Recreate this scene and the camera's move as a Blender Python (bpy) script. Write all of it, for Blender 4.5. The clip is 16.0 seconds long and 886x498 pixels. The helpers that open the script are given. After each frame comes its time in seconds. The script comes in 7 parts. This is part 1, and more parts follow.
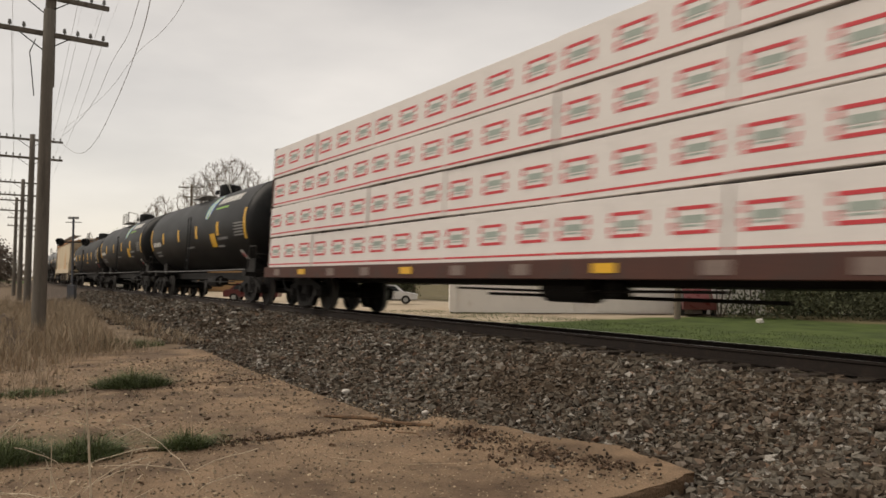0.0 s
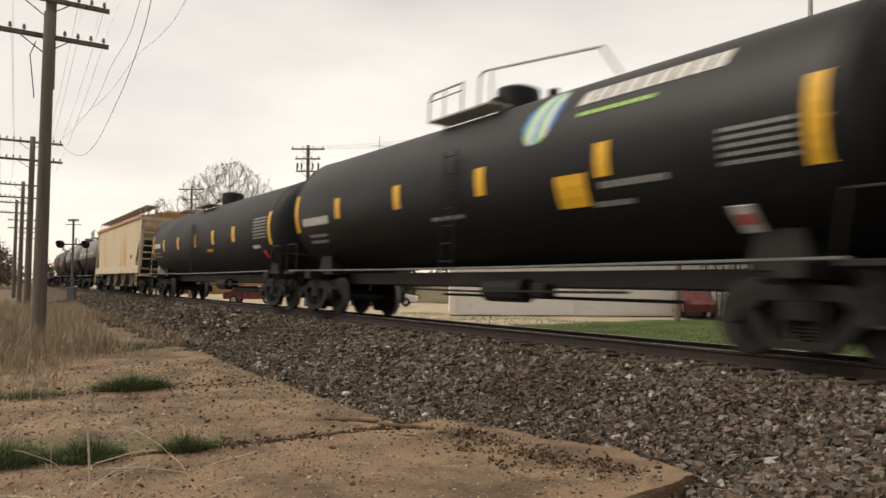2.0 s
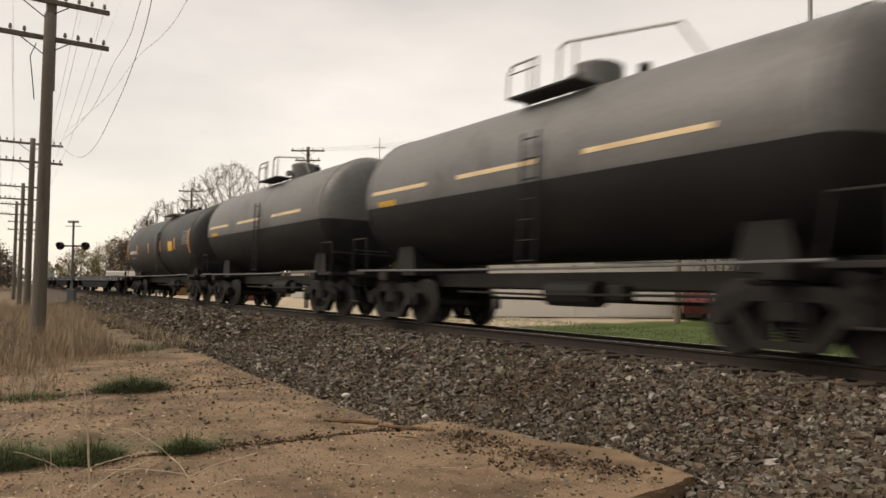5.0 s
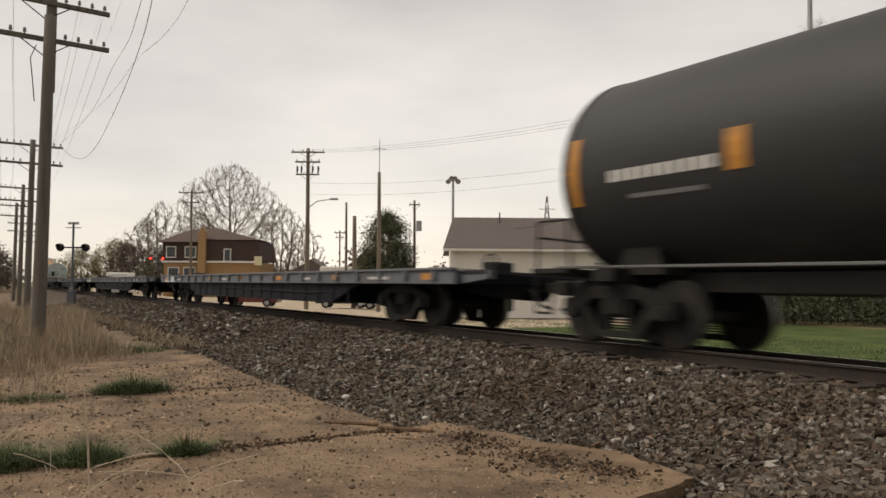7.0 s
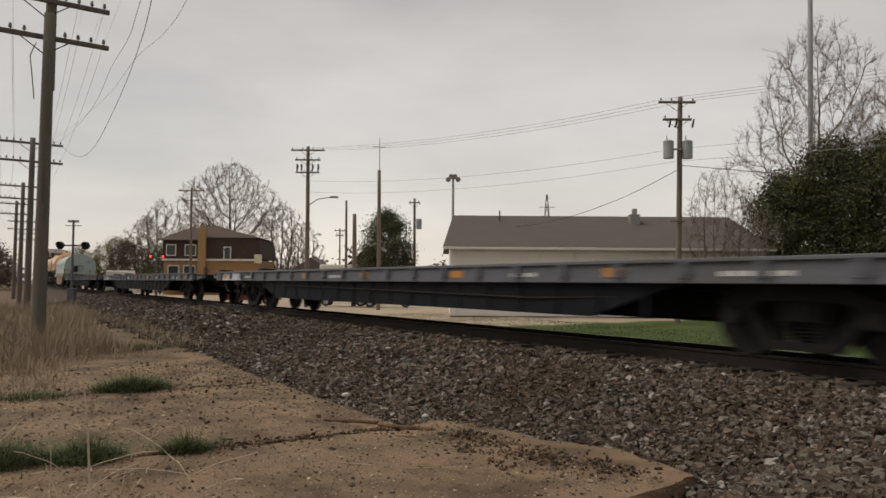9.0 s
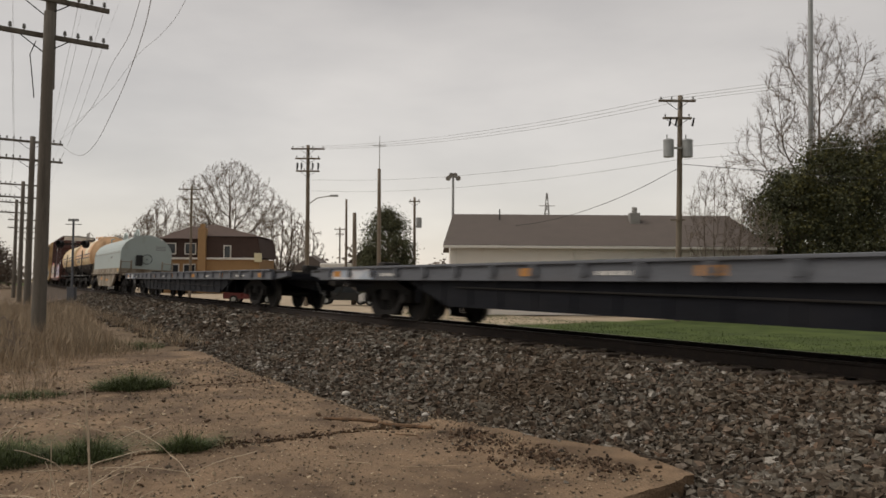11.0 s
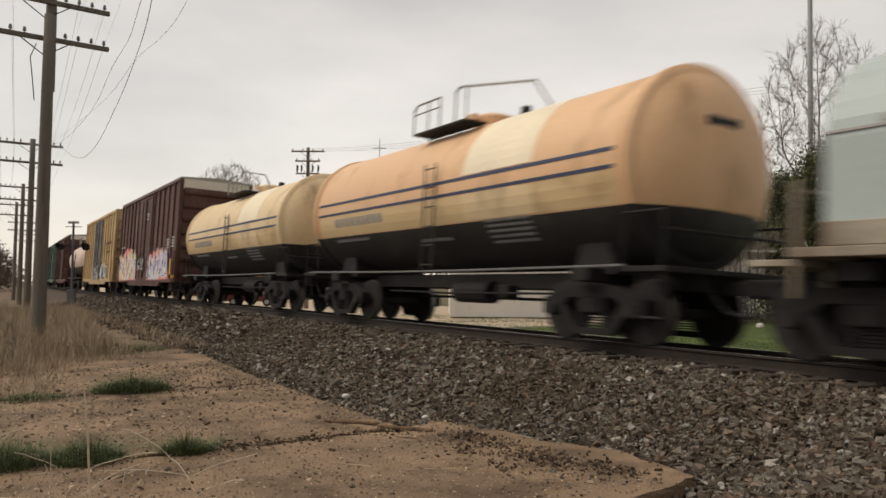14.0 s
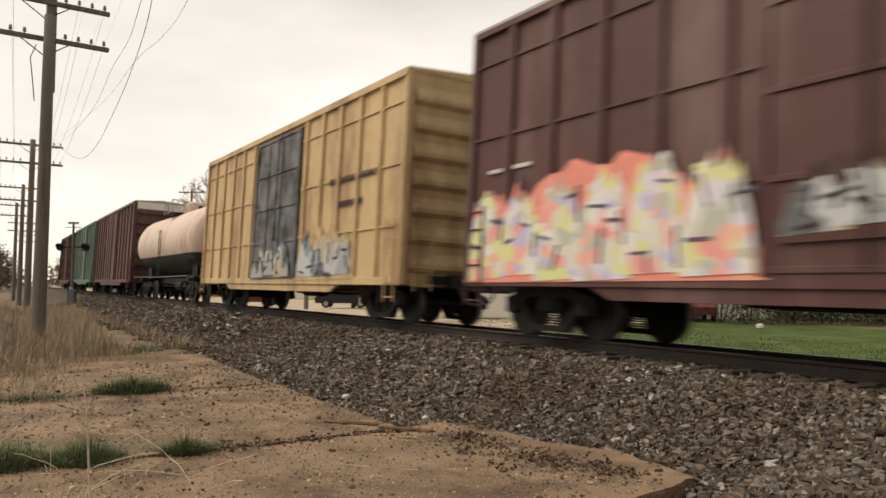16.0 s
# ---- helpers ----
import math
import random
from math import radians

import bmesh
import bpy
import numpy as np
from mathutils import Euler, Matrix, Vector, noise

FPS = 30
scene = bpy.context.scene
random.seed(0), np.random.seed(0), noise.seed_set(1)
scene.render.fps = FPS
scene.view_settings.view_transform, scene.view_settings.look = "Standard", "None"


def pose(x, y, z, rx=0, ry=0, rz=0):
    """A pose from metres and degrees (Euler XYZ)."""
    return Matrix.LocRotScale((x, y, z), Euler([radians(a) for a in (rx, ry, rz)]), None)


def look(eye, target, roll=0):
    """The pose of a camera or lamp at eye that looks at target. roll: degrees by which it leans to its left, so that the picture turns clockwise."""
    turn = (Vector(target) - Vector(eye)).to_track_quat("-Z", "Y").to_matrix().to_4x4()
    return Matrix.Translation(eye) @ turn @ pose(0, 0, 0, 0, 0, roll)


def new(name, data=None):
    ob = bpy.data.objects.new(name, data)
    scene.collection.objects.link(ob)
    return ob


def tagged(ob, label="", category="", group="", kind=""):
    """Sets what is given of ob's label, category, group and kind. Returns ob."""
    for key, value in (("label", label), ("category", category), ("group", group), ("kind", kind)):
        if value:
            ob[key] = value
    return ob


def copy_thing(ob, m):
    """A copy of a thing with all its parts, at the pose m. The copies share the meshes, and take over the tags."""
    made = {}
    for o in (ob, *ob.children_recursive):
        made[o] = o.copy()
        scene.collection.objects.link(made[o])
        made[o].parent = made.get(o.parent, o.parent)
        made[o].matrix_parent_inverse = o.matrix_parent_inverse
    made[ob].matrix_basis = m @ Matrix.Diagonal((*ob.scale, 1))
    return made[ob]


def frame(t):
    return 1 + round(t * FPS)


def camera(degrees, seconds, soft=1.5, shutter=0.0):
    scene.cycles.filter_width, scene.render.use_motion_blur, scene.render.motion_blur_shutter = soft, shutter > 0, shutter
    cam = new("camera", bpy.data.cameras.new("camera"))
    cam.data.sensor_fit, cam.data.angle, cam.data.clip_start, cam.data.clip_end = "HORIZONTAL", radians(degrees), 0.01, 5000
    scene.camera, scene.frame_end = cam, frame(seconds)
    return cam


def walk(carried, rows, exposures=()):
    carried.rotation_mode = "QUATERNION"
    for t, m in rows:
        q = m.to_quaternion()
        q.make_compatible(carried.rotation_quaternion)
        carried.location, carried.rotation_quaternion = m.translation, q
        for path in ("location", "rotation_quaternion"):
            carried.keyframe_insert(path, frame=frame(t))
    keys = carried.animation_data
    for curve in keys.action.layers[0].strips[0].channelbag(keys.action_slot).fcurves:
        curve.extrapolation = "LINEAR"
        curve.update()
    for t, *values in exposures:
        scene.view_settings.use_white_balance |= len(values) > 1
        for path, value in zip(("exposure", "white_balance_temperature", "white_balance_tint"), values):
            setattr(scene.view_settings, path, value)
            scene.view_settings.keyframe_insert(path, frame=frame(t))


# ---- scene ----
# ---- camera: a phone held nearly still beside the track ----
EYE = (0.0, 0.0, 1.60)
YAW, PITCH, ROLL = 31.64, 2.44, 0.4
cam = camera(58.98, 16.0, soft=1.6, shutter=0.38)


def aim(up):
    a, b = radians(YAW), radians(PITCH + up)
    way = Vector((-math.cos(a) * math.cos(b), math.sin(a) * math.cos(b), math.sin(b)))
    return look(EYE, Vector(EYE) + way * 10, ROLL)


SWAY = ((0, -6), (0.5, -5.5), (1, -4.5), (1.5, -5), (2, -2), (2.5, -5), (3, -4.5), (3.5, -2.5), (4, -2.5), (5.2, 2), (6.5, 7),
        (7, 3.5), (7.5, 3), (8, 2), (8.5, 0), (9, 0), (10.2, -1.5), (11.5, -2.5), (12, -1.5), (12.5, -0.5), (13, 1.5),
        (13.5, 2.5), (14, 2), (14.5, 1), (15, -1), (15.5, 2), (16, 3))
EXPOSE = ((0, 0.45, 7250, 12), (0.6, 0.35, 7250, 12), (1.2, 0.6, 7300, 12), (1.6, 0.75, 7300, 12), (3, 0.7, 7500, 12), (4, 0.68, 7500, 12), (6.5, 0.65, 7400, 12), (7, 0.5, 7250, 12),
          (7.5, 0.2, 7100, 12), (9, 0.18, 7000, 12), (12.5, 0.24, 7000, 12), (13.5, 0.46, 7100, 12), (14.2, 0.52, 7150, 12), (15, 0.75, 7350, 12), (16, 0.85, 7450, 12))
walk(cam, [(t, aim(k * 0.0413)) for t, k in SWAY], EXPOSE)

# ---- overcast daylight ----
world = bpy.data.worlds.new("sky")
scene.world = world
world.use_nodes = True
wn, wl = world.node_tree.nodes, world.node_tree.links
bg = wn["Background"]
tc = wn.new("ShaderNodeTexCoord")
mp = wn.new("ShaderNodeMapping")
mp.inputs["Scale"].default_value = (1, 1, 3.2)
cl = wn.new("ShaderNodeTexNoise")
cl.inputs["Scale"].default_value, cl.inputs["Detail"].default_value = 1.7, 6
ramp = wn.new("ShaderNodeValToRGB")
ramp.color_ramp.elements[0].position, ramp.color_ramp.elements[1].position = 0.3, 0.75
ramp.color_ramp.elements[0].color = (0.5, 0.495, 0.49, 1)
ramp.color_ramp.elements[1].color = (0.86, 0.845, 0.82, 1)
sky = wn.new("ShaderNodeTexSky")
sky.sky_type, sky.sun_disc = "NISHITA", False
sky.sun_elevation, sky.sun_rotation = radians(48), radians(-60)
dim = wn.new("ShaderNodeVectorMath")
dim.operation = "SCALE"
dim.inputs["Scale"].default_value = 0.02
wl.new(sky.outputs[0], dim.inputs[0])
add = wn.new("ShaderNodeVectorMath")
wl.new(tc.outputs["Generated"], mp.inputs[0])
wl.new(mp.outputs[0], cl.inputs["Vector"])
wl.new(cl.outputs["Fac"], ramp.inputs[0])
wl.new(ramp.outputs[0], add.inputs[0])
wl.new(dim.outputs[0], add.inputs[1])
sep = wn.new("ShaderNodeSeparateXYZ")
wl.new(tc.outputs["Generated"], sep.inputs[0])
rise = wn.new("ShaderNodeMapRange")
rise.inputs["From Min"].default_value, rise.inputs["From Max"].default_value = 0.0, 0.4
rise.inputs["To Min"].default_value, rise.inputs["To Max"].default_value = 1.24, 0.97
wl.new(sep.outputs[2], rise.inputs["Value"])
west = wn.new("ShaderNodeMapRange")
west.interpolation_type = "SMOOTHSTEP"
west.inputs["From Min"].default_value, west.inputs["From Max"].default_value = 0.75, -1.05
west.inputs["To Min"].default_value, west.inputs["To Max"].default_value = 0.88, 1.12
wl.new(sep.outputs[0], west.inputs["Value"])
both = wn.new("ShaderNodeMath")
both.operation = "MULTIPLY"
wl.new(rise.outputs[0], both.inputs[0])
wl.new(west.outputs[0], both.inputs[1])
fade = wn.new("ShaderNodeVectorMath")
fade.operation = "SCALE"
wl.new(add.outputs[0], fade.inputs[0])
wl.new(both.outputs[0], fade.inputs["Scale"])
wl.new(fade.outputs[0], bg.inputs[0])
bg.inputs["Strength"].default_value = 0.555
lamp = bpy.data.lights.new("sun", "SUN")
lamp.energy, lamp.angle, lamp.color = 1.5, radians(45), (1.0, 0.96, 0.9)
sun = new("sun", lamp)
sun.matrix_world = look((-20, -30, 45), (0, 0, 0))

# ---- plan of the line: a slight bend, the near rail set high ----
BEND, CENTRE, RAILTOP, TILT = 3000.0, 9.25, 0.695, -2.7
SPEED = 19.42


def on_track(s):
    return pose(s, CENTRE + s * s / (2 * BEND), RAILTOP, TILT, 0, math.degrees(s / BEND))


# ---- materials ----
def material(name, col, rough=0.7, metal=0.0, var=0.25, scale=3.0, fine=40.0, bump=0.15, stain=None, amount=0.0, stain_scale=1.2,
             stretch=(1, 1, 1), spec=0.35, island=0.0):
    m = bpy.data.materials.new(name)
    m.use_nodes = True
    n, l = m.node_tree.nodes, m.node_tree.links
    b = n["Principled BSDF"]
    b.inputs["Metallic"].default_value = metal
    b.inputs["Specular IOR Level"].default_value = spec
    co = n.new("ShaderNodeTexCoord")
    mp = n.new("ShaderNodeMapping")
    mp.inputs["Scale"].default_value = stretch
    l.new(co.outputs["Object"], mp.inputs[0])
    a = n.new("ShaderNodeTexNoise")
    a.inputs["Scale"].default_value, a.inputs["Detail"].default_value = scale, 6
    f = n.new("ShaderNodeTexNoise")
    f.inputs["Scale"].default_value, f.inputs["Detail"].default_value = fine, 4
    l.new(mp.outputs[0], a.inputs["Vector"])
    l.new(mp.outputs[0], f.inputs["Vector"])
    avg = n.new("ShaderNodeMath")
    avg.operation = "ADD"
    l.new(a.outputs["Fac"], avg.inputs[0])
    l.new(f.outputs["Fac"], avg.inputs[1])
    r = n.new("ShaderNodeMapRange")
    r.inputs["From Min"].default_value, r.inputs["From Max"].default_value = 0.6, 1.4
    r.inputs["To Min"].default_value, r.inputs["To Max"].default_value = 1 - var, 1 + var
    l.new(avg.outputs[0], r.inputs["Value"])
    tone = r.outputs[0]
    if island:
        g = n.new("ShaderNodeNewGeometry")
        ir = n.new("ShaderNodeMapRange")
        ir.inputs["To Min"].default_value, ir.inputs["To Max"].default_value = 1 - island, 1 + island
        l.new(g.outputs["Random Per Island"], ir.inputs["Value"])
        mu = n.new("ShaderNodeMath")
        mu.operation = "MULTIPLY"
        l.new(tone, mu.inputs[0])
        l.new(ir.outputs[0], mu.inputs[1])
        tone = mu.outputs[0]
    mul = n.new("ShaderNodeVectorMath")
    mul.operation = "SCALE"
    mul.inputs[0].default_value = col
    l.new(tone, mul.inputs["Scale"])
    out = mul.outputs[0]
    if stain:
        s = n.new("ShaderNodeTexNoise")
        s.inputs["Scale"].default_value, s.inputs["Detail"].default_value = stain_scale, 8
        s.inputs["Roughness"].default_value = 0.65
        sm = n.new("ShaderNodeMapping")
        sm.inputs["Location"].default_value = (3.1, 7.7, 1.9)
        sm.inputs["Scale"].default_value = stretch
        l.new(co.outputs["Object"], sm.inputs[0])
        l.new(sm.outputs[0], s.inputs["Vector"])
        sr = n.new("ShaderNodeMapRange")
        sr.inputs["From Min"].default_value, sr.inputs["From Max"].default_value = 0.62 - amount * 0.3, 0.8 - amount * 0.2
        l.new(s.outputs["Fac"], sr.inputs["Value"])
        mix = n.new("ShaderNodeMix")
        mix.data_type = "RGBA"
        l.new(sr.outputs[0], mix.inputs["Factor"])
        l.new(out, mix.inputs["A"])
        mix.inputs["B"].default_value = (*stain, 1)
        out = mix.outputs["Result"]
    l.new(out, b.inputs["Base Color"])
    rr = n.new("ShaderNodeMapRange")
    rr.inputs["To Min"].default_value, rr.inputs["To Max"].default_value = max(0.05, rough - 0.15), min(1, rough + 0.15)
    l.new(a.outputs["Fac"], rr.inputs["Value"])
    l.new(rr.outputs[0], b.inputs["Roughness"])
    if bump:
        bp = n.new("ShaderNodeBump")
        bp.inputs["Strength"].default_value, bp.inputs["Distance"].default_value = bump, 0.02
        l.new(f.outputs["Fac"], bp.inputs["Height"])
        l.new(bp.outputs[0], b.inputs["Normal"])
    return m


def glowing(name, col, power):
    m = bpy.data.materials.new(name)
    m.use_nodes = True
    b = m.node_tree.nodes["Principled BSDF"]
    b.inputs["Base Color"].default_value = (*col, 1)
    b.inputs["Emission Color"].default_value = (*col, 1)
    b.inputs["Emission Strength"].default_value = power
    return m


def spray_paint(name, palette, scale):
    """Sprayed lettering: cells of several paint colours with soft warped borders."""
    m = bpy.data.materials.new(name)
    m.use_nodes = True
    n, l = m.node_tree.nodes, m.node_tree.links
    co = n.new("ShaderNodeTexCoord")
    nz = n.new("ShaderNodeTexNoise")
    nz.inputs["Scale"].default_value = 2.2
    ad = n.new("ShaderNodeVectorMath")
    ad.operation = "MULTIPLY_ADD"
    ad.inputs[1].default_value = (0.7, 0.7, 0.7)
    l.new(nz.outputs["Color"], ad.inputs[0])
    l.new(co.outputs["Object"], ad.inputs[2])
    v = n.new("ShaderNodeTexVoronoi")
    v.inputs["Scale"].default_value = scale
    l.new(ad.outputs[0], v.inputs["Vector"])
    ramp = n.new("ShaderNodeValToRGB")
    ramp.color_ramp.interpolation = "CONSTANT"
    while len(ramp.color_ramp.elements) < len(palette):
        ramp.color_ramp.elements.new(0.5)
    for i, c in enumerate(palette):
        ramp.color_ramp.elements[i].position = i / len(palette)
        ramp.color_ramp.elements[i].color = (*c, 1)
    sep = n.new("ShaderNodeSeparateColor")
    l.new(v.outputs["Color"], sep.inputs[0])
    l.new(sep.outputs[0], ramp.inputs[0])
    l.new(ramp.outputs[0], n["Principled BSDF"].inputs["Base Color"])
    n["Principled BSDF"].inputs["Roughness"].default_value = 0.6
    return m


def rubble(name):
    """Broken stone: grey, tan and rusty pieces under patches of brown dirt."""
    m = bpy.data.materials.new(name)
    m.use_nodes = True
    n, l = m.node_tree.nodes, m.node_tree.links
    b = n["Principled BSDF"]
    b.inputs["Roughness"].default_value, b.inputs["Specular IOR Level"].default_value = 0.9, 0.25
    g = n.new("ShaderNodeNewGeometry")
    ramp = n.new("ShaderNodeValToRGB")
    tones = ((0.0, (0.03, 0.024, 0.019)), (0.2, (0.075, 0.056, 0.042)), (0.42, (0.108, 0.09, 0.068)), (0.6, (0.125, 0.115, 0.098)), (0.76, (0.19, 0.175, 0.147)),
             (0.88, (0.17, 0.105, 0.07)), (0.94, (0.26, 0.24, 0.21)), (1.0, (0.42, 0.395, 0.355)))
    while len(ramp.color_ramp.elements) < len(tones):
        ramp.color_ramp.elements.new(0.5)
    for e, (p, c) in zip(ramp.color_ramp.elements, tones):
        e.position, e.color = p, (*c, 1)
    l.new(g.outputs["Random Per Island"], ramp.inputs[0])
    co = n.new("ShaderNodeTexCoord")
    big = n.new("ShaderNodeTexNoise")
    big.inputs["Scale"].default_value, big.inputs["Detail"].default_value, big.inputs["Roughness"].default_value = 0.55, 7, 0.7
    l.new(co.outputs["Object"], big.inputs["Vector"])
    dirt = n.new("ShaderNodeMapRange")
    dirt.inputs["From Min"].default_value, dirt.inputs["From Max"].default_value = 0.42, 0.66
    dirt.inputs["To Max"].default_value = 0.75
    l.new(big.outputs["Fac"], dirt.inputs["Value"])
    grain = n.new("ShaderNodeTexNoise")
    grain.inputs["Scale"].default_value, grain.inputs["Detail"].default_value = 45, 5
    l.new(co.outputs["Object"], grain.inputs["Vector"])
    tone = n.new("ShaderNodeMapRange")
    tone.inputs["From Min"].default_value, tone.inputs["From Max"].default_value = 0.3, 0.7
    tone.inputs["To Min"].default_value, tone.inputs["To Max"].default_value = 0.65, 1.3
    l.new(grain.outputs["Fac"], tone.inputs["Value"])
    mix = n.new("ShaderNodeMix")
    mix.data_type = "RGBA"
    l.new(dirt.outputs[0], mix.inputs["Factor"])
    l.new(ramp.outputs[0], mix.inputs["A"])
    mix.inputs["B"].default_value = (0.085, 0.06, 0.039, 1)
    mul = n.new("ShaderNodeVectorMath")
    mul.operation = "SCALE"
    l.new(mix.outputs["Result"], mul.inputs[0])
    l.new(tone.outputs[0], mul.inputs["Scale"])
    l.new(mul.outputs[0], b.inputs["Base Color"])
    bp = n.new("ShaderNodeBump")
    bp.inputs["Strength"].default_value, bp.inputs["Distance"].default_value = 0.35, 0.01
    l.new(grain.outputs["Fac"], bp.inputs["Height"])
    l.new(bp.outputs[0], b.inputs["Normal"])
    return m


BLACK_TANK = material("black_tank_paint", (0.0075, 0.008, 0.0085), 0.5, 0, 0.35, 0.8, 25, 0.03, (0.022, 0.021, 0.019), 0.15, 0.7, (0.4, 1, 1), 0.24)
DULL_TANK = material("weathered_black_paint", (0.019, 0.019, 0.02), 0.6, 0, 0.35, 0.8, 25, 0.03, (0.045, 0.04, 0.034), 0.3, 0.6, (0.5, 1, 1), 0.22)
SOOT_TANK = material("sooty_faded_black_paint", (0.03, 0.03, 0.031), 0.55, 0, 0.35, 0.8, 25, 0.03, (0.06, 0.054, 0.047), 0.3, 0.6, (0.5, 1, 1), 0.3)
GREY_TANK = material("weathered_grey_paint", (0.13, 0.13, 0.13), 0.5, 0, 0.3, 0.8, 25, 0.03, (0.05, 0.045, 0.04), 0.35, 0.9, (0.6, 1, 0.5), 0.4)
PEACH = material("faded_peach_paint", (0.7, 0.44, 0.25), 0.5, 0, 0.12, 0.5, 20, 0.03, (0.36, 0.2, 0.1), 0.22, 0.8, (1, 1, 0.35), 0.4)
CREAM = material("faded_cream_paint", (0.7, 0.54, 0.33), 0.5, 0, 0.15, 0.5, 20, 0.03, (0.33, 0.22, 0.13), 0.25, 0.8, (1, 1, 0.35), 0.4)
TAR = material("tarry_black_paint", (0.028, 0.027, 0.026), 0.55, 0, 0.4, 1.5, 25, 0.05, (0.09, 0.08, 0.075), 0.2, 1.1, (0.5, 1, 1), 0.4)
STEEL_DARK = material("grimy_dark_steel", (0.013, 0.0115, 0.0105), 0.75, 0.0, 0.4, 3, 40, 0.1, (0.035, 0.026, 0.02), 0.3, 2)
TRUCK_STEEL = material("rust_brown_cast_steel", (0.0115, 0.01, 0.009), 0.85, 0.0, 0.4, 4, 50, 0.15, (0.024, 0.017, 0.013), 0.3, 3)
WHEEL_STEEL = material("dark_rusty_wheel_steel", (0.015, 0.013, 0.012), 0.75, 0.0, 0.3, 6, 50, 0.05, (0.045, 0.03, 0.022), 0.3, 4)
RIM_STEEL = material("worn_bright_steel", (0.75, 0.74, 0.72), 0.42, 1.0, 0.2, 6, 60, 0.03)
TREAD_STEEL = material("dull_wheel_tread_steel", (0.2, 0.19, 0.18), 0.5, 0.8, 0.2, 6, 60, 0.03)
YELLOW = material("yellow_reflective_sheet", (0.72, 0.4, 0.03), 0.45, 0, 0.12, 4, 30, 0.02, (0.4, 0.26, 0.1), 0.15, 3)
ORANGE = material("faded_orange_sheet", (0.5, 0.22, 0.04), 0.5, 0, 0.2, 4, 30, 0.02, (0.25, 0.15, 0.08), 0.25, 3)
WHITE_PRINT = material("white_stencil_paint", (0.62, 0.61, 0.58), 0.6, 0, 0.2, 4, 30, 0.02)
DIM_PRINT = material("greyed_stencil_paint", (0.26, 0.26, 0.26), 0.6, 0, 0.2, 4, 30, 0.02)
RED_PRINT = material("red_print", (0.55, 0.05, 0.06), 0.6, 0, 0.15, 5, 30, 0.02)
GREEN_PRINT = material("grey_green_print", (0.32, 0.37, 0.33), 0.6, 0, 0.15, 5, 30, 0.02)
BLUE_PRINT = material("blue_paint", (0.04, 0.2, 0.55), 0.5, 0, 0.15, 5, 30, 0.02)
LIME_PRINT = material("lime_green_paint", (0.3, 0.55, 0.12), 0.5, 0, 0.15, 5, 30, 0.02)
STRIPE_BLUE = material("dark_blue_stripe_paint", (0.035, 0.05, 0.1), 0.5, 0, 0.2, 5, 30, 0.02)
WRAP = material("white_lumber_wrap", (0.7, 0.66, 0.63), 0.55, 0, 0.07, 1.3, 14, 0.25, (0.55, 0.51, 0.48), 0.2, 2)
RED_SILL = material("brown_red_frame_paint", (0.075, 0.03, 0.022), 0.7, 0, 0.3, 2, 30, 0.05, (0.05, 0.035, 0.03), 0.4, 2)
HOPPER = material("beige_hopper_paint", (0.53, 0.44, 0.3), 0.6, 0, 0.14, 0.5, 18, 0.04, (0.5, 0.24, 0.1), 0.38, 0.6, (1, 1, 0.4), 0.3)
HOPPER_RUST = material("rusted_beige_trim", (0.4, 0.2, 0.1), 0.75, 0, 0.3, 1.5, 25, 0.08, (0.5, 0.36, 0.2), 0.3, 1.5)
HOPPER_PALE = material("pale_beige_steel", (0.55, 0.46, 0.33), 0.65, 0, 0.15, 1, 25, 0.05, (0.2, 0.15, 0.1), 0.3, 1.5)
HOPPER_GRIME = material("grimy_beige_steel", (0.15, 0.125, 0.095), 0.75, 0, 0.3, 1.2, 25, 0.06, (0.05, 0.04, 0.032), 0.6, 1.3)
GALV = material("dull_galvanised_steel", (0.32, 0.31, 0.29), 0.5, 0.5, 0.2, 3, 40, 0.05)
FLAT_GREY = material("grey_flatcar_paint", (0.112, 0.12, 0.137), 0.55, 0, 0.25, 0.8, 25, 0.05, (0.09, 0.085, 0.085), 0.3, 1.2, (0.4, 1, 1))
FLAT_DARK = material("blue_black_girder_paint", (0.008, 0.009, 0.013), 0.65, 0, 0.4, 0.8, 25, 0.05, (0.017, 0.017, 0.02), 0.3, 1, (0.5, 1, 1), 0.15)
HOOD = material("pale_grey_green_hood_paint", (0.385, 0.445, 0.435), 0.45, 0, 0.08, 0.6, 20, 0.03, (0.3, 0.31, 0.28), 0.25, 0.9, (0.6, 1, 0.6), 0.4)
COIL_SIDE = material("dirty_white_rusty_paint", (0.33, 0.29, 0.23), 0.7, 0, 0.35, 1.6, 25, 0.06, (0.115, 0.075, 0.042), 0.75, 1.1, (1, 1, 0.7))
BOX_BROWN = material("oxide_brown_boxcar_paint", (0.088, 0.038, 0.033), 0.6, 0, 0.25, 0.7, 22, 0.04, (0.17, 0.105, 0.09), 0.42, 0.7, (1, 1, 0.3), 0.3)
BOX_YELLOW = material("weathered_yellow_boxcar_paint", (0.52, 0.375, 0.2), 0.6, 0, 0.2, 0.7, 22, 0.04, (0.26, 0.15, 0.08), 0.48, 0.9, (1, 1, 0.3), 0.3)
BOX_GREEN = material("faded_green_boxcar_paint", (0.09, 0.14, 0.11), 0.6, 0, 0.2, 0.7, 22, 0.04, (0.15, 0.14, 0.1), 0.25, 0.9)
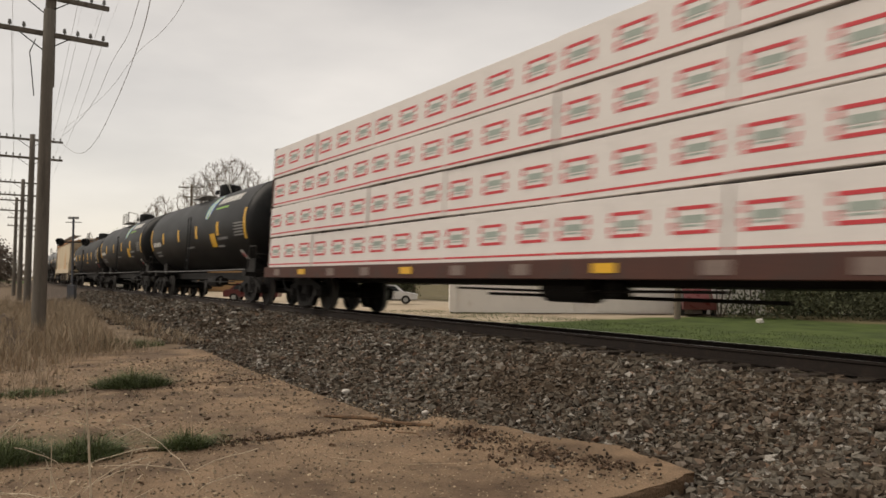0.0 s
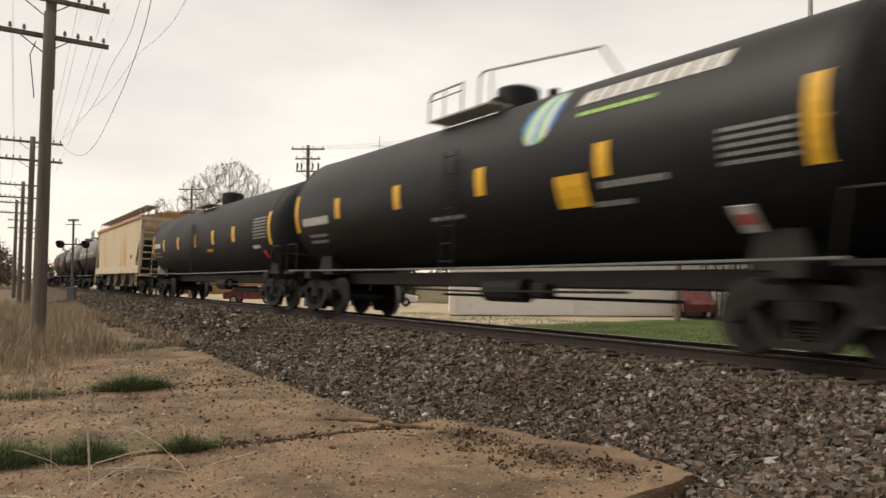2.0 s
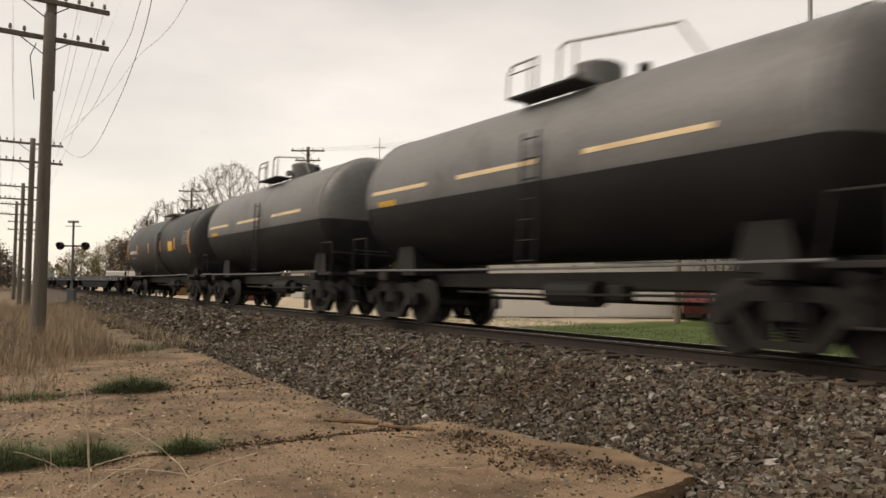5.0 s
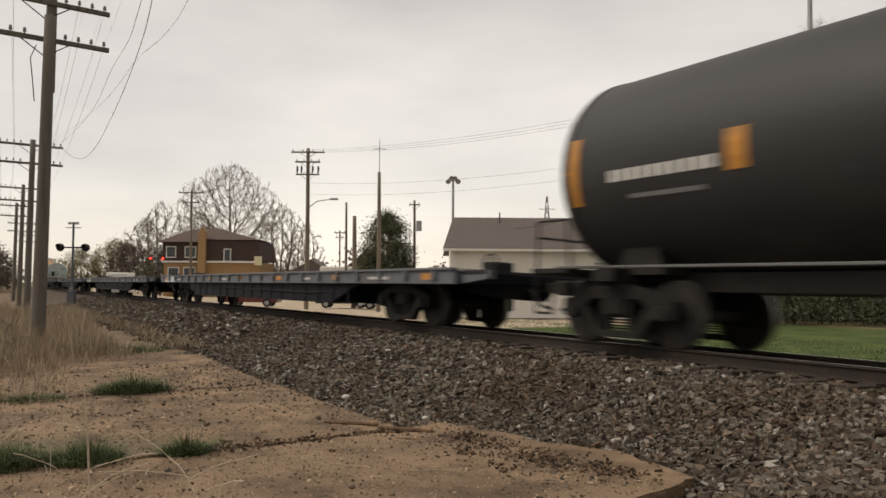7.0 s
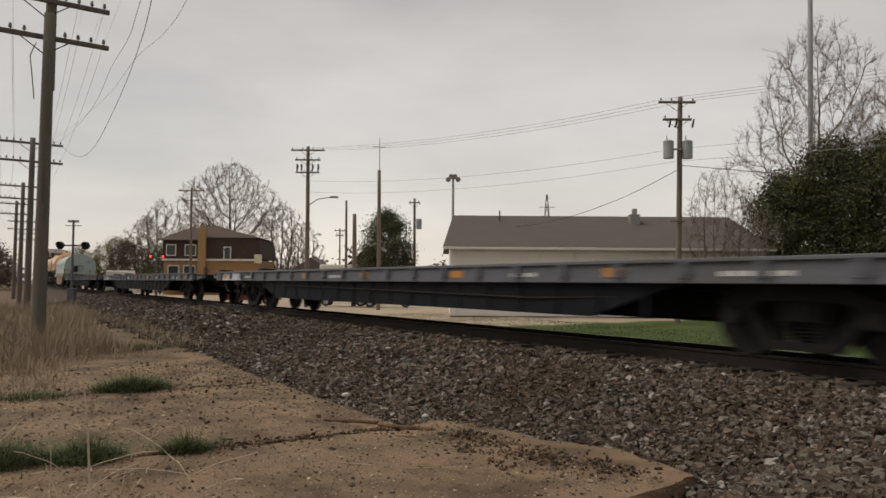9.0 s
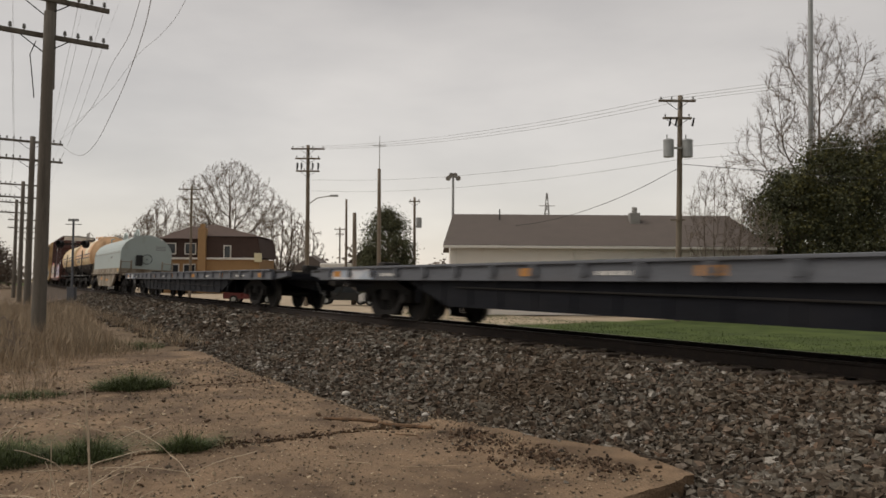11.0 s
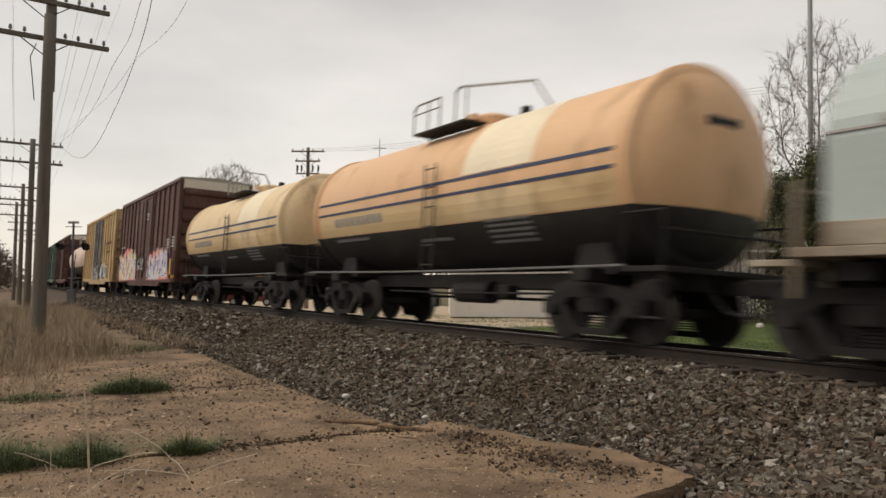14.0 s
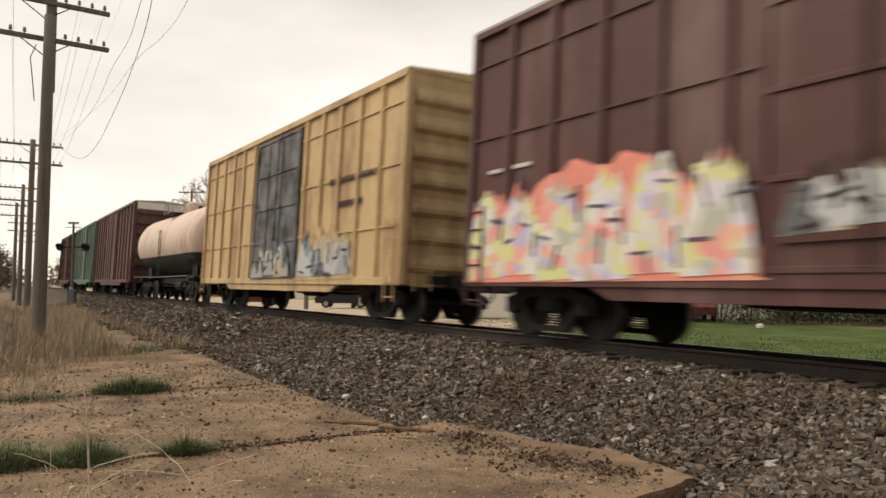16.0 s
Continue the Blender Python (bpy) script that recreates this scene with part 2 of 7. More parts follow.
DOOR_GREY = material("blackened_grey_door_paint", (0.16, 0.165, 0.165), 0.65, 0, 0.3, 1.2, 22, 0.04, (0.02, 0.02, 0.022), 0.72, 1.6)
END_WHITE = material("white_end_band_paint", (0.66, 0.62, 0.56), 0.6, 0, 0.1, 1, 25, 0.03, (0.35, 0.27, 0.2), 0.2, 2)
SPRAY_PINK = material("salmon_pink_spray_paint", (0.72, 0.25, 0.19), 0.6, 0, 0.2, 1.5, 20, 0.02, (0.8, 0.42, 0.25), 0.35, 1.2)
SPRAY_MIX = spray_paint("pastel_spray_letters", ((0.5, 0.46, 0.62), (0.62, 0.6, 0.6), (0.5, 0.48, 0.48), (0.38, 0.35, 0.58), (0.66, 0.64, 0.62), (0.5, 0.47, 0.66), (0.58, 0.55, 0.52)), 3.8)
SPRAY_INK = material("violet_black_spray_paint", (0.09, 0.08, 0.13), 0.6, 0, 0.3, 4, 30, 0.02)
SPRAY_LIME = spray_paint("yellow_green_spray_letters", ((0.6, 0.62, 0.27), (0.6, 0.58, 0.5), (0.74, 0.36, 0.3), (0.46, 0.42, 0.58), (0.66, 0.64, 0.6), (0.62, 0.6, 0.3), (0.72, 0.3, 0.26), (0.42, 0.44, 0.36), (0.6, 0.57, 0.62)), 4.6)
SPRAY_GREY = spray_paint("grey_white_spray_letters", ((0.3, 0.32, 0.33), (0.45, 0.46, 0.46), (0.1, 0.1, 0.11), (0.4, 0.35, 0.25), (0.2, 0.25, 0.28)), 1.6)
SPRAY_SKY = spray_paint("white_blue_spray_letters", ((0.55, 0.58, 0.62), (0.2, 0.32, 0.5), (0.6, 0.6, 0.62), (0.4, 0.45, 0.52)), 2.2)
WOOD_POLE = material("grey_weathered_pole_wood", (0.145, 0.128, 0.108), 0.9, 0, 0.3, 3, 30, 0.4, (0.06, 0.05, 0.04), 0.3, 2, (4, 4, 0.25))
WOOD_POLE_FAR = material("pale_weathered_pole_wood", (0.19, 0.155, 0.12), 0.9, 0, 0.25, 3, 30, 0.3, (0.1, 0.08, 0.06), 0.3, 2, (4, 4, 0.25))
INSULATOR = material("glazed_insulator", (0.16, 0.16, 0.15), 0.2, 0, 0.1, 8, 40, 0)
CABLE = material("black_cable", (0.06, 0.058, 0.056), 0.7, 0, 0.1, 4, 30, 0)
CABLE_FAR = material("dull_grey_wire", (0.34, 0.34, 0.34), 0.6, 0, 0.1, 4, 30, 0)
RAIL_SIDE = material("rust_brown_rail_steel", (0.03, 0.022, 0.018), 0.85, 0, 0.35, 3, 50, 0.1, (0.06, 0.04, 0.03), 0.25, 5)
TIE = material("creosoted_tie_wood", (0.05, 0.038, 0.03), 0.95, 0, 0.35, 3, 40, 0.5, (0.1, 0.085, 0.07), 0.35, 4, (4, 0.6, 2), island=0.3)
STONE = rubble("crushed_ballast_stone")
BED = material("dirty_ballast_fines", (0.062, 0.042, 0.029), 0.95, 0, 0.5, 6, 60, 0.6, (0.1, 0.075, 0.055), 0.4, 9)
CONCRETE = material("dusty_brown_concrete", (0.235, 0.16, 0.1), 0.95, 0, 0.6, 1.1, 55, 1.0, (0.085, 0.054, 0.033), 0.6, 1.4)
PEBBLE = material("scattered_pebbles", (0.27, 0.21, 0.145), 0.9, 0, 0.2, 20, 60, 0.2, island=0.85)
DEAD = material("dead_straw_grass", (0.31, 0.24, 0.165), 0.85, 0, 0.2, 2, 20, 0, island=0.35)
GREEN_BLADE = material("fresh_green_grass", (0.068, 0.09, 0.028), 0.7, 0, 0.25, 2, 20, 0, island=0.5)
LAWN_BLADE = material("spring_lawn_blades", (0.066, 0.095, 0.027), 0.7, 0, 0.2, 2, 20, 0, island=0.3)
BARK = material("grey_brown_bark", (0.12, 0.095, 0.075), 0.95, 0, 0.3, 3, 30, 0.4)
TWIG = material("pale_brown_twigs", (0.21, 0.17, 0.14), 0.95, 0, 0.25, 3, 30, 0)
BUD = material("yellow_green_spring_buds", (0.22, 0.19, 0.07), 0.8, 0, 0.3, 1, 20, 0, island=0.4)
CONIFER = material("dark_evergreen_leaves", (0.088, 0.094, 0.056), 0.8, 0, 0.5, 0.7, 20, 0, island=0.4, spec=0.15)
CONIFER_LIGHT = material("olive_evergreen_leaves", (0.09, 0.085, 0.032), 0.8, 0, 0.4, 0.8, 20, 0, island=0.4, spec=0.15)
SIDING = material("white_metal_siding", (0.74, 0.71, 0.67), 0.6, 0, 0.06, 0.6, 20, 0.03, (0.55, 0.5, 0.44), 0.15, 1)
SHINGLE = material("grey_brown_shingles", (0.12, 0.1, 0.09), 0.95, 0, 0.15, 1.2, 30, 0.3)
BROWN_SHINGLE = material("dark_brown_shingles", (0.062, 0.04, 0.034), 0.95, 0, 0.2, 1.5, 30, 0.3)
ROOF_BROWN = material("faded_brown_roof_shingles", (0.095, 0.066, 0.056), 0.95, 0, 0.2, 1.5, 30, 0.3)
CHALK_SIGN = material("pale_yellow_sign_face", (0.66, 0.6, 0.4), 0.5, 0, 0.1, 2, 20, 0.02)
TAN_BRICK = material("tan_brick", (0.34, 0.21, 0.105), 0.9, 0, 0.12, 3, 40, 0.2)
TRIM_WHITE = material("white_trim_paint", (0.7, 0.68, 0.64), 0.6, 0, 0.08, 2, 30, 0.02)
GLASS = material("dark_window_glass", (0.03, 0.035, 0.04), 0.08, 0, 0.1, 2, 20, 0, spec=0.6)
ALU = material("grey_painted_metal", (0.35, 0.36, 0.36), 0.45, 0.3, 0.12, 3, 30, 0.03)
RED_LAMP = glowing("lit_red_lamp", (1.0, 0.03, 0.02), 6.0)
DARK_PAINT = material("flat_black_paint", (0.02, 0.02, 0.02), 0.6, 0, 0.2, 4, 30, 0.02)
CAR_RED = material("dark_red_car_paint", (0.12, 0.03, 0.03), 0.3, 0, 0.1, 3, 30, 0, spec=0.5)
CAR_WHITE = material("white_car_paint", (0.6, 0.6, 0.6), 0.3, 0, 0.1, 3, 30, 0, spec=0.5)
RUBBER = material("black_rubber", (0.02, 0.02, 0.02), 0.8, 0, 0.2, 5, 40, 0.05)


def ground_material():
    """Bare dirt on the near side; lawn, pale gravel lot and rough field beyond the line."""
    m = bpy.data.materials.new("ground_dirt_lawn_gravel")
    m.use_nodes = True
    n, l = m.node_tree.nodes, m.node_tree.links
    b = n["Principled BSDF"]
    b.inputs["Roughness"].default_value, b.inputs["Specular IOR Level"].default_value = 0.95, 0.2
    co = n.new("ShaderNodeTexCoord")
    sp = n.new("ShaderNodeSeparateXYZ")
    l.new(co.outputs["Object"], sp.inputs[0])

    def noise_of(scale, detail=6):
        q = n.new("ShaderNodeTexNoise")
        q.inputs["Scale"].default_value, q.inputs["Detail"].default_value = scale, detail
        l.new(co.outputs["Object"], q.inputs["Vector"])
        return q.outputs["Fac"]

    def ramp_of(src, c0, c1, p0=0.35, p1=0.65):
        r = n.new("ShaderNodeValToRGB")
        r.color_ramp.elements[0].position, r.color_ramp.elements[1].position = p0, p1
        r.color_ramp.elements[0].color, r.color_ramp.elements[1].color = (*c0, 1), (*c1, 1)
        l.new(src, r.inputs[0])
        return r.outputs[0]

    def sum_of(op, a, c):
        q = n.new("ShaderNodeMath")
        q.operation = op
        for i, v in enumerate((a, c)):
            if isinstance(v, (int, float)):
                q.inputs[i].default_value = v
            else:
                l.new(v, q.inputs[i])
        return q.outputs[0]

    def mix_of(fac, a, c):
        q = n.new("ShaderNodeMix")
        q.data_type = "RGBA"
        l.new(fac, q.inputs["Factor"])
        l.new(a, q.inputs["A"])
        l.new(c, q.inputs["B"])
        return q.outputs["Result"]

    def step_of(v, lo, hi):
        q = n.new("ShaderNodeMapRange")
        q.inputs["From Min"].default_value, q.inputs["From Max"].default_value = lo, hi
        l.new(v, q.inputs["Value"])
        return q.outputs[0]

    wob = sum_of("MULTIPLY", noise_of(0.25), 4.0)
    dirt = ramp_of(noise_of(1.6, 8), (0.1, 0.07, 0.045), (0.21, 0.155, 0.105))
    lawn = ramp_of(noise_of(0.7, 8), (0.042, 0.062, 0.018), (0.08, 0.11, 0.03))
    lot = ramp_of(noise_of(0.6, 8), (0.36, 0.29, 0.21), (0.47, 0.39, 0.29))
    rough = ramp_of(noise_of(0.5, 8), (0.1, 0.085, 0.045), (0.16, 0.13, 0.07))
    x, y = sp.outputs[0], sp.outputs[1]
    edge = sum_of("ADD", sum_of("MULTIPLY", x, 1.0), sum_of("MULTIPLY", wob, 0.7))
    in_lot = step_of(edge, -26.2, -27.4)
    far_lot = step_of(sum_of("ADD", y, wob), 36.5, 38)
    side = sum_of("ADD", y, sum_of("MULTIPLY", wob, 0.2))
    over = step_of(side, 11.0, 11.6)
    near_line = step_of(side, 15.6, 17.2)
    park = sum_of("MULTIPLY", in_lot, near_line)
    col = mix_of(park, lawn, lot)
    col = mix_of(far_lot, col, rough)
    col = mix_of(over, dirt, col)
    l.new(col, b.inputs["Base Color"])
    bp = n.new("ShaderNodeBump")
    bp.inputs["Strength"].default_value, bp.inputs["Distance"].default_value = 0.5, 0.03
    l.new(noise_of(18), bp.inputs["Height"])
    l.new(bp.outputs[0], b.inputs["Normal"])
    return m


# ---- builders ----
def part(name, bm, mats, parent=None, label="", smooth=False, kind=""):
    me = bpy.data.meshes.new(name)
    bm.to_mesh(me)
    bm.free()
    if name.endswith(("stencil", "lettering", "stroke", "print", "walkway")):
        kind = "stuff"
    for m in mats if isinstance(mats, (list, tuple)) else [mats]:
        me.materials.append(m)
    if smooth:
        me.polygons.foreach_set("use_smooth", [True] * len(me.polygons))
    ob = new(name, me)
    ob.parent = parent
    return tagged(ob, label=label, kind=kind)


def again(name, ob, m, parent):
    """Another piece on the same mesh."""
    o = new(name, ob.data)
    o.parent = parent
    o.matrix_basis = m
    return o


def thing(name, label, category, group="", m=None, kind=""):
    ob = new(name)
    ob.empty_display_size = 0.2
    if m is not None:
        ob.matrix_basis = m
    return tagged(ob, label, category, group, kind)


def box(bm, x0, x1, y0, y1, z0, z1, bevel=0.0):
    m = Matrix.LocRotScale(((x0 + x1) / 2, (y0 + y1) / 2, (z0 + z1) / 2), None, (abs(x1 - x0), abs(y1 - y0), abs(z1 - z0)))
    vs = bmesh.ops.create_cube(bm, size=1, matrix=m)["verts"]
    if bevel:
        es = list({e for v in vs for e in v.link_edges})
        bmesh.ops.bevel(bm, geom=es, offset=bevel, segments=2, affect="EDGES", profile=0.5)
    return vs


def rod(bm, a, b, r0, r1=None, seg=8, caps=True):
    a, b = Vector(a), Vector(b)
    d = b - a
    m = Matrix.Translation((a + b) / 2) @ d.to_track_quat("Z", "Y").to_matrix().to_4x4()
    return bmesh.ops.create_cone(bm, cap_ends=caps, segments=seg, radius1=r0, radius2=r0 if r1 is None else r1, depth=d.length, matrix=m)["verts"]


def pipe(bm, pts, r, seg=6):
    for a, b in zip(pts, pts[1:]):
        rod(bm, a, b, r, r, seg)


def prism(bm, outline, y0, y1):
    """An outline in x and z, extruded along y."""
    a = [bm.verts.new((x, y0, z)) for x, z in outline]
    b = [bm.verts.new((x, y1, z)) for x, z in outline]
    bm.faces.new(a)
    bm.faces.new(b[::-1])
    for i in range(len(a)):
        j = (i + 1) % len(a)
        bm.faces.new((a[j], a[i], b[i], b[j]))


def profile_x(bm, section, x0, x1, cap=True):
    """A section in y and z, drawn out along x."""
    a = [bm.verts.new((x0, y, z)) for y, z in section]
    b = [bm.verts.new((x1, y, z)) for y, z in section]
    for i in range(len(a)):
        j = (i + 1) % len(a)
        bm.faces.new((a[i], a[j], b[j], b[i]))
    if cap:
        bm.faces.new(a[::-1])
        bm.faces.new(b)


def lathe_x(bm, prof, zc, seg=40, split=None):
    rings = []
    for x, r in prof:
        rings.append([bm.verts.new((x, -r * math.cos(2 * math.pi * k / seg), zc + r * math.sin(2 * math.pi * k / seg))) for k in range(seg)])
    for a, b in zip(rings, rings[1:]):
        for k in range(seg):
            j = (k + 1) % seg
            f = bm.faces.new((a[k], a[j], b[j], b[k]))
            f.smooth = True
    bm.faces.new(rings[0][::-1])
    bm.faces.new(rings[-1])
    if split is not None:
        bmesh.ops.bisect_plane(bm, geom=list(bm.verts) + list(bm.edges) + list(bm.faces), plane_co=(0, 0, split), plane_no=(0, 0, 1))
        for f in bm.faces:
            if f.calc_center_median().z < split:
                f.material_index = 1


def patch(bm, x0, x1, z0, z1, r, zc, lift=0.008):
    """A thin plate that hugs the near side of a tank, between two heights."""
    a0, a1 = math.asin((z0 - zc) / r), math.asin((z1 - zc) / r)
    steps = max(2, int((a1 - a0) / 0.12) + 1)
    rows = []
    for k in range(steps + 1):
        a = a0 + (a1 - a0) * k / steps
        for q in (r + lift, r - 0.01):
            rows.append([bm.verts.new((x, -q * math.cos(a), zc + q * math.sin(a))) for x in (x0, x1)])
    for k in range(steps):
        o, i, o2, i2 = rows[2 * k], rows[2 * k + 1], rows[2 * k + 2], rows[2 * k + 3]
        bm.faces.new((o[0], o[1], o2[1], o2[0]))
        bm.faces.new((o[0], o2[0], i2[0], i[0]))
        bm.faces.new((o[1], i[1], i2[1], o2[1]))
    bm.faces.new((rows[0][0], rows[1][0], rows[1][1], rows[0][1]))
    bm.faces.new((rows[-2][0], rows[-2][1], rows[-1][1], rows[-1][0]))


def lettering(bm, x0, x1, z, high, y, count, r=None, zc=0):
    """Unreadable stencil: a row of plain bars."""
    w = (x1 - x0) / count
    for k in range(count):
        if r:
            patch(bm, x0 + k * w, x0 + (k + 0.68) * w, z, z + high, r, zc, 0.006)
        else:
            box(bm, x0 + k * w, x0 + (k + 0.68) * w, y - 0.005, y + 0.02, z, z + high)


WHEEL_R = 0.47
WHEELSETS = []


def wheelset(parent, x):
    bm = bmesh.new()
    for s in (-1, 1):
        prof = ((0.07, 0.14), (0.075, 0.14), (0.075, 0.36), (0.07, 0.44), (0.07, WHEEL_R), (-0.05, WHEEL_R + 0.005), (-0.065, WHEEL_R + 0.028), (-0.08, WHEEL_R + 0.02),
                (-0.08, 0.42), (-0.02, 0.37), (-0.02, 0.16), (-0.08, 0.13))
        rings = [[bm.verts.new((r * math.cos(2 * math.pi * k / 28), s * (0.75 + d), r * math.sin(2 * math.pi * k / 28))) for k in range(28)] for d, r in prof]
        for i, (a, b) in enumerate(zip(rings, rings[1:])):
            for k in range(28):
                f = bm.faces.new((a[k], a[(k + 1) % 28], b[(k + 1) % 28], b[k]))
                f.material_index = 1 if i == 4 else 0
        bm.faces.new(rings[0])
        bm.faces.new(rings[-1])
        rod(bm, (0, s * 0.8, 0), (0, s * 1.06, 0), 0.1, 0.1, 10)
    rod(bm, (0, -0.8, 0), (0, 0.8, 0), 0.085, 0.085, 10)
    bmesh.ops.recalc_face_normals(bm, faces=bm.faces)
    ob = part("wheelset", bm, (WHEEL_STEEL, TREAD_STEEL), parent, "steel wheels on a turning axle")
    ob.matrix_basis = pose(x, 0, WHEEL_R)
    return ob


def truck(parent, x):
    """Two-axle freight truck: bolster with side frames, springs and wheelsets under it."""
    bm = bmesh.new()
    box(bm, -0.2, 0.2, -1.12, 1.12, 0.42, 0.66, 0.03)
    box(bm, -0.28, 0.28, -0.42, 0.42, 0.64, 0.86, 0.03)
    t = part("truck", bm, TRUCK_STEEL, parent, "grimy cast-steel freight truck")
    t.matrix_basis = pose(x, 0, 0)
    for s in (-1, 1):
        bm = bmesh.new()
        prism(bm, ((-1.12, 0.4), (-1.12, 0.64), (-0.82, 0.72), (-0.45, 0.84), (0.45, 0.84), (0.82, 0.72), (1.12, 0.64), (1.12, 0.4), (0.98, 0.36), (0.78, 0.5), (0.62, 0.56),
                   (0.5, 0.66), (-0.5, 0.66), (-0.62, 0.56), (-0.78, 0.5), (-0.98, 0.36)), s * 0.92, s * 1.1)
        prism(bm, ((-0.78, 0.5), (-0.62, 0.56), (-0.34, 0.2), (0.34, 0.2), (0.62, 0.56), (0.78, 0.5), (0.46, 0.1), (-0.46, 0.1)), s * 0.93, s * 1.09)
        for q in (-0.3, 0.24):
            box(bm, q, q + 0.07, s * 0.94, s * 1.08, 0.18, 0.68)
        bmesh.ops.recalc_face_normals(bm, faces=bm.faces)
        part("side_frame", bm, TRUCK_STEEL, t)
        bm = bmesh.new()
        for q in (-0.14, 0.0, 0.14):
            for k in range(5):
                rod(bm, (q, s * 1.0, 0.22 + k * 0.042), (q, s * 1.0, 0.244 + k * 0.042), 0.06, 0.06, 8)
        part("spring", bm, STEEL_DARK, t, kind="stuff")
        for q in (-0.89, 0.89):
            bm = bmesh.new()
            rod(bm, (q, s * 1.1, 0.47), (q, s * 1.17, 0.47), 0.11, 0.1, 12)
            part("bearing_cap", bm, WHEEL_STEEL, t)
    for q in (-0.89, 0.89):
        WHEELSETS.append(wheelset(t, q))
    return t


def coupler(parent, x, s):
    bm = bmesh.new()
    box(bm, x - s * 0.3, x + s * 0.35, -0.09, 0.09, 0.76, 0.94, 0.015)
    box(bm, x + s * 0.3, x + s * 0.62, -0.15, 0.15, 0.72, 0.98, 0.04)
    part("coupler", bm, TRUCK_STEEL, parent)
    bm = bmesh.new()
    pipe(bm, [(x, -0.45, 0.8), (x + s * 0.3, -0.45, 0.52), (x + s * 0.6, -0.42, 0.46)], 0.025)
    part("air_hose", bm, RUBBER, parent)


def underframe(parent, half, truck_in, mat=None, low=0.86):
    bm = bmesh.new()
    box(bm, -half + 0.1, half - 0.1, -0.42, 0.42, low - 0.06, 1.08, 0.01)
    for s in (-1, 1):
        box(bm, s * (half - truck_in) - 0.2, s * (half - truck_in) + 0.2, -1.35, 1.35, 0.9, 1.1, 0.01)
    part("centre_sill", bm, mat or STEEL_DARK, parent)
    for s in (-1, 1):
        coupler(parent, s * half, s)
        truck(parent, s * (half - truck_in))


def brake_gear(parent, x):
    bm = bmesh.new()
    rod(bm, (x - 0.6, -0.5, 0.72), (x + 0.6, -0.5, 0.72), 0.22, 0.22, 14)
    box(bm, x + 0.9, x + 1.25, -0.65, -0.35, 0.6, 0.86, 0.03)
    pipe(bm, [(x - 3.2, -0.75, 0.7), (x - 0.7, -0.7, 0.68), (x + 3.4, -0.75, 0.72)], 0.022)
    pipe(bm, [(x - 3.6, 0.3, 0.62), (x + 3.6, 0.3, 0.62)], 0.03)
    part("brake_rigging", bm, STEEL_DARK, parent)


def ladder(parent, x, y, z0, z1, axis="x", mat=None, wide=0.42):
    bm = bmesh.new()
    n = int((z1 - z0) / 0.35)
    for k in range(2):
        o = (k - 0.5) * wide
        p = (x + o, y) if axis == "x" else (x, y + o)
        rod(bm, (*p, z0), (*p, z1), 0.02, 0.02, 6)
    for k in range(n + 1):
        z = z0 + 0.1 + k * (z1 - z0 - 0.2) / max(1, n)
        a = (x - wide / 2, y, z) if axis == "x" else (x, y - wide / 2, z)
        b = (x + wide / 2, y, z) if axis == "x" else (x, y + wide / 2, z)
        rod(bm, a, b, 0.014, 0.014, 6)
    return part("ladder", bm, mat or STEEL_DARK, parent)


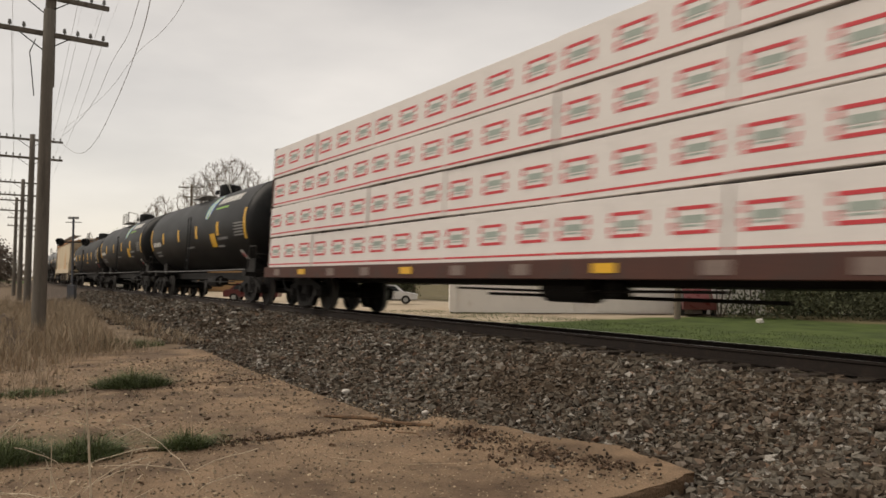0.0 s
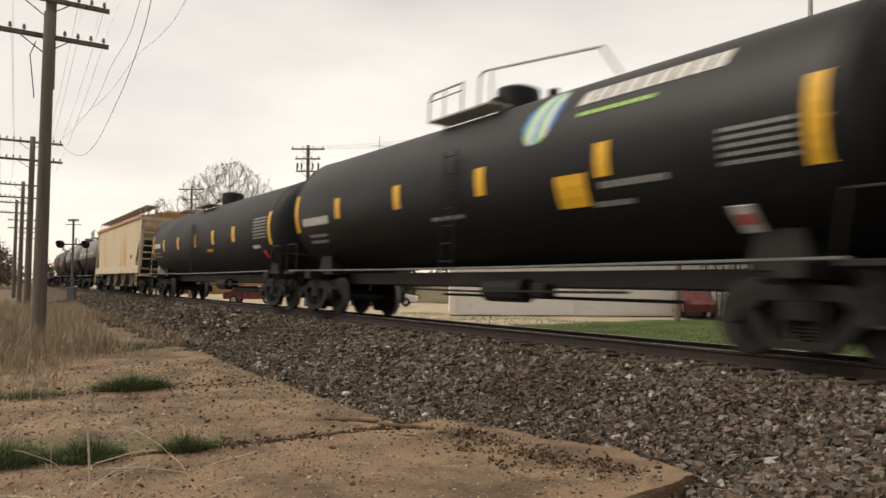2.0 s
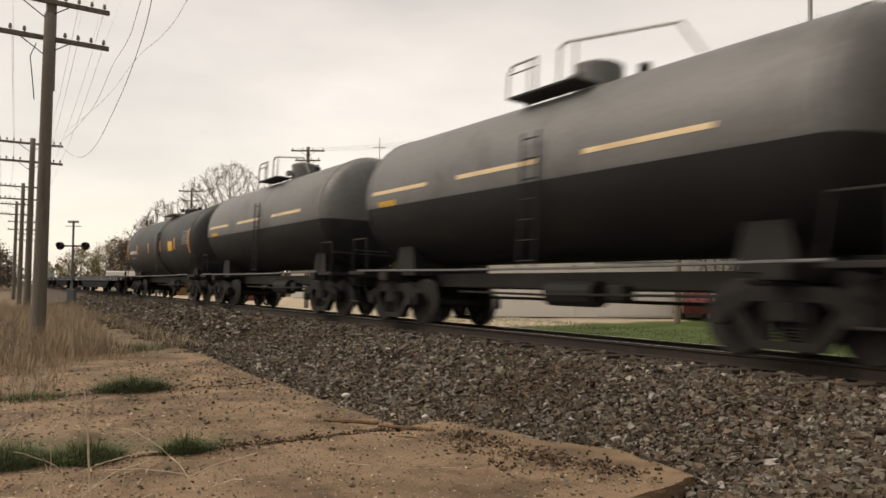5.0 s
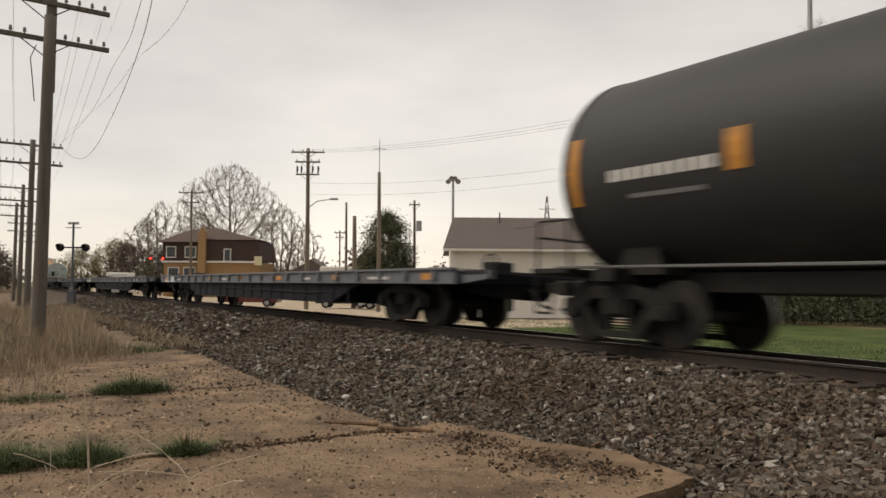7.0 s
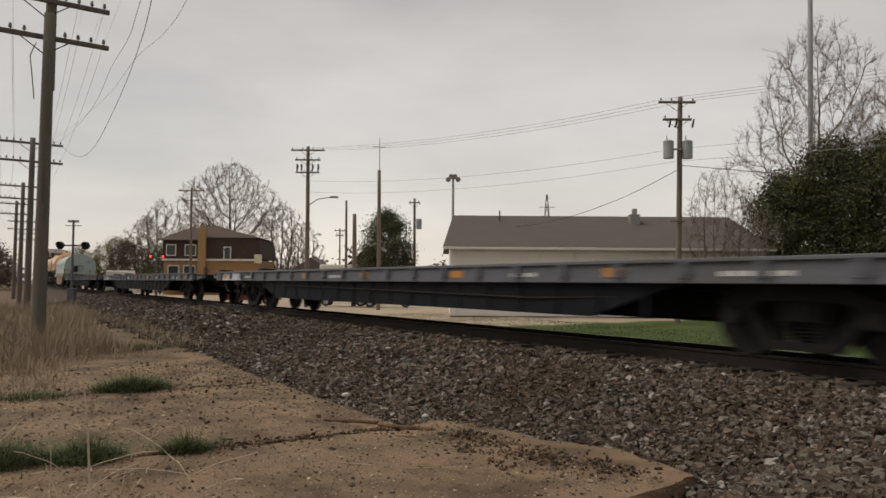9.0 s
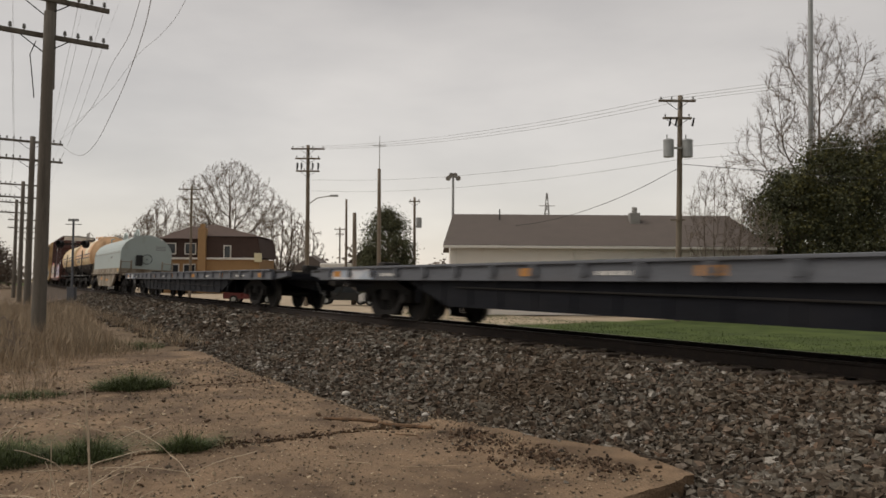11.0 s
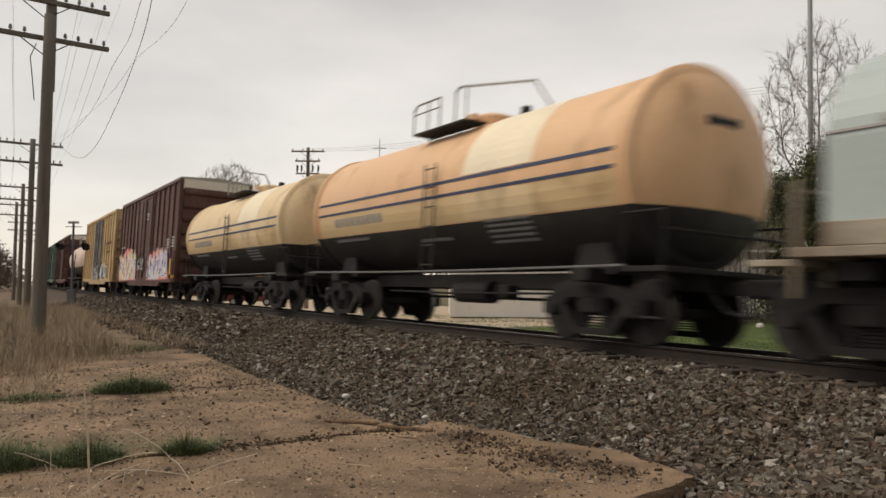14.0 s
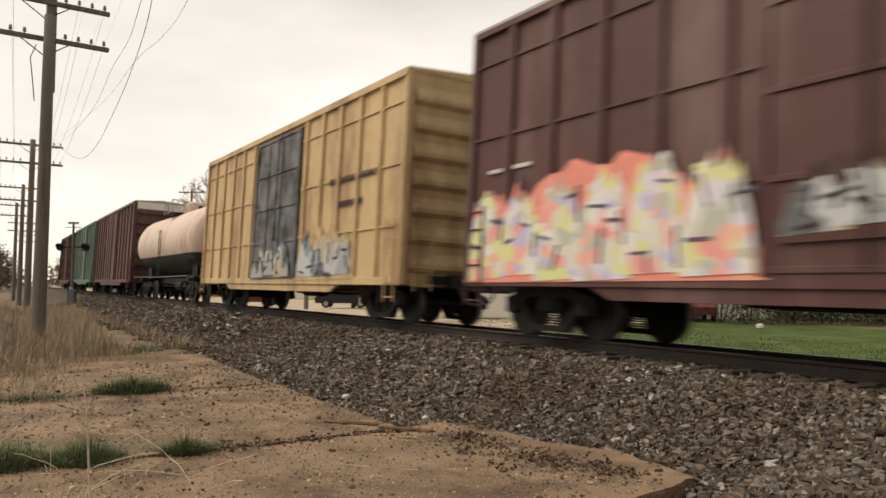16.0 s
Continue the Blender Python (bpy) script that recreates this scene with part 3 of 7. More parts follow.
# ---- freight cars: x runs with the train, y away from the walker's side, z up from the rails ----
def tank_car(name, label, group, half, r, zc, paint, split=None, lower=None, plates=(), plate_h=0.5, plate_w=0.28, plate_mat=None, end_stripes=True, ring=None,
             dome_x=0.0, walk_len=3.4, rail_high=0.45, truck_in=1.4, dome_low=0.0, loop=3.2):
    car = thing(name, label, "tank car", group)
    h = 0.62
    prof = [(-half - h, 0.05)]
    for k in range(1, 7):
        a = k / 6 * math.pi / 2
        prof.append((-half - h * math.cos(a), r * math.sin(a) ** 0.75))
    prof += [(half * q, r) for q in (-0.5, 0, 0.5)]
    prof += [(-x, q) for x, q in prof[:7][::-1]]
    bm = bmesh.new()
    lathe_x(bm, prof, zc, 40, split)
    part("tank_shell", bm, (paint, lower or TAR), car)
    for x in (-half + 0.02, half - 0.02) if ring is None else (-half + 0.02, ring[0], ring[1], half - 0.02):
        bm = bmesh.new()
        lathe_x(bm, [(x - 0.05, r - 0.01), (x - 0.04, r + 0.012), (x + 0.04, r + 0.012), (x + 0.05, r - 0.01)], zc, 40, split)
        part("weld_band", bm, (paint, lower or TAR), car)
    if ring:
        bm = bmesh.new()
        lathe_x(bm, [(ring[0], r - 0.01), (ring[0] + 0.12, r + 0.05), (ring[1] - 0.12, r + 0.05), (ring[1], r - 0.01)], zc, 40)
        part("jacket_ring", bm, paint, car)
    underframe(car, half + h + 0.15, truck_in)
    brake_gear(car, half * 0.1)
    for s in (-1, 1):
        x = s * (half - 1.0)
        bm = bmesh.new()
        prism(bm, ((x - 0.45, 1.02), (x + 0.45, 1.02), (x + 0.3, zc - r * 0.72), (x - 0.3, zc - r * 0.72)), -0.98, 0.98)
        part("saddle", bm, STEEL_DARK, car)
        e = s * (half + h * 0.75)
        bm = bmesh.new()
        box(bm, e - 0.45, e + 0.4, -1.45, 1.45, 1.02, 1.1, 0.01)
        part("end_platform", bm, STEEL_DARK, car)
        q = e + s * 0.34
        for y in (-1.42, 1.42):
            bm = bmesh.new()
            pipe(bm, [(q, y, 1.08), (q, y, 1.85), (q - s * 0.7, y, 1.85), (q - s * 0.8, y, 1.08)], 0.02)
            part("end_handrail", bm, STEEL_DARK, car)
            bm = bmesh.new()
            pipe(bm, [(q, y, 1.0), (q, y, 0.4), (q - s * 0.4, y, 0.4), (q - s * 0.4, y, 1.0)], 0.02)
            part("step", bm, STEEL_DARK, car)
        bm = bmesh.new()
        pipe(bm, [(q, -1.42, 1.6), (q, 1.42, 1.6)], 0.02)
        part("cross_rail", bm, STEEL_DARK, car)
    for y in (-1.56, 1.56):
        bm = bmesh.new()
        pipe(bm, [(-half - 0.2, y, 1.1), (-half * 0.3, y, 1.07), (half * 0.3, y, 1.07), (half + 0.2, y, 1.1)], 0.022)
        part("side_handrail", bm, GREY_TANK, car)
    top = zc + r
    bm = bmesh.new()
    lathe = [(0.0, 0.44), (0.5, 0.44), (0.54, 0.42), (0.6, 0.25)]
    rings = [[bm.verts.new((dome_x + q * math.cos(k * math.pi / 9), q * math.sin(k * math.pi / 9), top - 0.08 - dome_low + z)) for k in range(18)] for z, q in lathe]
    for a, b in zip(rings, rings[1:]):
        for k in range(18):
            bm.faces.new((a[k], a[(k + 1) % 18], b[(k + 1) % 18], b[k]))
    bm.faces.new(rings[-1])
    box(bm, dome_x - 0.14, dome_x + 0.14, -0.6, -0.5, top + 0.05, top + 0.2)
    part("manway_dome", bm, paint, car)
    bm = bmesh.new()
    rod(bm, (dome_x + 1.1, 0, top - 0.05), (dome_x + 1.1, 0, top + 0.25), 0.12, 0.1, 10)
    part("valve", bm, STEEL_DARK, car)
    bm = bmesh.new()
    rod(bm, (dome_x - 0.9, 0.2, top - 0.05), (dome_x - 0.9, 0.2, top + 0.18), 0.09, 0.07, 10)
    part("valve", bm, STEEL_DARK, car)
    w0, w1 = dome_x - walk_len * 0.33, dome_x + loop
    for y in (-0.95, 0.95):
        bm = bmesh.new()
        for k in range(7):
            o = (k - 3) * 0.075
            box(bm, w0, dome_x + 0.75, y + o - 0.025, y + o + 0.025, top - 0.15, top - 0.11)
        for x in (w0 + 0.1, dome_x, dome_x + 0.7):
            rod(bm, (x, y * 0.9, top - 0.14), (x, y * 0.75, top - 0.5), 0.025, 0.025, 6)
        part("walkway", bm, GALV if split is None else STEEL_DARK, car)
        bm = bmesh.new()
        hi = top + rail_high
        o = y * 1.25
        pipe(bm, [(w0, o, top - 0.13), (w0, o, hi - 0.12), (w0 + 0.12, o, hi), (dome_x - 0.25, o, hi), (dome_x - 0.25, o, top - 0.13)], 0.024)
        pipe(bm, [(w0, o, top + 0.3), (dome_x - 0.25, o, top + 0.3)], 0.018)
        pipe(bm, [(w0 + 0.6, o, top - 0.13), (w0 + 0.6, o, hi)], 0.02)
        part("guard_rail", bm, GALV, car)
        bm = bmesh.new()
        pipe(bm, [(dome_x + 0.35, o, top - 0.13), (dome_x + 0.35, o, hi - 0.02), (dome_x + 0.5, o, hi + 0.06), (w1 - 0.3, o, top + 0.16), (w1, o * 0.9, top - 0.3)], 0.024)
        pipe(bm, [(dome_x + 0.75, o, top - 0.13), (dome_x + 0.75, o, hi + 0.02)], 0.02)
        part("sloping_rail", bm, GALV, car)
    ladder(car, dome_x + 0.15, -r - 0.06, 1.1, zc + r * 0.35, "x", lower or paint)
    for x in plates:
        bm = bmesh.new()
        patch(bm, x - plate_w / 2, x + plate_w / 2, zc - 0.38, zc - 0.38 + plate_h, r, zc)
        part("reflector_plate", bm, plate_mat or YELLOW, car)
    if end_stripes:
        for x in (-half + 0.12, half - 0.15):
            bm = bmesh.new()
            patch(bm, x - 0.13, x + 0.13, zc - 0.6, zc + 0.4, r, zc)
            part("end_reflector", bm, plate_mat or YELLOW, car)
    return car


def print_on(car, name, mat, x0, x1, z, high, count, r, zc, label=""):
    bm = bmesh.new()
    lettering(bm, x0, x1, z, high, 0, count, r, zc)
    return part(name, bm, mat, car, label)


def logo_disc(car, x, z, size, r, zc, mats):
    """A round two-colour badge on the tank side, cut in slanted strips."""
    n = 14
    for i, m in enumerate(mats):
        bm = bmesh.new()
        for k in range(n):
            if (k // 2) % len(mats) != i:
                continue
            u0, u1 = -1 + 2 * k / n, -1 + 2 * (k + 1) / n
            hh = size * math.sqrt(max(0.05, 1 - ((u0 + u1) / 2) ** 2))
            patch(bm, x + u0 * size * 0.8, x + u1 * size * 0.8, z - hh, z + hh, r, zc, 0.006)
        part("round_badge", bm, m, car)


def hopper_car():
    car = thing("covered_hopper", "weathered beige covered hopper car with rusty roof edge", "hopper car")
    H, W = 8.75, 1.56
    bm = bmesh.new()
    sec = [(-H, 4.2), (H, 4.2), (H, 3.55), (H - 0.35, 3.0), (H - 1.0, 2.35), (H - 1.3, 1.85), (H - 1.15, 1.4), (-H + 1.15, 1.4), (-H + 1.3, 1.85), (-H + 1.0, 2.35), (-H + 0.35, 3.0), (-H, 3.55)]
    prism(bm, sec[::-1], -W, W)
    bmesh.ops.recalc_face_normals(bm, faces=bm.faces)
    part("hopper_body", bm, HOPPER, car)
    for y in (-1, 1):
        bm = bmesh.new()
        box(bm, -H, H, y * 1.5, y * 1.62, 1.16, 1.56, 0.015)
        part("side_sill", bm, HOPPER_PALE, car)
        bm = bmesh.new()
        box(bm, -H, H, y * 1.5, y * 1.63, 4.1, 4.28, 0.015)
        part("eave_rail", bm, HOPPER_RUST, car)
        for x in (-1, 1):
            bm = bmesh.new()
            box(bm, x * H, x * (H - 0.14), y * 1.44, y * 1.6, 1.5, 4.1, 0.01)
            part("corner_post", bm, HOPPER_PALE, car)
        bm = bmesh.new()
        for k in range(5):
            box(bm, -H - 0.1, H + 0.02, y * (0.75 + k * 0.14), y * (0.865 + k * 0.14), 4.76, 4.8)
        for k in range(12):
            x = -H + k * 2 * H / 11
            box(bm, x - 0.03, x + 0.03, y * 0.75, y * 1.42, 4.72, 4.76)
            rod(bm, (x, y * 1.4, 4.74), (x, y * 1.5, 4.2), 0.02, 0.02, 5)
        part("running_board", bm, GALV, car)
    bm = bmesh.new()
    profile_x(bm, [(-1.56, 4.2), (-0.6, 4.5), (0.6, 4.5), (1.56, 4.2)], -H, H)
    bmesh.ops.recalc_face_normals(bm, faces=bm.faces)
    part("roof", bm, HOPPER_RUST, car)
    hatch = None
    for k in range(10):
        x = -H + 1.0 + k * (2 * H - 2) / 9
        if hatch is None:
            bm = bmesh.new()
            box(bm, -0.7, 0.7, -0.35, 0.35, 4.5, 4.64, 0.03)
            hatch = part("roof_hatch", bm, HOPPER_PALE, car)
            hatch.matrix_basis = pose(x, 0, 0)
        else:
            again("roof_hatch", hatch, pose(x, 0, 0), car)
    for s in (-1, 1):
        for k in range(7):
            bm = bmesh.new()
            z = 1.9 + k * 0.35
            deep = 0.05 if z > 3.4 else 0.03
            box(bm, s * (H - 0.02), s * (H + deep), -1.5, 1.5, z, z + 0.07)
            part("end_rib", bm, HOPPER_PALE, car)
        bm = bmesh.new()
        prism(bm, ((s * (H - 1.3), 1.5), (s * (H - 1.2), 1.45), (s * (H - 0.1), 3.5), (s * (H - 0.2), 3.5)), -1.3, 1.3)
        part("slope_sheet", bm, STEEL_DARK, car)
        ladder(car, s * (H + 0.06), -0.75, 1.2, 4.5, "y", HOPPER_PALE)
        ladder(car, s * (H - 0.3), -1.64, 0.5, 1.15, "x", HOPPER_PALE)
        bm = bmesh.new()
        box(bm, s * (H - 0.5), s * (H + 0.12), -1.5, 1.5, 1.0, 1.14, 0.01)
        box(bm, s * (H - 0.3), s * (H + 0.05), -0.55, 0.2, 1.14, 1.75, 0.05)
        part("end_sill", bm, HOPPER_PALE, car)
        bm = bmesh.new()
        for k in range(12):
            a, b = k * math.pi / 6, (k + 1) * math.pi / 6
            rod(bm, (s * (H + 0.16), 0.5 + 0.28 * math.cos(a), 2.4 + 0.28 * math.sin(a)), (s * (H + 0.16), 0.5 + 0.28 * math.cos(b), 2.4 + 0.28 * math.sin(b)), 0.02, 0.02, 5)
        rod(bm, (s * (H - 0.05), 0.5, 2.4), (s * (H + 0.16), 0.5, 2.4), 0.03, 0.03, 6)
        part("brake_wheel", bm, STEEL_DARK, car)
    for x in (-4.6, -1.55, 1.55, 4.6):
        bm = bmesh.new()
        prism(bm, ((x - 1.35, 1.4), (x + 1.35, 1.4), (x + 0.35, 0.52), (x - 0.35, 0.52)), -1.25, 1.25)
        box(bm, x - 0.5, x + 0.5, -1.3, 1.3, 0.42, 0.54)
        part("discharge_chute", bm, HOPPER_GRIME, car)
    bm = bmesh.new()
    lettering(bm, 5.7, 6.2, 1.98, 0.22, -1.565, 3)
    part("stencil", bm, DARK_PAINT, car)
    underframe(car, H + 0.2, 2.0)
    return car


def lumber_car():
    car = thing("lumber_flatcar", "brown centre-beam flatcar loaded with white wrapped lumber bundles", "flatcar")
    H = 11.7
    bm = bmesh.new()
    box(bm, -H, H, -1.5, 1.5, 1.02, 1.12, 0.01)
    part("deck", bm, RED_SILL, car)
    for y in (-1, 1):
        bm = bmesh.new()
        box(bm, -H, H, y * 1.48, y * 1.6, 0.84, 1.14, 0.012)
        part("side_sill", bm, RED_SILL, car)
    for s in (-1, 1):
        bm = bmesh.new()
        box(bm, s * H, s * (H - 0.1), -1.5, 1.5, 1.12, 4.75, 0.012)
        for k in range(4):
            box(bm, s * (H + 0.0), s * (H + 0.06), -1.45 + k * 0.93, -1.35 + k * 0.93, 1.12, 4.7)
        part("end_bulkhead", bm, RED_SILL, car)
        ladder(car, s * (H + 0.1), -1.1, 1.1, 4.6, "y", RED_SILL)
    bm = bmesh.new()
    box(bm, -H + 0.1, H - 0.1, -0.1, 0.1, 1.12, 4.6)
    part("centre_beam", bm, RED_SILL, car)
    for k in range(12):
        x = -H + 1.1 + k * 1.93
        bm = bmesh.new()
        if k % 3 == 1:
            box(bm, x - 0.24, x + 0.24, -1.612, -1.59, 0.93, 1.07)
            part("reflector_plate", bm, YELLOW, car)
        else:
            box(bm, x - 0.22, x + 0.22, -1.608, -1.59, 0.9, 1.08)
            part("stencil_panel", bm, material("pale_worn_stencil_panel", (0.2, 0.15, 0.13), 0.7) if k == 0 else bpy.data.materials["pale_worn_stencil_panel"], car)
    n, w = 7, (2 * H - 0.3) / 7
    red = grey = None
    zs = (1.14, 2.04, 2.95, 3.82)
    hs = (0.86, 0.87, 0.83, 0.86)
    for row in range(4):
        bundle = None
        for k in range(n):
            x = -H + 0.15 + (k + 0.5) * w
            for y in (-1, 1):
                if bundle is None:
                    bm = bmesh.new()
                    box(bm, -w / 2 + 0.006, w / 2 - 0.006, -0.66, 0.66, 0, hs[row], 0.012)
                    bundle = part("lumber_bundle", bm, WRAP, car, "white plastic-wrapped lumber bundle with red print")
                    b = bundle
                else:
                    b = again("lumber_bundle", bundle, pose(0, 0, 0), car)
                j = 0.025 * math.sin(k * 5.1 + row * 2.3)
                x += 0.012 * math.sin(k * 2.7 + row * 1.9)
                b.matrix_basis = pose(x, y * (0.86 + j), zs[row], 0, 0.25 * math.sin(k * 3.3 + row * 4.1), 0 if y < 0 else 180)
                if red is None:
                    bm = bmesh.new()
                    box(bm, -w / 2 + 0.05, w / 2 - 0.05, -0.664, -0.64, 0.07, 0.105)
                    for c in (-1.13, 0.0, 1.13):
                        for z0, z1 in ((0.28, 0.33), (0.59, 0.64)):
                            box(bm, c - 0.34, c + 0.34, -0.664, -0.64, z0, z1)
                        for q in (-0.36, 0.28):
                            box(bm, c + q, c + q + 0.08, -0.664, -0.64, 0.34, 0.44)
                            box(bm, c + q, c + q + 0.08, -0.664, -0.64, 0.5, 0.58)
                    red = part("red_print", bm, RED_PRINT, b)
                    bm = bmesh.new()
                    for c in (-1.13, 0.0, 1.13):
                        box(bm, c - 0.22, c + 0.22, -0.664, -0.64, 0.42, 0.52)
                        box(bm, c - 0.2, c + 0.16, -0.664, -0.64, 0.375, 0.4)
                    grey = part("grey_print", bm, GREEN_PRINT, b)
                else:
                    again("red_print", red, pose(0, 0, (hs[row] - 0.86) * 0.5), b)
                    again("grey_print", grey, pose(0, 0, (hs[row] - 0.86) * 0.5), b)
        bm = bmesh.new()
        for k in range(3 * n):
            x = -H + 0.6 + k * (2 * H - 1.2) / (3 * n - 1)
            box(bm, x - 0.045, x + 0.045, -1.46, 1.46, zs[row] - 0.045, zs[row] + 0.004)
        part("dunnage", bm, TIE, car, kind="stuff")
    underframe(car, H + 0.1, 2.2)
    brake_gear(car, 1.0)
    return car


def flat_car():
    car = thing("empty_flatcar", "empty grey flatcar with dark fish-belly girder and stakes", "flatcar", "empty flatcars")
    H = 13.7
    bm = bmesh.new()
    box(bm, -H + 0.1, H - 0.1, -1.42, 1.42, 1.04, 1.1, 0.008)
    part("deck", bm, STEEL_DARK, car)
    for y in (-1, 1):
        bm = bmesh.new()
        box(bm, -H + 0.9, H - 0.9, y * 1.44, y * 1.55, 0.84, 1.14, 0.01)
        box(bm, -H + 0.9, H - 0.9, y * 1.5, y * 1.6, 1.1, 1.15, 0.01)
        prism(bm, ((-H, 0.95), (-H + 0.92, 0.86), (-H + 0.92, 1.13), (-H, 1.1)), y * 1.25, y * 1.4)
        prism(bm, ((H, 0.95), (H - 0.92, 0.86), (H - 0.92, 1.13), (H, 1.1)), y * 1.25, y * 1.4)
        part("side_sill", bm, FLAT_GREY, car)
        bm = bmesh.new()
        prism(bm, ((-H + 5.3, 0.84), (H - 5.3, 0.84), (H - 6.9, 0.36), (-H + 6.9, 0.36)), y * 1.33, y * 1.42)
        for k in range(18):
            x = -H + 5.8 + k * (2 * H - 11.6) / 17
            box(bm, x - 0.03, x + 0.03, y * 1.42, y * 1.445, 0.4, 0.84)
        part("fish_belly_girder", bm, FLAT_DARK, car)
        bm = bmesh.new()
        pipe(bm, [(-6.5, y * 1.45, 0.72), (0, y * 1.45, 0.66), (5.5, y * 1.45, 0.6), (7.6, y * 1.4, 0.66)], 0.016)
        part("brake_pipe", bm, STEEL_DARK, car)
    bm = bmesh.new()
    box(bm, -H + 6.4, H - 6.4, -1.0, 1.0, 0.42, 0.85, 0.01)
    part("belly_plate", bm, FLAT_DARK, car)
    stake = None
    for k in range(22):
        for y in (-1, 1):
            m = pose(-H + 1.6 + k * (2 * H - 3.2) / 21, y * 1.57, 0, 0, 0, 0 if y < 0 else 180)
            if stake is None:
                bm = bmesh.new()
                box(bm, -0.06, 0.06, -0.045, 0.0, 0.9, 1.1, 0.008)
                box(bm, -0.1, 0.1, -0.02, 0.01, 0.95, 1.02)
                stake = part("stake_pocket", bm, FLAT_GREY, car)
                stake.matrix_basis = m
            else:
                again("stake_pocket", stake, m, car)
    for x in (-11.7, -4.2, -0.6, 3.3, 7.4, 11.8):
        bm = bmesh.new()
        box(bm, x - 0.2, x + 0.2, -1.562, -1.54, 0.92, 1.05)
        part("reflector_plate", bm, ORANGE, car)
    for x0, x1, c in ((-9.4, -8.6, 5), (-2.6, -1.9, 4), (5.0, 5.7, 4), (9.2, 10.2, 6)):
        bm = bmesh.new()
        lettering(bm, x0, x1, 0.93, 0.06, -1.555, c)
        part("stencil", bm, WHITE_PRINT, car)
    bm = bmesh.new()
    box(bm, -12.0, -9.7, -1.558, -1.54, 0.86, 1.12)
    part("sprayed_lettering", bm, SPRAY_SKY, car)
    for s in (-1, 1):
        bm = bmesh.new()
        box(bm, s * (H - 0.05), s * (H - 0.7), -1.25, 1.25, 0.86, 1.06, 0.02)
        prism(bm, ((s * (H - 3.4), 0.84), (s * (H - 0.3), 0.84), (s * (H - 0.5), 0.6), (s * (H - 2.6), 0.72)), -0.32, 0.32)
        part("draft_gear_housing", bm, FLAT_DARK, car)
        bm = bmesh.new()
        box(bm, s * (H - 1.9), s * (H - 1.5), -0.25, 0.25, 1.1, 1.36, 0.04)
        rod(bm, (s * (H - 1.7), -0.28, 1.24), (s * (H - 1.7), 0.28, 1.24), 0.1, 0.1, 10)
        part("folded_hitch", bm, STEEL_DARK, car)
    bm = bmesh.new()
    rod(bm, (H - 0.25, -1.2, 1.1), (H - 0.25, -1.2, 1.34), 0.02, 0.02, 6)
    for k in range(12):
        a, b = k * math.pi / 6, (k + 1) * math.pi / 6
        rod(bm, (H - 0.25 + 0.24 * math.cos(a), -1.2, 1.2 + 0.2 * math.sin(a)), (H - 0.25 + 0.24 * math.cos(b), -1.2, 1.2 + 0.2 * math.sin(b)), 0.018, 0.018, 5)
    part("brake_wheel", bm, STEEL_DARK, car)
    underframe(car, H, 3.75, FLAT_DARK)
    return car


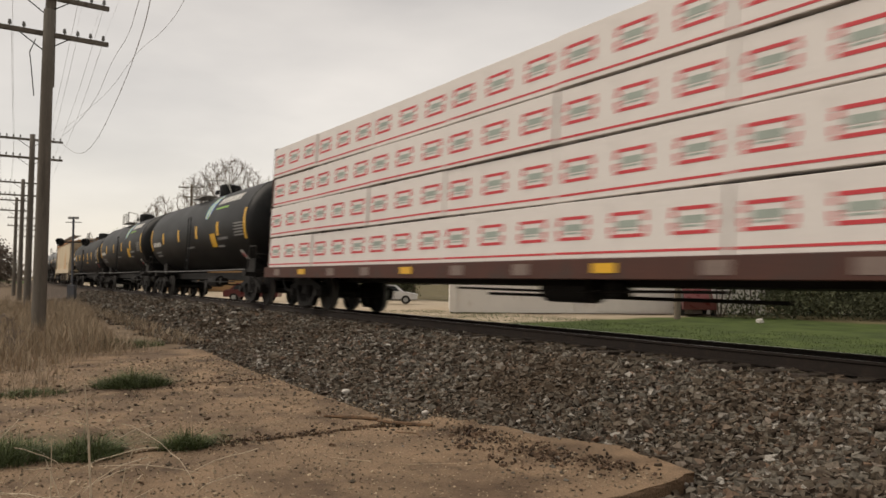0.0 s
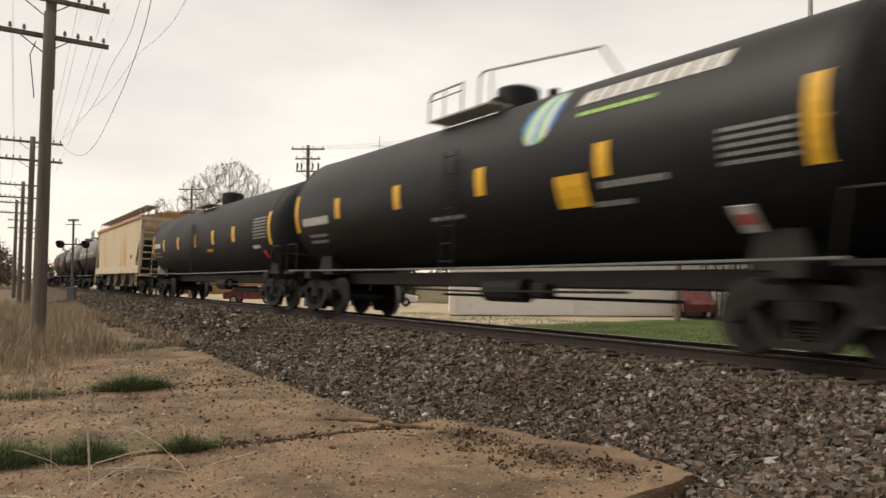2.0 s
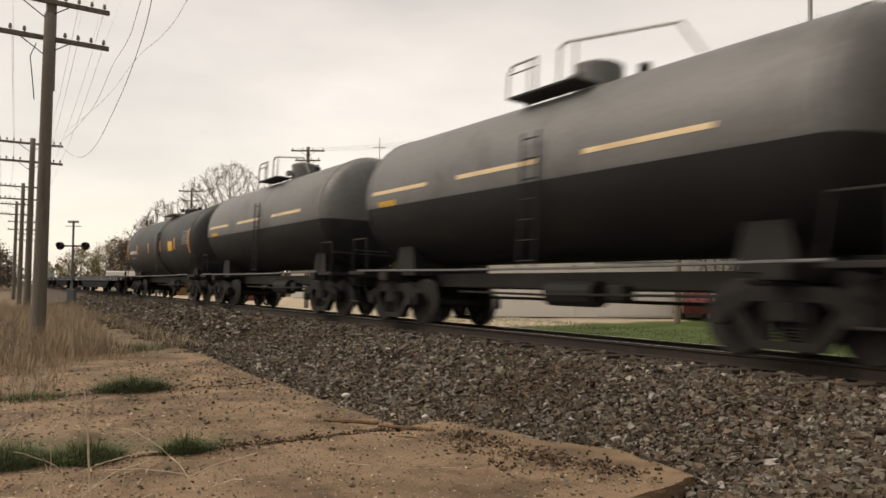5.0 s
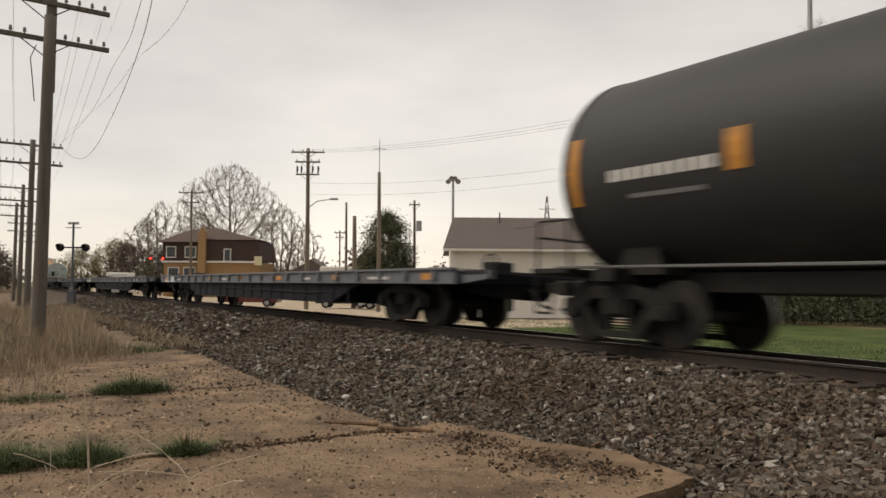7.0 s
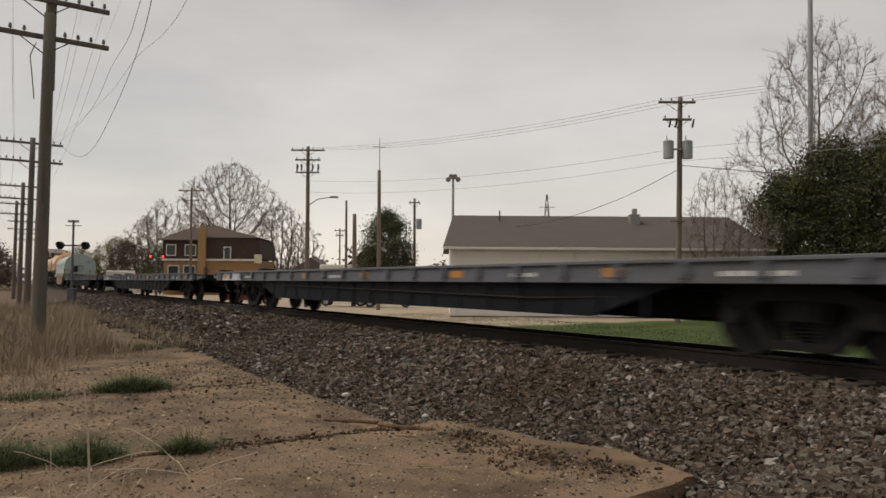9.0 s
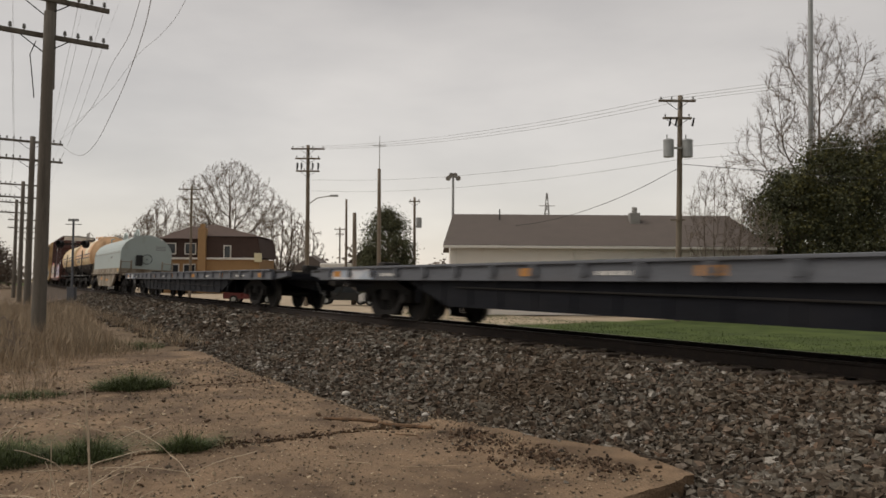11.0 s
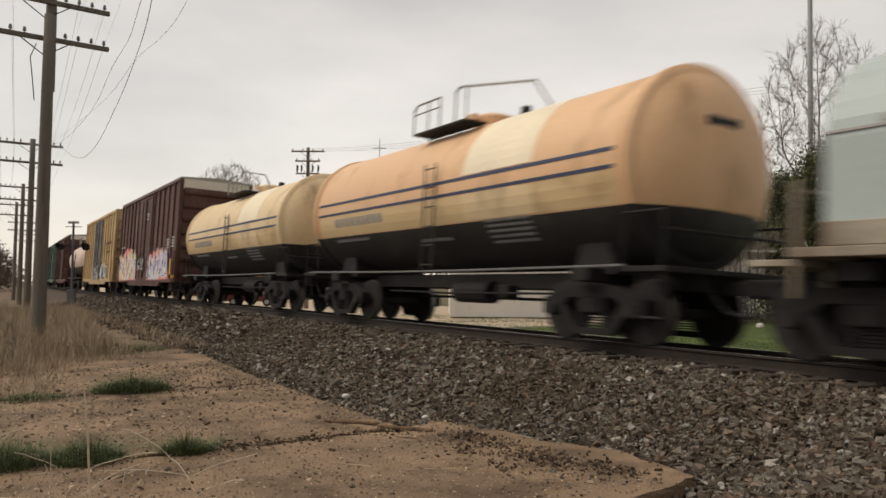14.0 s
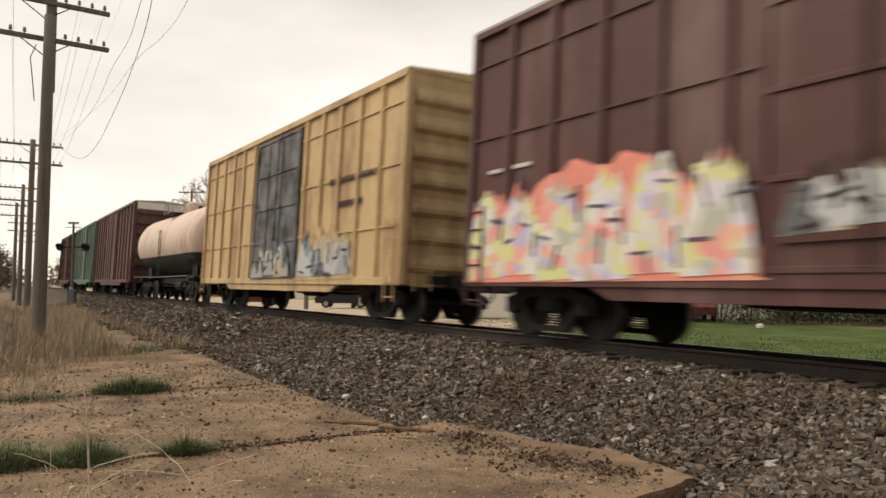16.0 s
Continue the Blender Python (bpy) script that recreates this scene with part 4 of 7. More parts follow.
def coil_car():
    car = thing("covered_coil_car", "coil car with pale grey-green rounded hood and grimy sides", "coil car")
    H = 6.25
    sec = [(-1.48, 1.5)]
    sec += [(-1.5 * math.cos(a), 2.4 + 1.2 * math.sin(a)) for a in [k * math.pi / 18 for k in range(19)]]
    sec += [(1.48, 1.5)]
    bm = bmesh.new()
    profile_x(bm, sec[::-1], -H, H)
    bmesh.ops.recalc_face_normals(bm, faces=bm.faces)
    part("hood", bm, HOOD, car, "pale grey-green rounded steel hood")
    bm = bmesh.new()
    for s in (-1, 1):
        box(bm, -H, H, s * 1.49, s * 1.515, 2.46, 2.49)
    for k in range(7):
        x = -H + 0.7 + k * 1.85
        box(bm, x - 0.06, x + 0.06, -1.52, -1.49, 2.52, 2.58)
    part("hood_seam", bm, GALV, car)
    bm = bmesh.new()
    box(bm, -H + 0.02, H - 0.02, -1.53, 1.53, 1.26, 1.52, 0.01)
    part("load_trough", bm, COIL_SIDE, car)
    bm = bmesh.new()
    box(bm, -H - 0.35, H + 0.35, -1.6, 1.6, 1.14, 1.25, 0.012)
    box(bm, -H - 1.0, -H - 0.3, -1.4, 1.4, 1.06, 1.14, 0.012)
    box(bm, H + 0.3, H + 1.0, -1.4, 1.4, 1.06, 1.14, 0.012)
    part("side_ledge", bm, COIL_SIDE, car)
    for y in (-1, 1):
        bm = bmesh.new()
        prism(bm, ((-4.4, 1.14), (4.6, 1.14), (3.3, 0.34), (-3.0, 0.34)), y * 1.38, y * 1.5)
        part("belly_side_plate", bm, COIL_SIDE, car)
        bm = bmesh.new()
        box(bm, -2.0, -1.2, y * 1.5, y * 1.51, 0.75, 0.98)
        part("stencil_panel", bm, ORANGE, car)
        bm = bmesh.new()
        box(bm, 0.5, 1.6, y * 1.5, y * 1.51, 0.7, 0.82)
        part("stencil_panel", bm, ORANGE, car)
    for x in (-2.5, 2.3):
        bm = bmesh.new()
        pipe(bm, [(x - 0.55, 0, 3.5), (x - 0.48, 0, 3.95), (x - 0.28, 0, 4.12), (x + 0.28, 0, 4.12), (x + 0.48, 0, 3.95), (x + 0.55, 0, 3.5)], 0.07, 8)
        box(bm, x - 0.3, x + 0.3, -0.12, 0.12, 3.52, 3.6, 0.02)
        part("lifting_bail", bm, HOOD, car)
    for x in (-5.3, 4.7):
        bm = bmesh.new()
        pipe(bm, [(x - 0.3, -0.5, 3.45), (x - 0.3, -0.5, 3.78), (x + 1.0, -0.5, 3.78)], 0.04, 8)
        part("stacking_guide", bm, HOOD, car)
    for s in (-1, 1):
        bm = bmesh.new()
        box(bm, s * H, s * (H + 0.16), -0.62, -0.22, 1.7, 2.35, 0.06)
        for k in range(12):
            a, b = k * math.pi / 6, (k + 1) * math.pi / 6
            rod(bm, (s * (H + 0.24), 0.0 + 0.3 * math.cos(a), 2.1 + 0.3 * math.sin(a)), (s * (H + 0.24), 0.0 + 0.3 * math.cos(b), 2.1 + 0.3 * math.sin(b)), 0.02, 0.02, 5)
        rod(bm, (s * H, 0, 2.1), (s * (H + 0.24), 0, 2.1), 0.03, 0.03, 6)
        part("brake_stand", bm, DARK_PAINT, car)
        for q in (-1, 1):
            bm = bmesh.new()
            for y in (0.9 * q, 1.5 * q):
                box(bm, s * (H + 0.28), s * (H + 0.34), y - 0.04, y + 0.04, 0.7, 2.0)
            pipe(bm, [(s * (H + 0.3), 1.5 * q, 1.9), (s * (H + 0.3), 0.9 * q, 1.9)], 0.02)
            part("end_handrail", bm, COIL_SIDE, car)
        bm = bmesh.new()
        for k in range(3):
            box(bm, s * H, s * (H + 0.008), 0.5, 1.1, 2.9 - k * 0.1, 2.95 - k * 0.1)
        part("stencil", bm, DIM_PRINT, car)
    bm = bmesh.new()
    box(bm, H - 0.55, H - 0.35, -1.54, -1.52, 1.28, 1.5)
    part("reflector_plate", bm, YELLOW, car)
    bm = bmesh.new()
    lettering(bm, 2.1, 2.9, 2.15, 0.12, -1.5, 4)
    part("stencil", bm, DIM_PRINT, car)
    underframe(car, H + 1.1, 1.35)
    return car


def outline_blob(x0, x1, z0, z1, seed, rough=0.3):
    rnd = random.Random(seed)
    pts = [(x0, z0), (x1, z0 + 0.04)]
    n = 22
    for k in range(n + 1):
        u = k / n
        hgt = (z1 - z0) * (0.72 + 0.28 * math.sin(math.pi * u)) * (1 - rough * rnd.random() * 0.6)
        pts.append((x1 + (x0 - x1) * (0.03 + 0.94 * u) + rnd.uniform(-0.05, 0.05), z0 + hgt * min(1, 0.35 + 5 * u, 0.35 + 5 * (1 - u))))
    return pts


def graffiti(car, x0, x1, z0, z1, y, seed, mats):
    """Sprayed piece: an outer halo and filled letters on the car side."""
    bm = bmesh.new()
    prism(bm, outline_blob(x0 - 0.14, x1 + 0.2, z0, z1 + 0.12, seed, 0.45), y - 0.006, y + 0.02)
    bmesh.ops.recalc_face_normals(bm, faces=bm.faces)
    part("sprayed_halo", bm, mats[0], car)
    rnd = random.Random(seed + 5)
    n = max(3, int((x1 - x0) / 0.85))
    bm = bmesh.new()
    for k in range(n):
        a = x0 + (x1 - x0) * k / n
        b = x0 + (x1 - x0) * (k + 1) / n
        prism(bm, outline_blob(a - 0.1, b + 0.06, z0 + rnd.uniform(0.0, 0.15), z1 - rnd.uniform(-0.02, 0.22), seed + k, 0.4), y - 0.012 - 0.002 * k, y + 0.01)
    bmesh.ops.recalc_face_normals(bm, faces=bm.faces)
    part("sprayed_lettering", bm, mats[1], car)
    bm = bmesh.new()
    for k in range(4 * n):
        a = x0 + (x1 - x0) * (k / 4 + rnd.uniform(0.02, 0.2)) / n
        z, w = rnd.uniform(z0 + 0.1, z1 - 0.45), rnd.uniform(0.035, 0.07)
        if k % 2:
            q, h = rnd.uniform(-0.16, 0.16), rnd.uniform(0.25, 0.6)
            prism(bm, ((a, z), (a + w, z), (a + w + q, z + h), (a + q, z + h)), y - 0.03, y)
        else:
            q, h = rnd.uniform(0.2, 0.42), rnd.uniform(-0.1, 0.1)
            prism(bm, ((a, z), (a + q, z + h), (a + q, z + h + w), (a, z + w)), y - 0.03, y)
    bmesh.ops.recalc_face_normals(bm, faces=bm.faces)
    part("sprayed_stroke", bm, mats[2], car)


def box_car(name, label, half, paint, door_mat, door, posts, band=True, high=5.48, group="", seams=(2.05, 3.38, 4.72), rib_rows=7):
    car = thing(name, label, "boxcar", group)
    W, z0 = 1.53, 0.82
    bm = bmesh.new()
    box(bm, -half, half, -W, W, z0, high - 0.12)
    part("body", bm, paint, car)
    bm = bmesh.new()
    profile_x(bm, [(-1.6, high - 0.12), (-1.6, high - 0.05), (0, high + 0.06), (1.6, high - 0.05), (1.6, high - 0.12)], -half - 0.03, half + 0.03)
    for k in range(14):
        x = -half + 0.4 + k * (2 * half - 0.8) / 13
        profile_x(bm, [(-1.56, high - 0.04), (0, high + 0.1), (1.56, high - 0.04), (0, high)], x - 0.05, x + 0.05)
    bmesh.ops.recalc_face_normals(bm, faces=bm.faces)
    part("roof", bm, GALV if band else paint, car)
    for y in (-1, 1):
        post = None
        for k in range(posts + 1):
            x = -half + 0.06 + k * (2 * half - 0.12) / posts
            if door[0] - 0.1 < x < door[1] + 0.1:
                continue
            m = pose(x, y * W, 0, 0, 0, 0 if y < 0 else 180)
            if post is None:
                bm = bmesh.new()
                prism(bm, ((-0.07, z0 + 0.1), (0.07, z0 + 0.1), (0.07, high - 0.2), (-0.07, high - 0.2)), -0.07, 0.0)
                bmesh.ops.recalc_face_normals(bm, faces=bm.faces)
                post = part("side_post", bm, paint, car)
                post.matrix_basis = m
            else:
                again("side_post", post, m, car)
        for a, b in ((-half, door[0]), (door[1], half)):
            for z in seams:
                bm = bmesh.new()
                box(bm, a, b, y * W, y * (W + 0.035), z, z + 0.05)
                part("side_seam", bm, paint, car)
        bm = bmesh.new()
        box(bm, -half, half, y * 1.5, y * 1.6, z0 - 0.02, z0 + 0.16, 0.01)
        prism(bm, ((-half + 3.2, z0), (half - 3.2, z0), (half - 3.7, z0 - 0.2), (-half + 3.7, z0 - 0.2)), y * 1.46, y * 1.56)
        box(bm, -half, half, y * 1.5, y * 1.61, high - 0.22, high - 0.1, 0.01)
        part("side_sill", bm, paint, car)
        bm = bmesh.new()
        d0, d1 = door
        box(bm, d0, d1, y * W, y * (W + 0.06), z0 + 0.1, high - 0.3, 0.01)
        part_door = part("sliding_door", bm, door_mat, car)
        bm = bmesh.new()
        for k in range(3):
            x = d0 + 0.05 + k * (d1 - d0 - 0.1) / 2
            box(bm, x - 0.05, x + 0.05, y * (W + 0.06), y * (W + 0.1), z0 + 0.12, high - 0.32, 0.008)
        for k in range(5):
            z = z0 + 0.15 + k * (high - z0 - 0.55) / 4
            box(bm, d0, d1, y * (W + 0.06), y * (W + 0.09), z, z + 0.08, 0.008)
        part("door_frame", bm, door_mat, part_door)
        bm = bmesh.new()
        for q in (0.35, 0.65):
            x = d0 + (d1 - d0) * q
            rod(bm, (x, y * (W + 0.12), z0 + 0.2), (x, y * (W + 0.12), high - 0.5), 0.02, 0.02, 6)
        part("locking_bar", bm, STEEL_DARK, part_door)
    for s in (-1, 1):
        for k in range(rib_rows):
            z = z0 + 0.25 + k * (high - z0 - 1.1) / (rib_rows - 1)
            bm = bmesh.new()
            prism(bm, ((s * half, z), (s * (half + 0.1), z + 0.1), (s * (half + 0.1), z + 0.2), (s * half, z + 0.42)), -1.4, 1.4)
            bmesh.ops.recalc_face_normals(bm, faces=bm.faces)
            part("end_corrugation", bm, paint, car)
        if band:
            bm = bmesh.new()
            box(bm, s * half, s * (half + 0.03), -1.53, 1.53, high - 0.55, high - 0.12)
            part("white_end_band", bm, END_WHITE, car)
        for y in (-1.5, 1.5):
            bm = bmesh.new()
            box(bm, s * (half - 0.02), s * (half + 0.06), y - 0.05, y + 0.05, z0, high - 0.12)
            part("corner_post", bm, paint, car)
        ladder(car, s * (half - 0.35), -1.64, 0.45, 2.2, "x", paint)
        ladder(car, s * (half + 0.14), -1.1, 0.7, 2.2, "y", paint)
        bm = bmesh.new()
        box(bm, s * half, s * (half + 0.2), -0.9, 0.9, 0.86, 1.04, 0.01)
        part("end_step", bm, STEEL_DARK, car)
    underframe(car, half + 0.55, 2.3)
    brake_gear(car, 0.8)
    return car


# ---- ground, track and slabs ----
def bend(x):
    return x * x / (2 * BEND)


def smooth(a, b, v):
    t = np.clip((v - a) / (b - a), 0, 1)
    return t * t * (3 - 2 * t)


def toe(x):
    """Where the ballast meets the slabs and dirt, on the near side."""
    return 4.9 - 0.55 * smooth(-20, -17, x) + 0.75 * smooth(-8.3, -6.2, x) - 2.4 * smooth(-4.4, -3.2, x)


def lie(x, y):
    """Height of the ground and the ballast bed."""
    v = y - bend(x)
    t = toe(x)
    up = smooth(0, 1, (v - t) / np.maximum(7.5 - t, 0.1))
    near = -0.1 + 0.61 * up
    crown = 0.52 - 0.047 * (v - 8.5)
    far = 0.4 - 0.65 * smooth(10.8, 13.2, v)
    return np.where(v < 7.5, near, np.where(v < 10.8, np.minimum(crown, 0.51), far))


def grid_mesh(name, xs, ys, zf, mat):
    X, Y = np.meshgrid(xs, ys)
    Z = zf(X, Y)
    v = np.stack([X, Y, Z], -1).reshape(-1, 3)
    w = len(xs)
    i, j = np.meshgrid(np.arange(w - 1), np.arange(len(ys) - 1))
    a = (j * w + i).ravel()
    f = np.stack([a, a + 1, a + w + 1, a + w], -1)
    return mesh_of(name, v, f, mat)


def mesh_of(name, v, f, mat, flat=True):
    me = bpy.data.meshes.new(name)
    v, f = np.asarray(v, "f4"), np.asarray(f, "i4")
    k = f.shape[1]
    me.vertices.add(len(v))
    me.vertices.foreach_set("co", v.ravel())
    me.loops.add(f.size)
    me.loops.foreach_set("vertex_index", f.ravel())
    me.polygons.add(len(f))
    me.polygons.foreach_set("loop_start", np.arange(0, f.size, k, dtype="i4"))
    me.polygons.foreach_set("use_smooth", np.full(len(f), not flat))
    me.materials.append(mat)
    me.update(calc_edges=True)
    me.validate()
    return new(name, me)


def spread(lo, hi, fine0, fine1, step, grow=1.35):
    mid = list(np.arange(fine0, fine1 + step, step))
    s, v = step, fine0
    left = []
    while v > lo:
        s *= grow
        v -= s
        left.append(max(v, lo))
    s, v = step, mid[-1]
    right = []
    while v < hi:
        s *= grow
        v += s
        right.append(min(v, hi))
    return np.array(left[::-1] + mid + right)


def rolling(x, y):
    r = 0.03 * np.sin(x * 0.9 + 1.3 * np.sin(y * 0.7)) * np.sin(y * 1.1 + 0.4)
    return lie(x, y) - 0.05 + r * (np.abs(x) < 60)


ground = tagged(grid_mesh("ground", spread(-2200, 2200, -60, 10, 0.5), spread(-1500, 2600, -6, 48, 0.35), rolling, ground_material()), kind="structure",
                label="bare brown dirt, green lawn and pale gravel lot beside the line", category="ground")
for p in ground.data.polygons:
    p.use_smooth = True

track = thing("track", "single railway track on dirty grey stone ballast", "railway track", kind="structure")
sec = [(-0.036, 0.0), (-0.037, -0.03), (-0.012, -0.045), (-0.01, -0.14), (-0.07, -0.16), (-0.07, -0.172), (0.07, -0.172), (0.07, -0.16), (0.01, -0.14), (0.012, -0.045), (0.037, -0.03), (0.036, 0.0)]
stops = [-430, -380, -330, -290, -250, -210, -175, -150, -125] + list(range(-105, 41, 5)) + [60, 90, 130, 180, 240, 320]
for y in (-0.755, 0.755):
    bm = bmesh.new()
    rings = []
    for s in stops:
        m = on_track(s)
        rings.append([bm.verts.new(m @ Vector((0, y + a, b))) for a, b in sec])
    n = len(sec)
    for a, b in zip(rings, rings[1:]):
        for k in range(n):
            f = bm.faces.new((a[k], a[(k + 1) % n], b[(k + 1) % n], b[k]))
            f.material_index = 1 if k == n - 1 else 0
    bmesh.ops.recalc_face_normals(bm, faces=bm.faces)
    part("rail", bm, (RAIL_SIDE, RIM_STEEL), track, "worn rail with a bright head")
bm = bmesh.new()
box(bm, -0.115, 0.115, -1.3, 1.3, -0.36, -0.18, 0.012)
box(bm, -0.09, 0.09, -0.93, -0.6, -0.182, -0.165)
box(bm, -0.09, 0.09, 0.6, 0.93, -0.182, -0.165)
tie = part("tie", bm, TIE, track)
tie.matrix_basis = on_track(-62)
for k in range(1, 134):
    again("tie", tie, on_track(-62 + k * 0.52) @ pose(0, 0.03 * math.sin(k * 7.3), 0, 0, 0, 0.8 * math.sin(k * 3.1)), track)

xs, ys = np.array(stops, float), np.array([3.2, 4.0, 4.6, 5.2, 5.8, 6.4, 7.0, 7.5, 8.2, 9.2, 10.2, 10.8, 11.5, 12.2, 13.0])
X, V = np.meshgrid(np.concatenate([np.arange(-430, -30, 5.0), np.arange(-30, 6, 0.25), np.arange(6, 325, 5.0)]), ys)
Y = V + bend(X)
T = toe(X)
Z = lie(X, Y) - 0.03 - 0.06 * (V < T)
w = X.shape[1]
i, j = np.meshgrid(np.arange(w - 1), np.arange(len(ys) - 1))
a = (j * w + i).ravel()
bed = mesh_of("ballast_bed", np.stack([X, Y, Z], -1).reshape(-1, 3), np.stack([a, a + 1, a + w + 1, a + w], -1), BED, False)
tagged(bed, "dark dirty ballast bed under the railway track", "ballast bed", kind="structure")

rng = np.random.default_rng(7)


def stones(x0, x1, v0, v1, gap, size, keep=1.0, on=None, free=False):
    """Places, sizes for crushed stones on the bed."""
    gx, gy = np.meshgrid(np.arange(x0, x1, gap), np.arange(v0, v1, gap))
    x = gx.ravel() + rng.uniform(-0.6, 0.6, gx.size) * gap
    v = gy.ravel() + rng.uniform(-0.6, 0.6, gx.size) * gap
    ok = rng.random(x.size) < keep
    if on is None and not free:
        ragged = 0.22 * np.sin(x * 2.1) + 0.15 * np.sin(x * 5.7 + 1) + rng.normal(0, 0.16, x.size)
        ok &= v > toe(x) + ragged
    x, v = x[ok], v[ok]
    s = size * np.minimum(rng.lognormal(0, 0.32, x.size), 1.7)
    y = v + bend(x)
    z = lie(x, y) + rng.uniform(-0.35, 0.5, x.size) * s + 0.02 * np.sin(x * 3.1 + 2 * np.sin(y * 2.3)) * np.sin(y * 4.1) if on is None else np.full(x.size, on)
    return x, y, z, s


def stone_mesh(name, sets, mat):
    x, y, z, s = (np.concatenate(q) for q in zip(*sets))
    n = len(x)
    cube = np.array([(a, b, c) for a in (-1, 1) for b in (-1, 1) for c in (-1, 1)], float) * 0.5
    shape = cube[None] * rng.uniform(0.25, 1.2, (n, 8, 3)) + rng.normal(0, 0.1, (n, 8, 3))
    shape *= np.stack([rng.uniform(1.0, 1.7, n), rng.uniform(0.8, 1.3, n), rng.uniform(0.6, 1.0, n)], -1)[:, None]
    a, b = rng.uniform(0, 6.28, n), rng.normal(0, 0.7, n)
    ca, sa, cb, sb = np.cos(a), np.sin(a), np.cos(b), np.sin(b)
    px, py, pz = shape[..., 0], shape[..., 1], shape[..., 2]
    py, pz = py * cb[:, None] - pz * sb[:, None], py * sb[:, None] + pz * cb[:, None]
    px, py = px * ca[:, None] - py * sa[:, None], px * sa[:, None] + py * ca[:, None]
    v = np.stack([px, py, pz], -1) * s[:, None, None] + np.stack([x, y, z], -1)[:, None]
    quad = np.array([(0, 1, 3, 2), (4, 6, 7, 5), (0, 4, 5, 1), (2, 3, 7, 6), (0, 2, 6, 4), (1, 5, 7, 3)])
    f = (np.arange(n) * 8)[:, None, None] + quad[None]
    return mesh_of(name, v.reshape(-1, 3), f.reshape(-1, 4), mat)


ballast = stone_mesh("ballast_stones", [
    stones(-8.6, 1.2, 2.6, 8.45, 0.045, 0.045), stones(-8.6, 1.2, 2.6, 8.45, 0.042, 0.029), stones(-4.25, 1.2, 2.3, 5.6, 0.045, 0.043, 1.0, None, True), stones(-20, -8.6, 4.0, 8.45, 0.05, 0.048),
    stones(-20, -8.6, 4.0, 8.45, 0.06, 0.034), stones(-62, -20, 4.4, 8.45, 0.08, 0.068),
    stones(-22, 2, 8.55, 9.98, 0.07, 0.06, 0.9), stones(-60, -22, 8.55, 9.98, 0.14, 0.1, 0.9), stones(-60, 2, 10.05, 12.0, 0.12, 0.09, 0.9),
    stones(-14, -4.6, 3.7, 5.6, 0.14, 0.024, 0.45, 0.005)], STONE)
tagged(ballast, "crushed grey and brown ballast stones along the track", "ballast", kind="stuff")


def slab(name, outline, seed, holes=0.0):
    """A worn concrete slab with a ragged edge."""
    rnd = random.Random(seed)
    pts = []
    for (x0, y0, r0), (x1, y1, _) in zip(outline, outline[1:] + outline[:1]):
        n = max(2, int(math.dist((x0, y0), (x1, y1)) / 0.16))
        for k in range(n):
            u = k / n
            pts.append((x0 + (x1 - x0) * u + rnd.gauss(0, r0), y0 + (y1 - y0) * u + rnd.gauss(0, r0)))
    bm = bmesh.new()
    top = [bm.verts.new((x, y, 0.0 + rnd.gauss(0, 0.004))) for x, y in pts]
    lip = [bm.verts.new((x + rnd.gauss(0, 0.012), y + rnd.gauss(0, 0.012), -0.035)) for x, y in pts]
    low = [bm.verts.new((x, y, -0.17)) for x, y in pts]
    bm.faces.new(top)
    n = len(pts)
    for k in range(n):
        j = (k + 1) % n
        bm.faces.new((top[k], lip[k], lip[j], top[j]))
        bm.faces.new((lip[k], low[k], low[j], lip[j]))
    bmesh.ops.triangulate(bm, faces=[f for f in bm.faces if len(f.verts) > 4])
    bmesh.ops.recalc_face_normals(bm, faces=bm.faces)
    ob = part(name, bm, CONCRETE)
    return tagged(ob, "old dusty brown concrete slab with broken edges", "concrete slab", kind="structure")


slab("pavement_1", [(-18.3, -6, 0.02), (-12.12, -6, 0.03), (-12.08, 4.3, 0.02), (-13.4, 4.33, 0.02), (-17.9, 4.6, 0.04), (-18.4, 2.5, 0.06)], 1)
slab("pavement_2", [(-12.02, -6, 0.03), (-7.72, -6, 0.03), (-7.66, 3.4, 0.03), (-7.9, 4.22, 0.015), (-10.4, 4.25, 0.012), (-12.0, 4.3, 0.012)], 2)
slab("pavement_3", [(-7.6, -6, 0.03), (-4.2, -6, 0.03), (-4.32, 4.25, 0.015), (-4.45, 5.05, 0.03), (-4.6, 5.25, 0.04), (-5.4, 5.5, 0.05), (-6.0, 5.32, 0.06), (-7.35, 4.95, 0.06), (-7.8, 4.7, 0.04),
                    (-7.55, 4.1, 0.04)], 3)
slab("pavement_4", [(-4.1, -6, 0.03), (4, -6, 0.03), (4, 2.2, 0.03), (-4.15, 2.4, 0.03)], 4)
grit = stone_mesh("scattered_grit", [stones(-9, -4.4, 0, 5.0, 0.05, 0.013, 0.55, 0.003), stones(-16, -9, 0, 4.4, 0.08, 0.02, 0.55, 0.003), stones(-18, -4.4, 0, 4.6, 0.3, 0.026, 0.25, 0.006)], PEBBLE)
tagged(grit, "small pebbles and grit scattered over the slabs", "pebbles", kind="stuff")


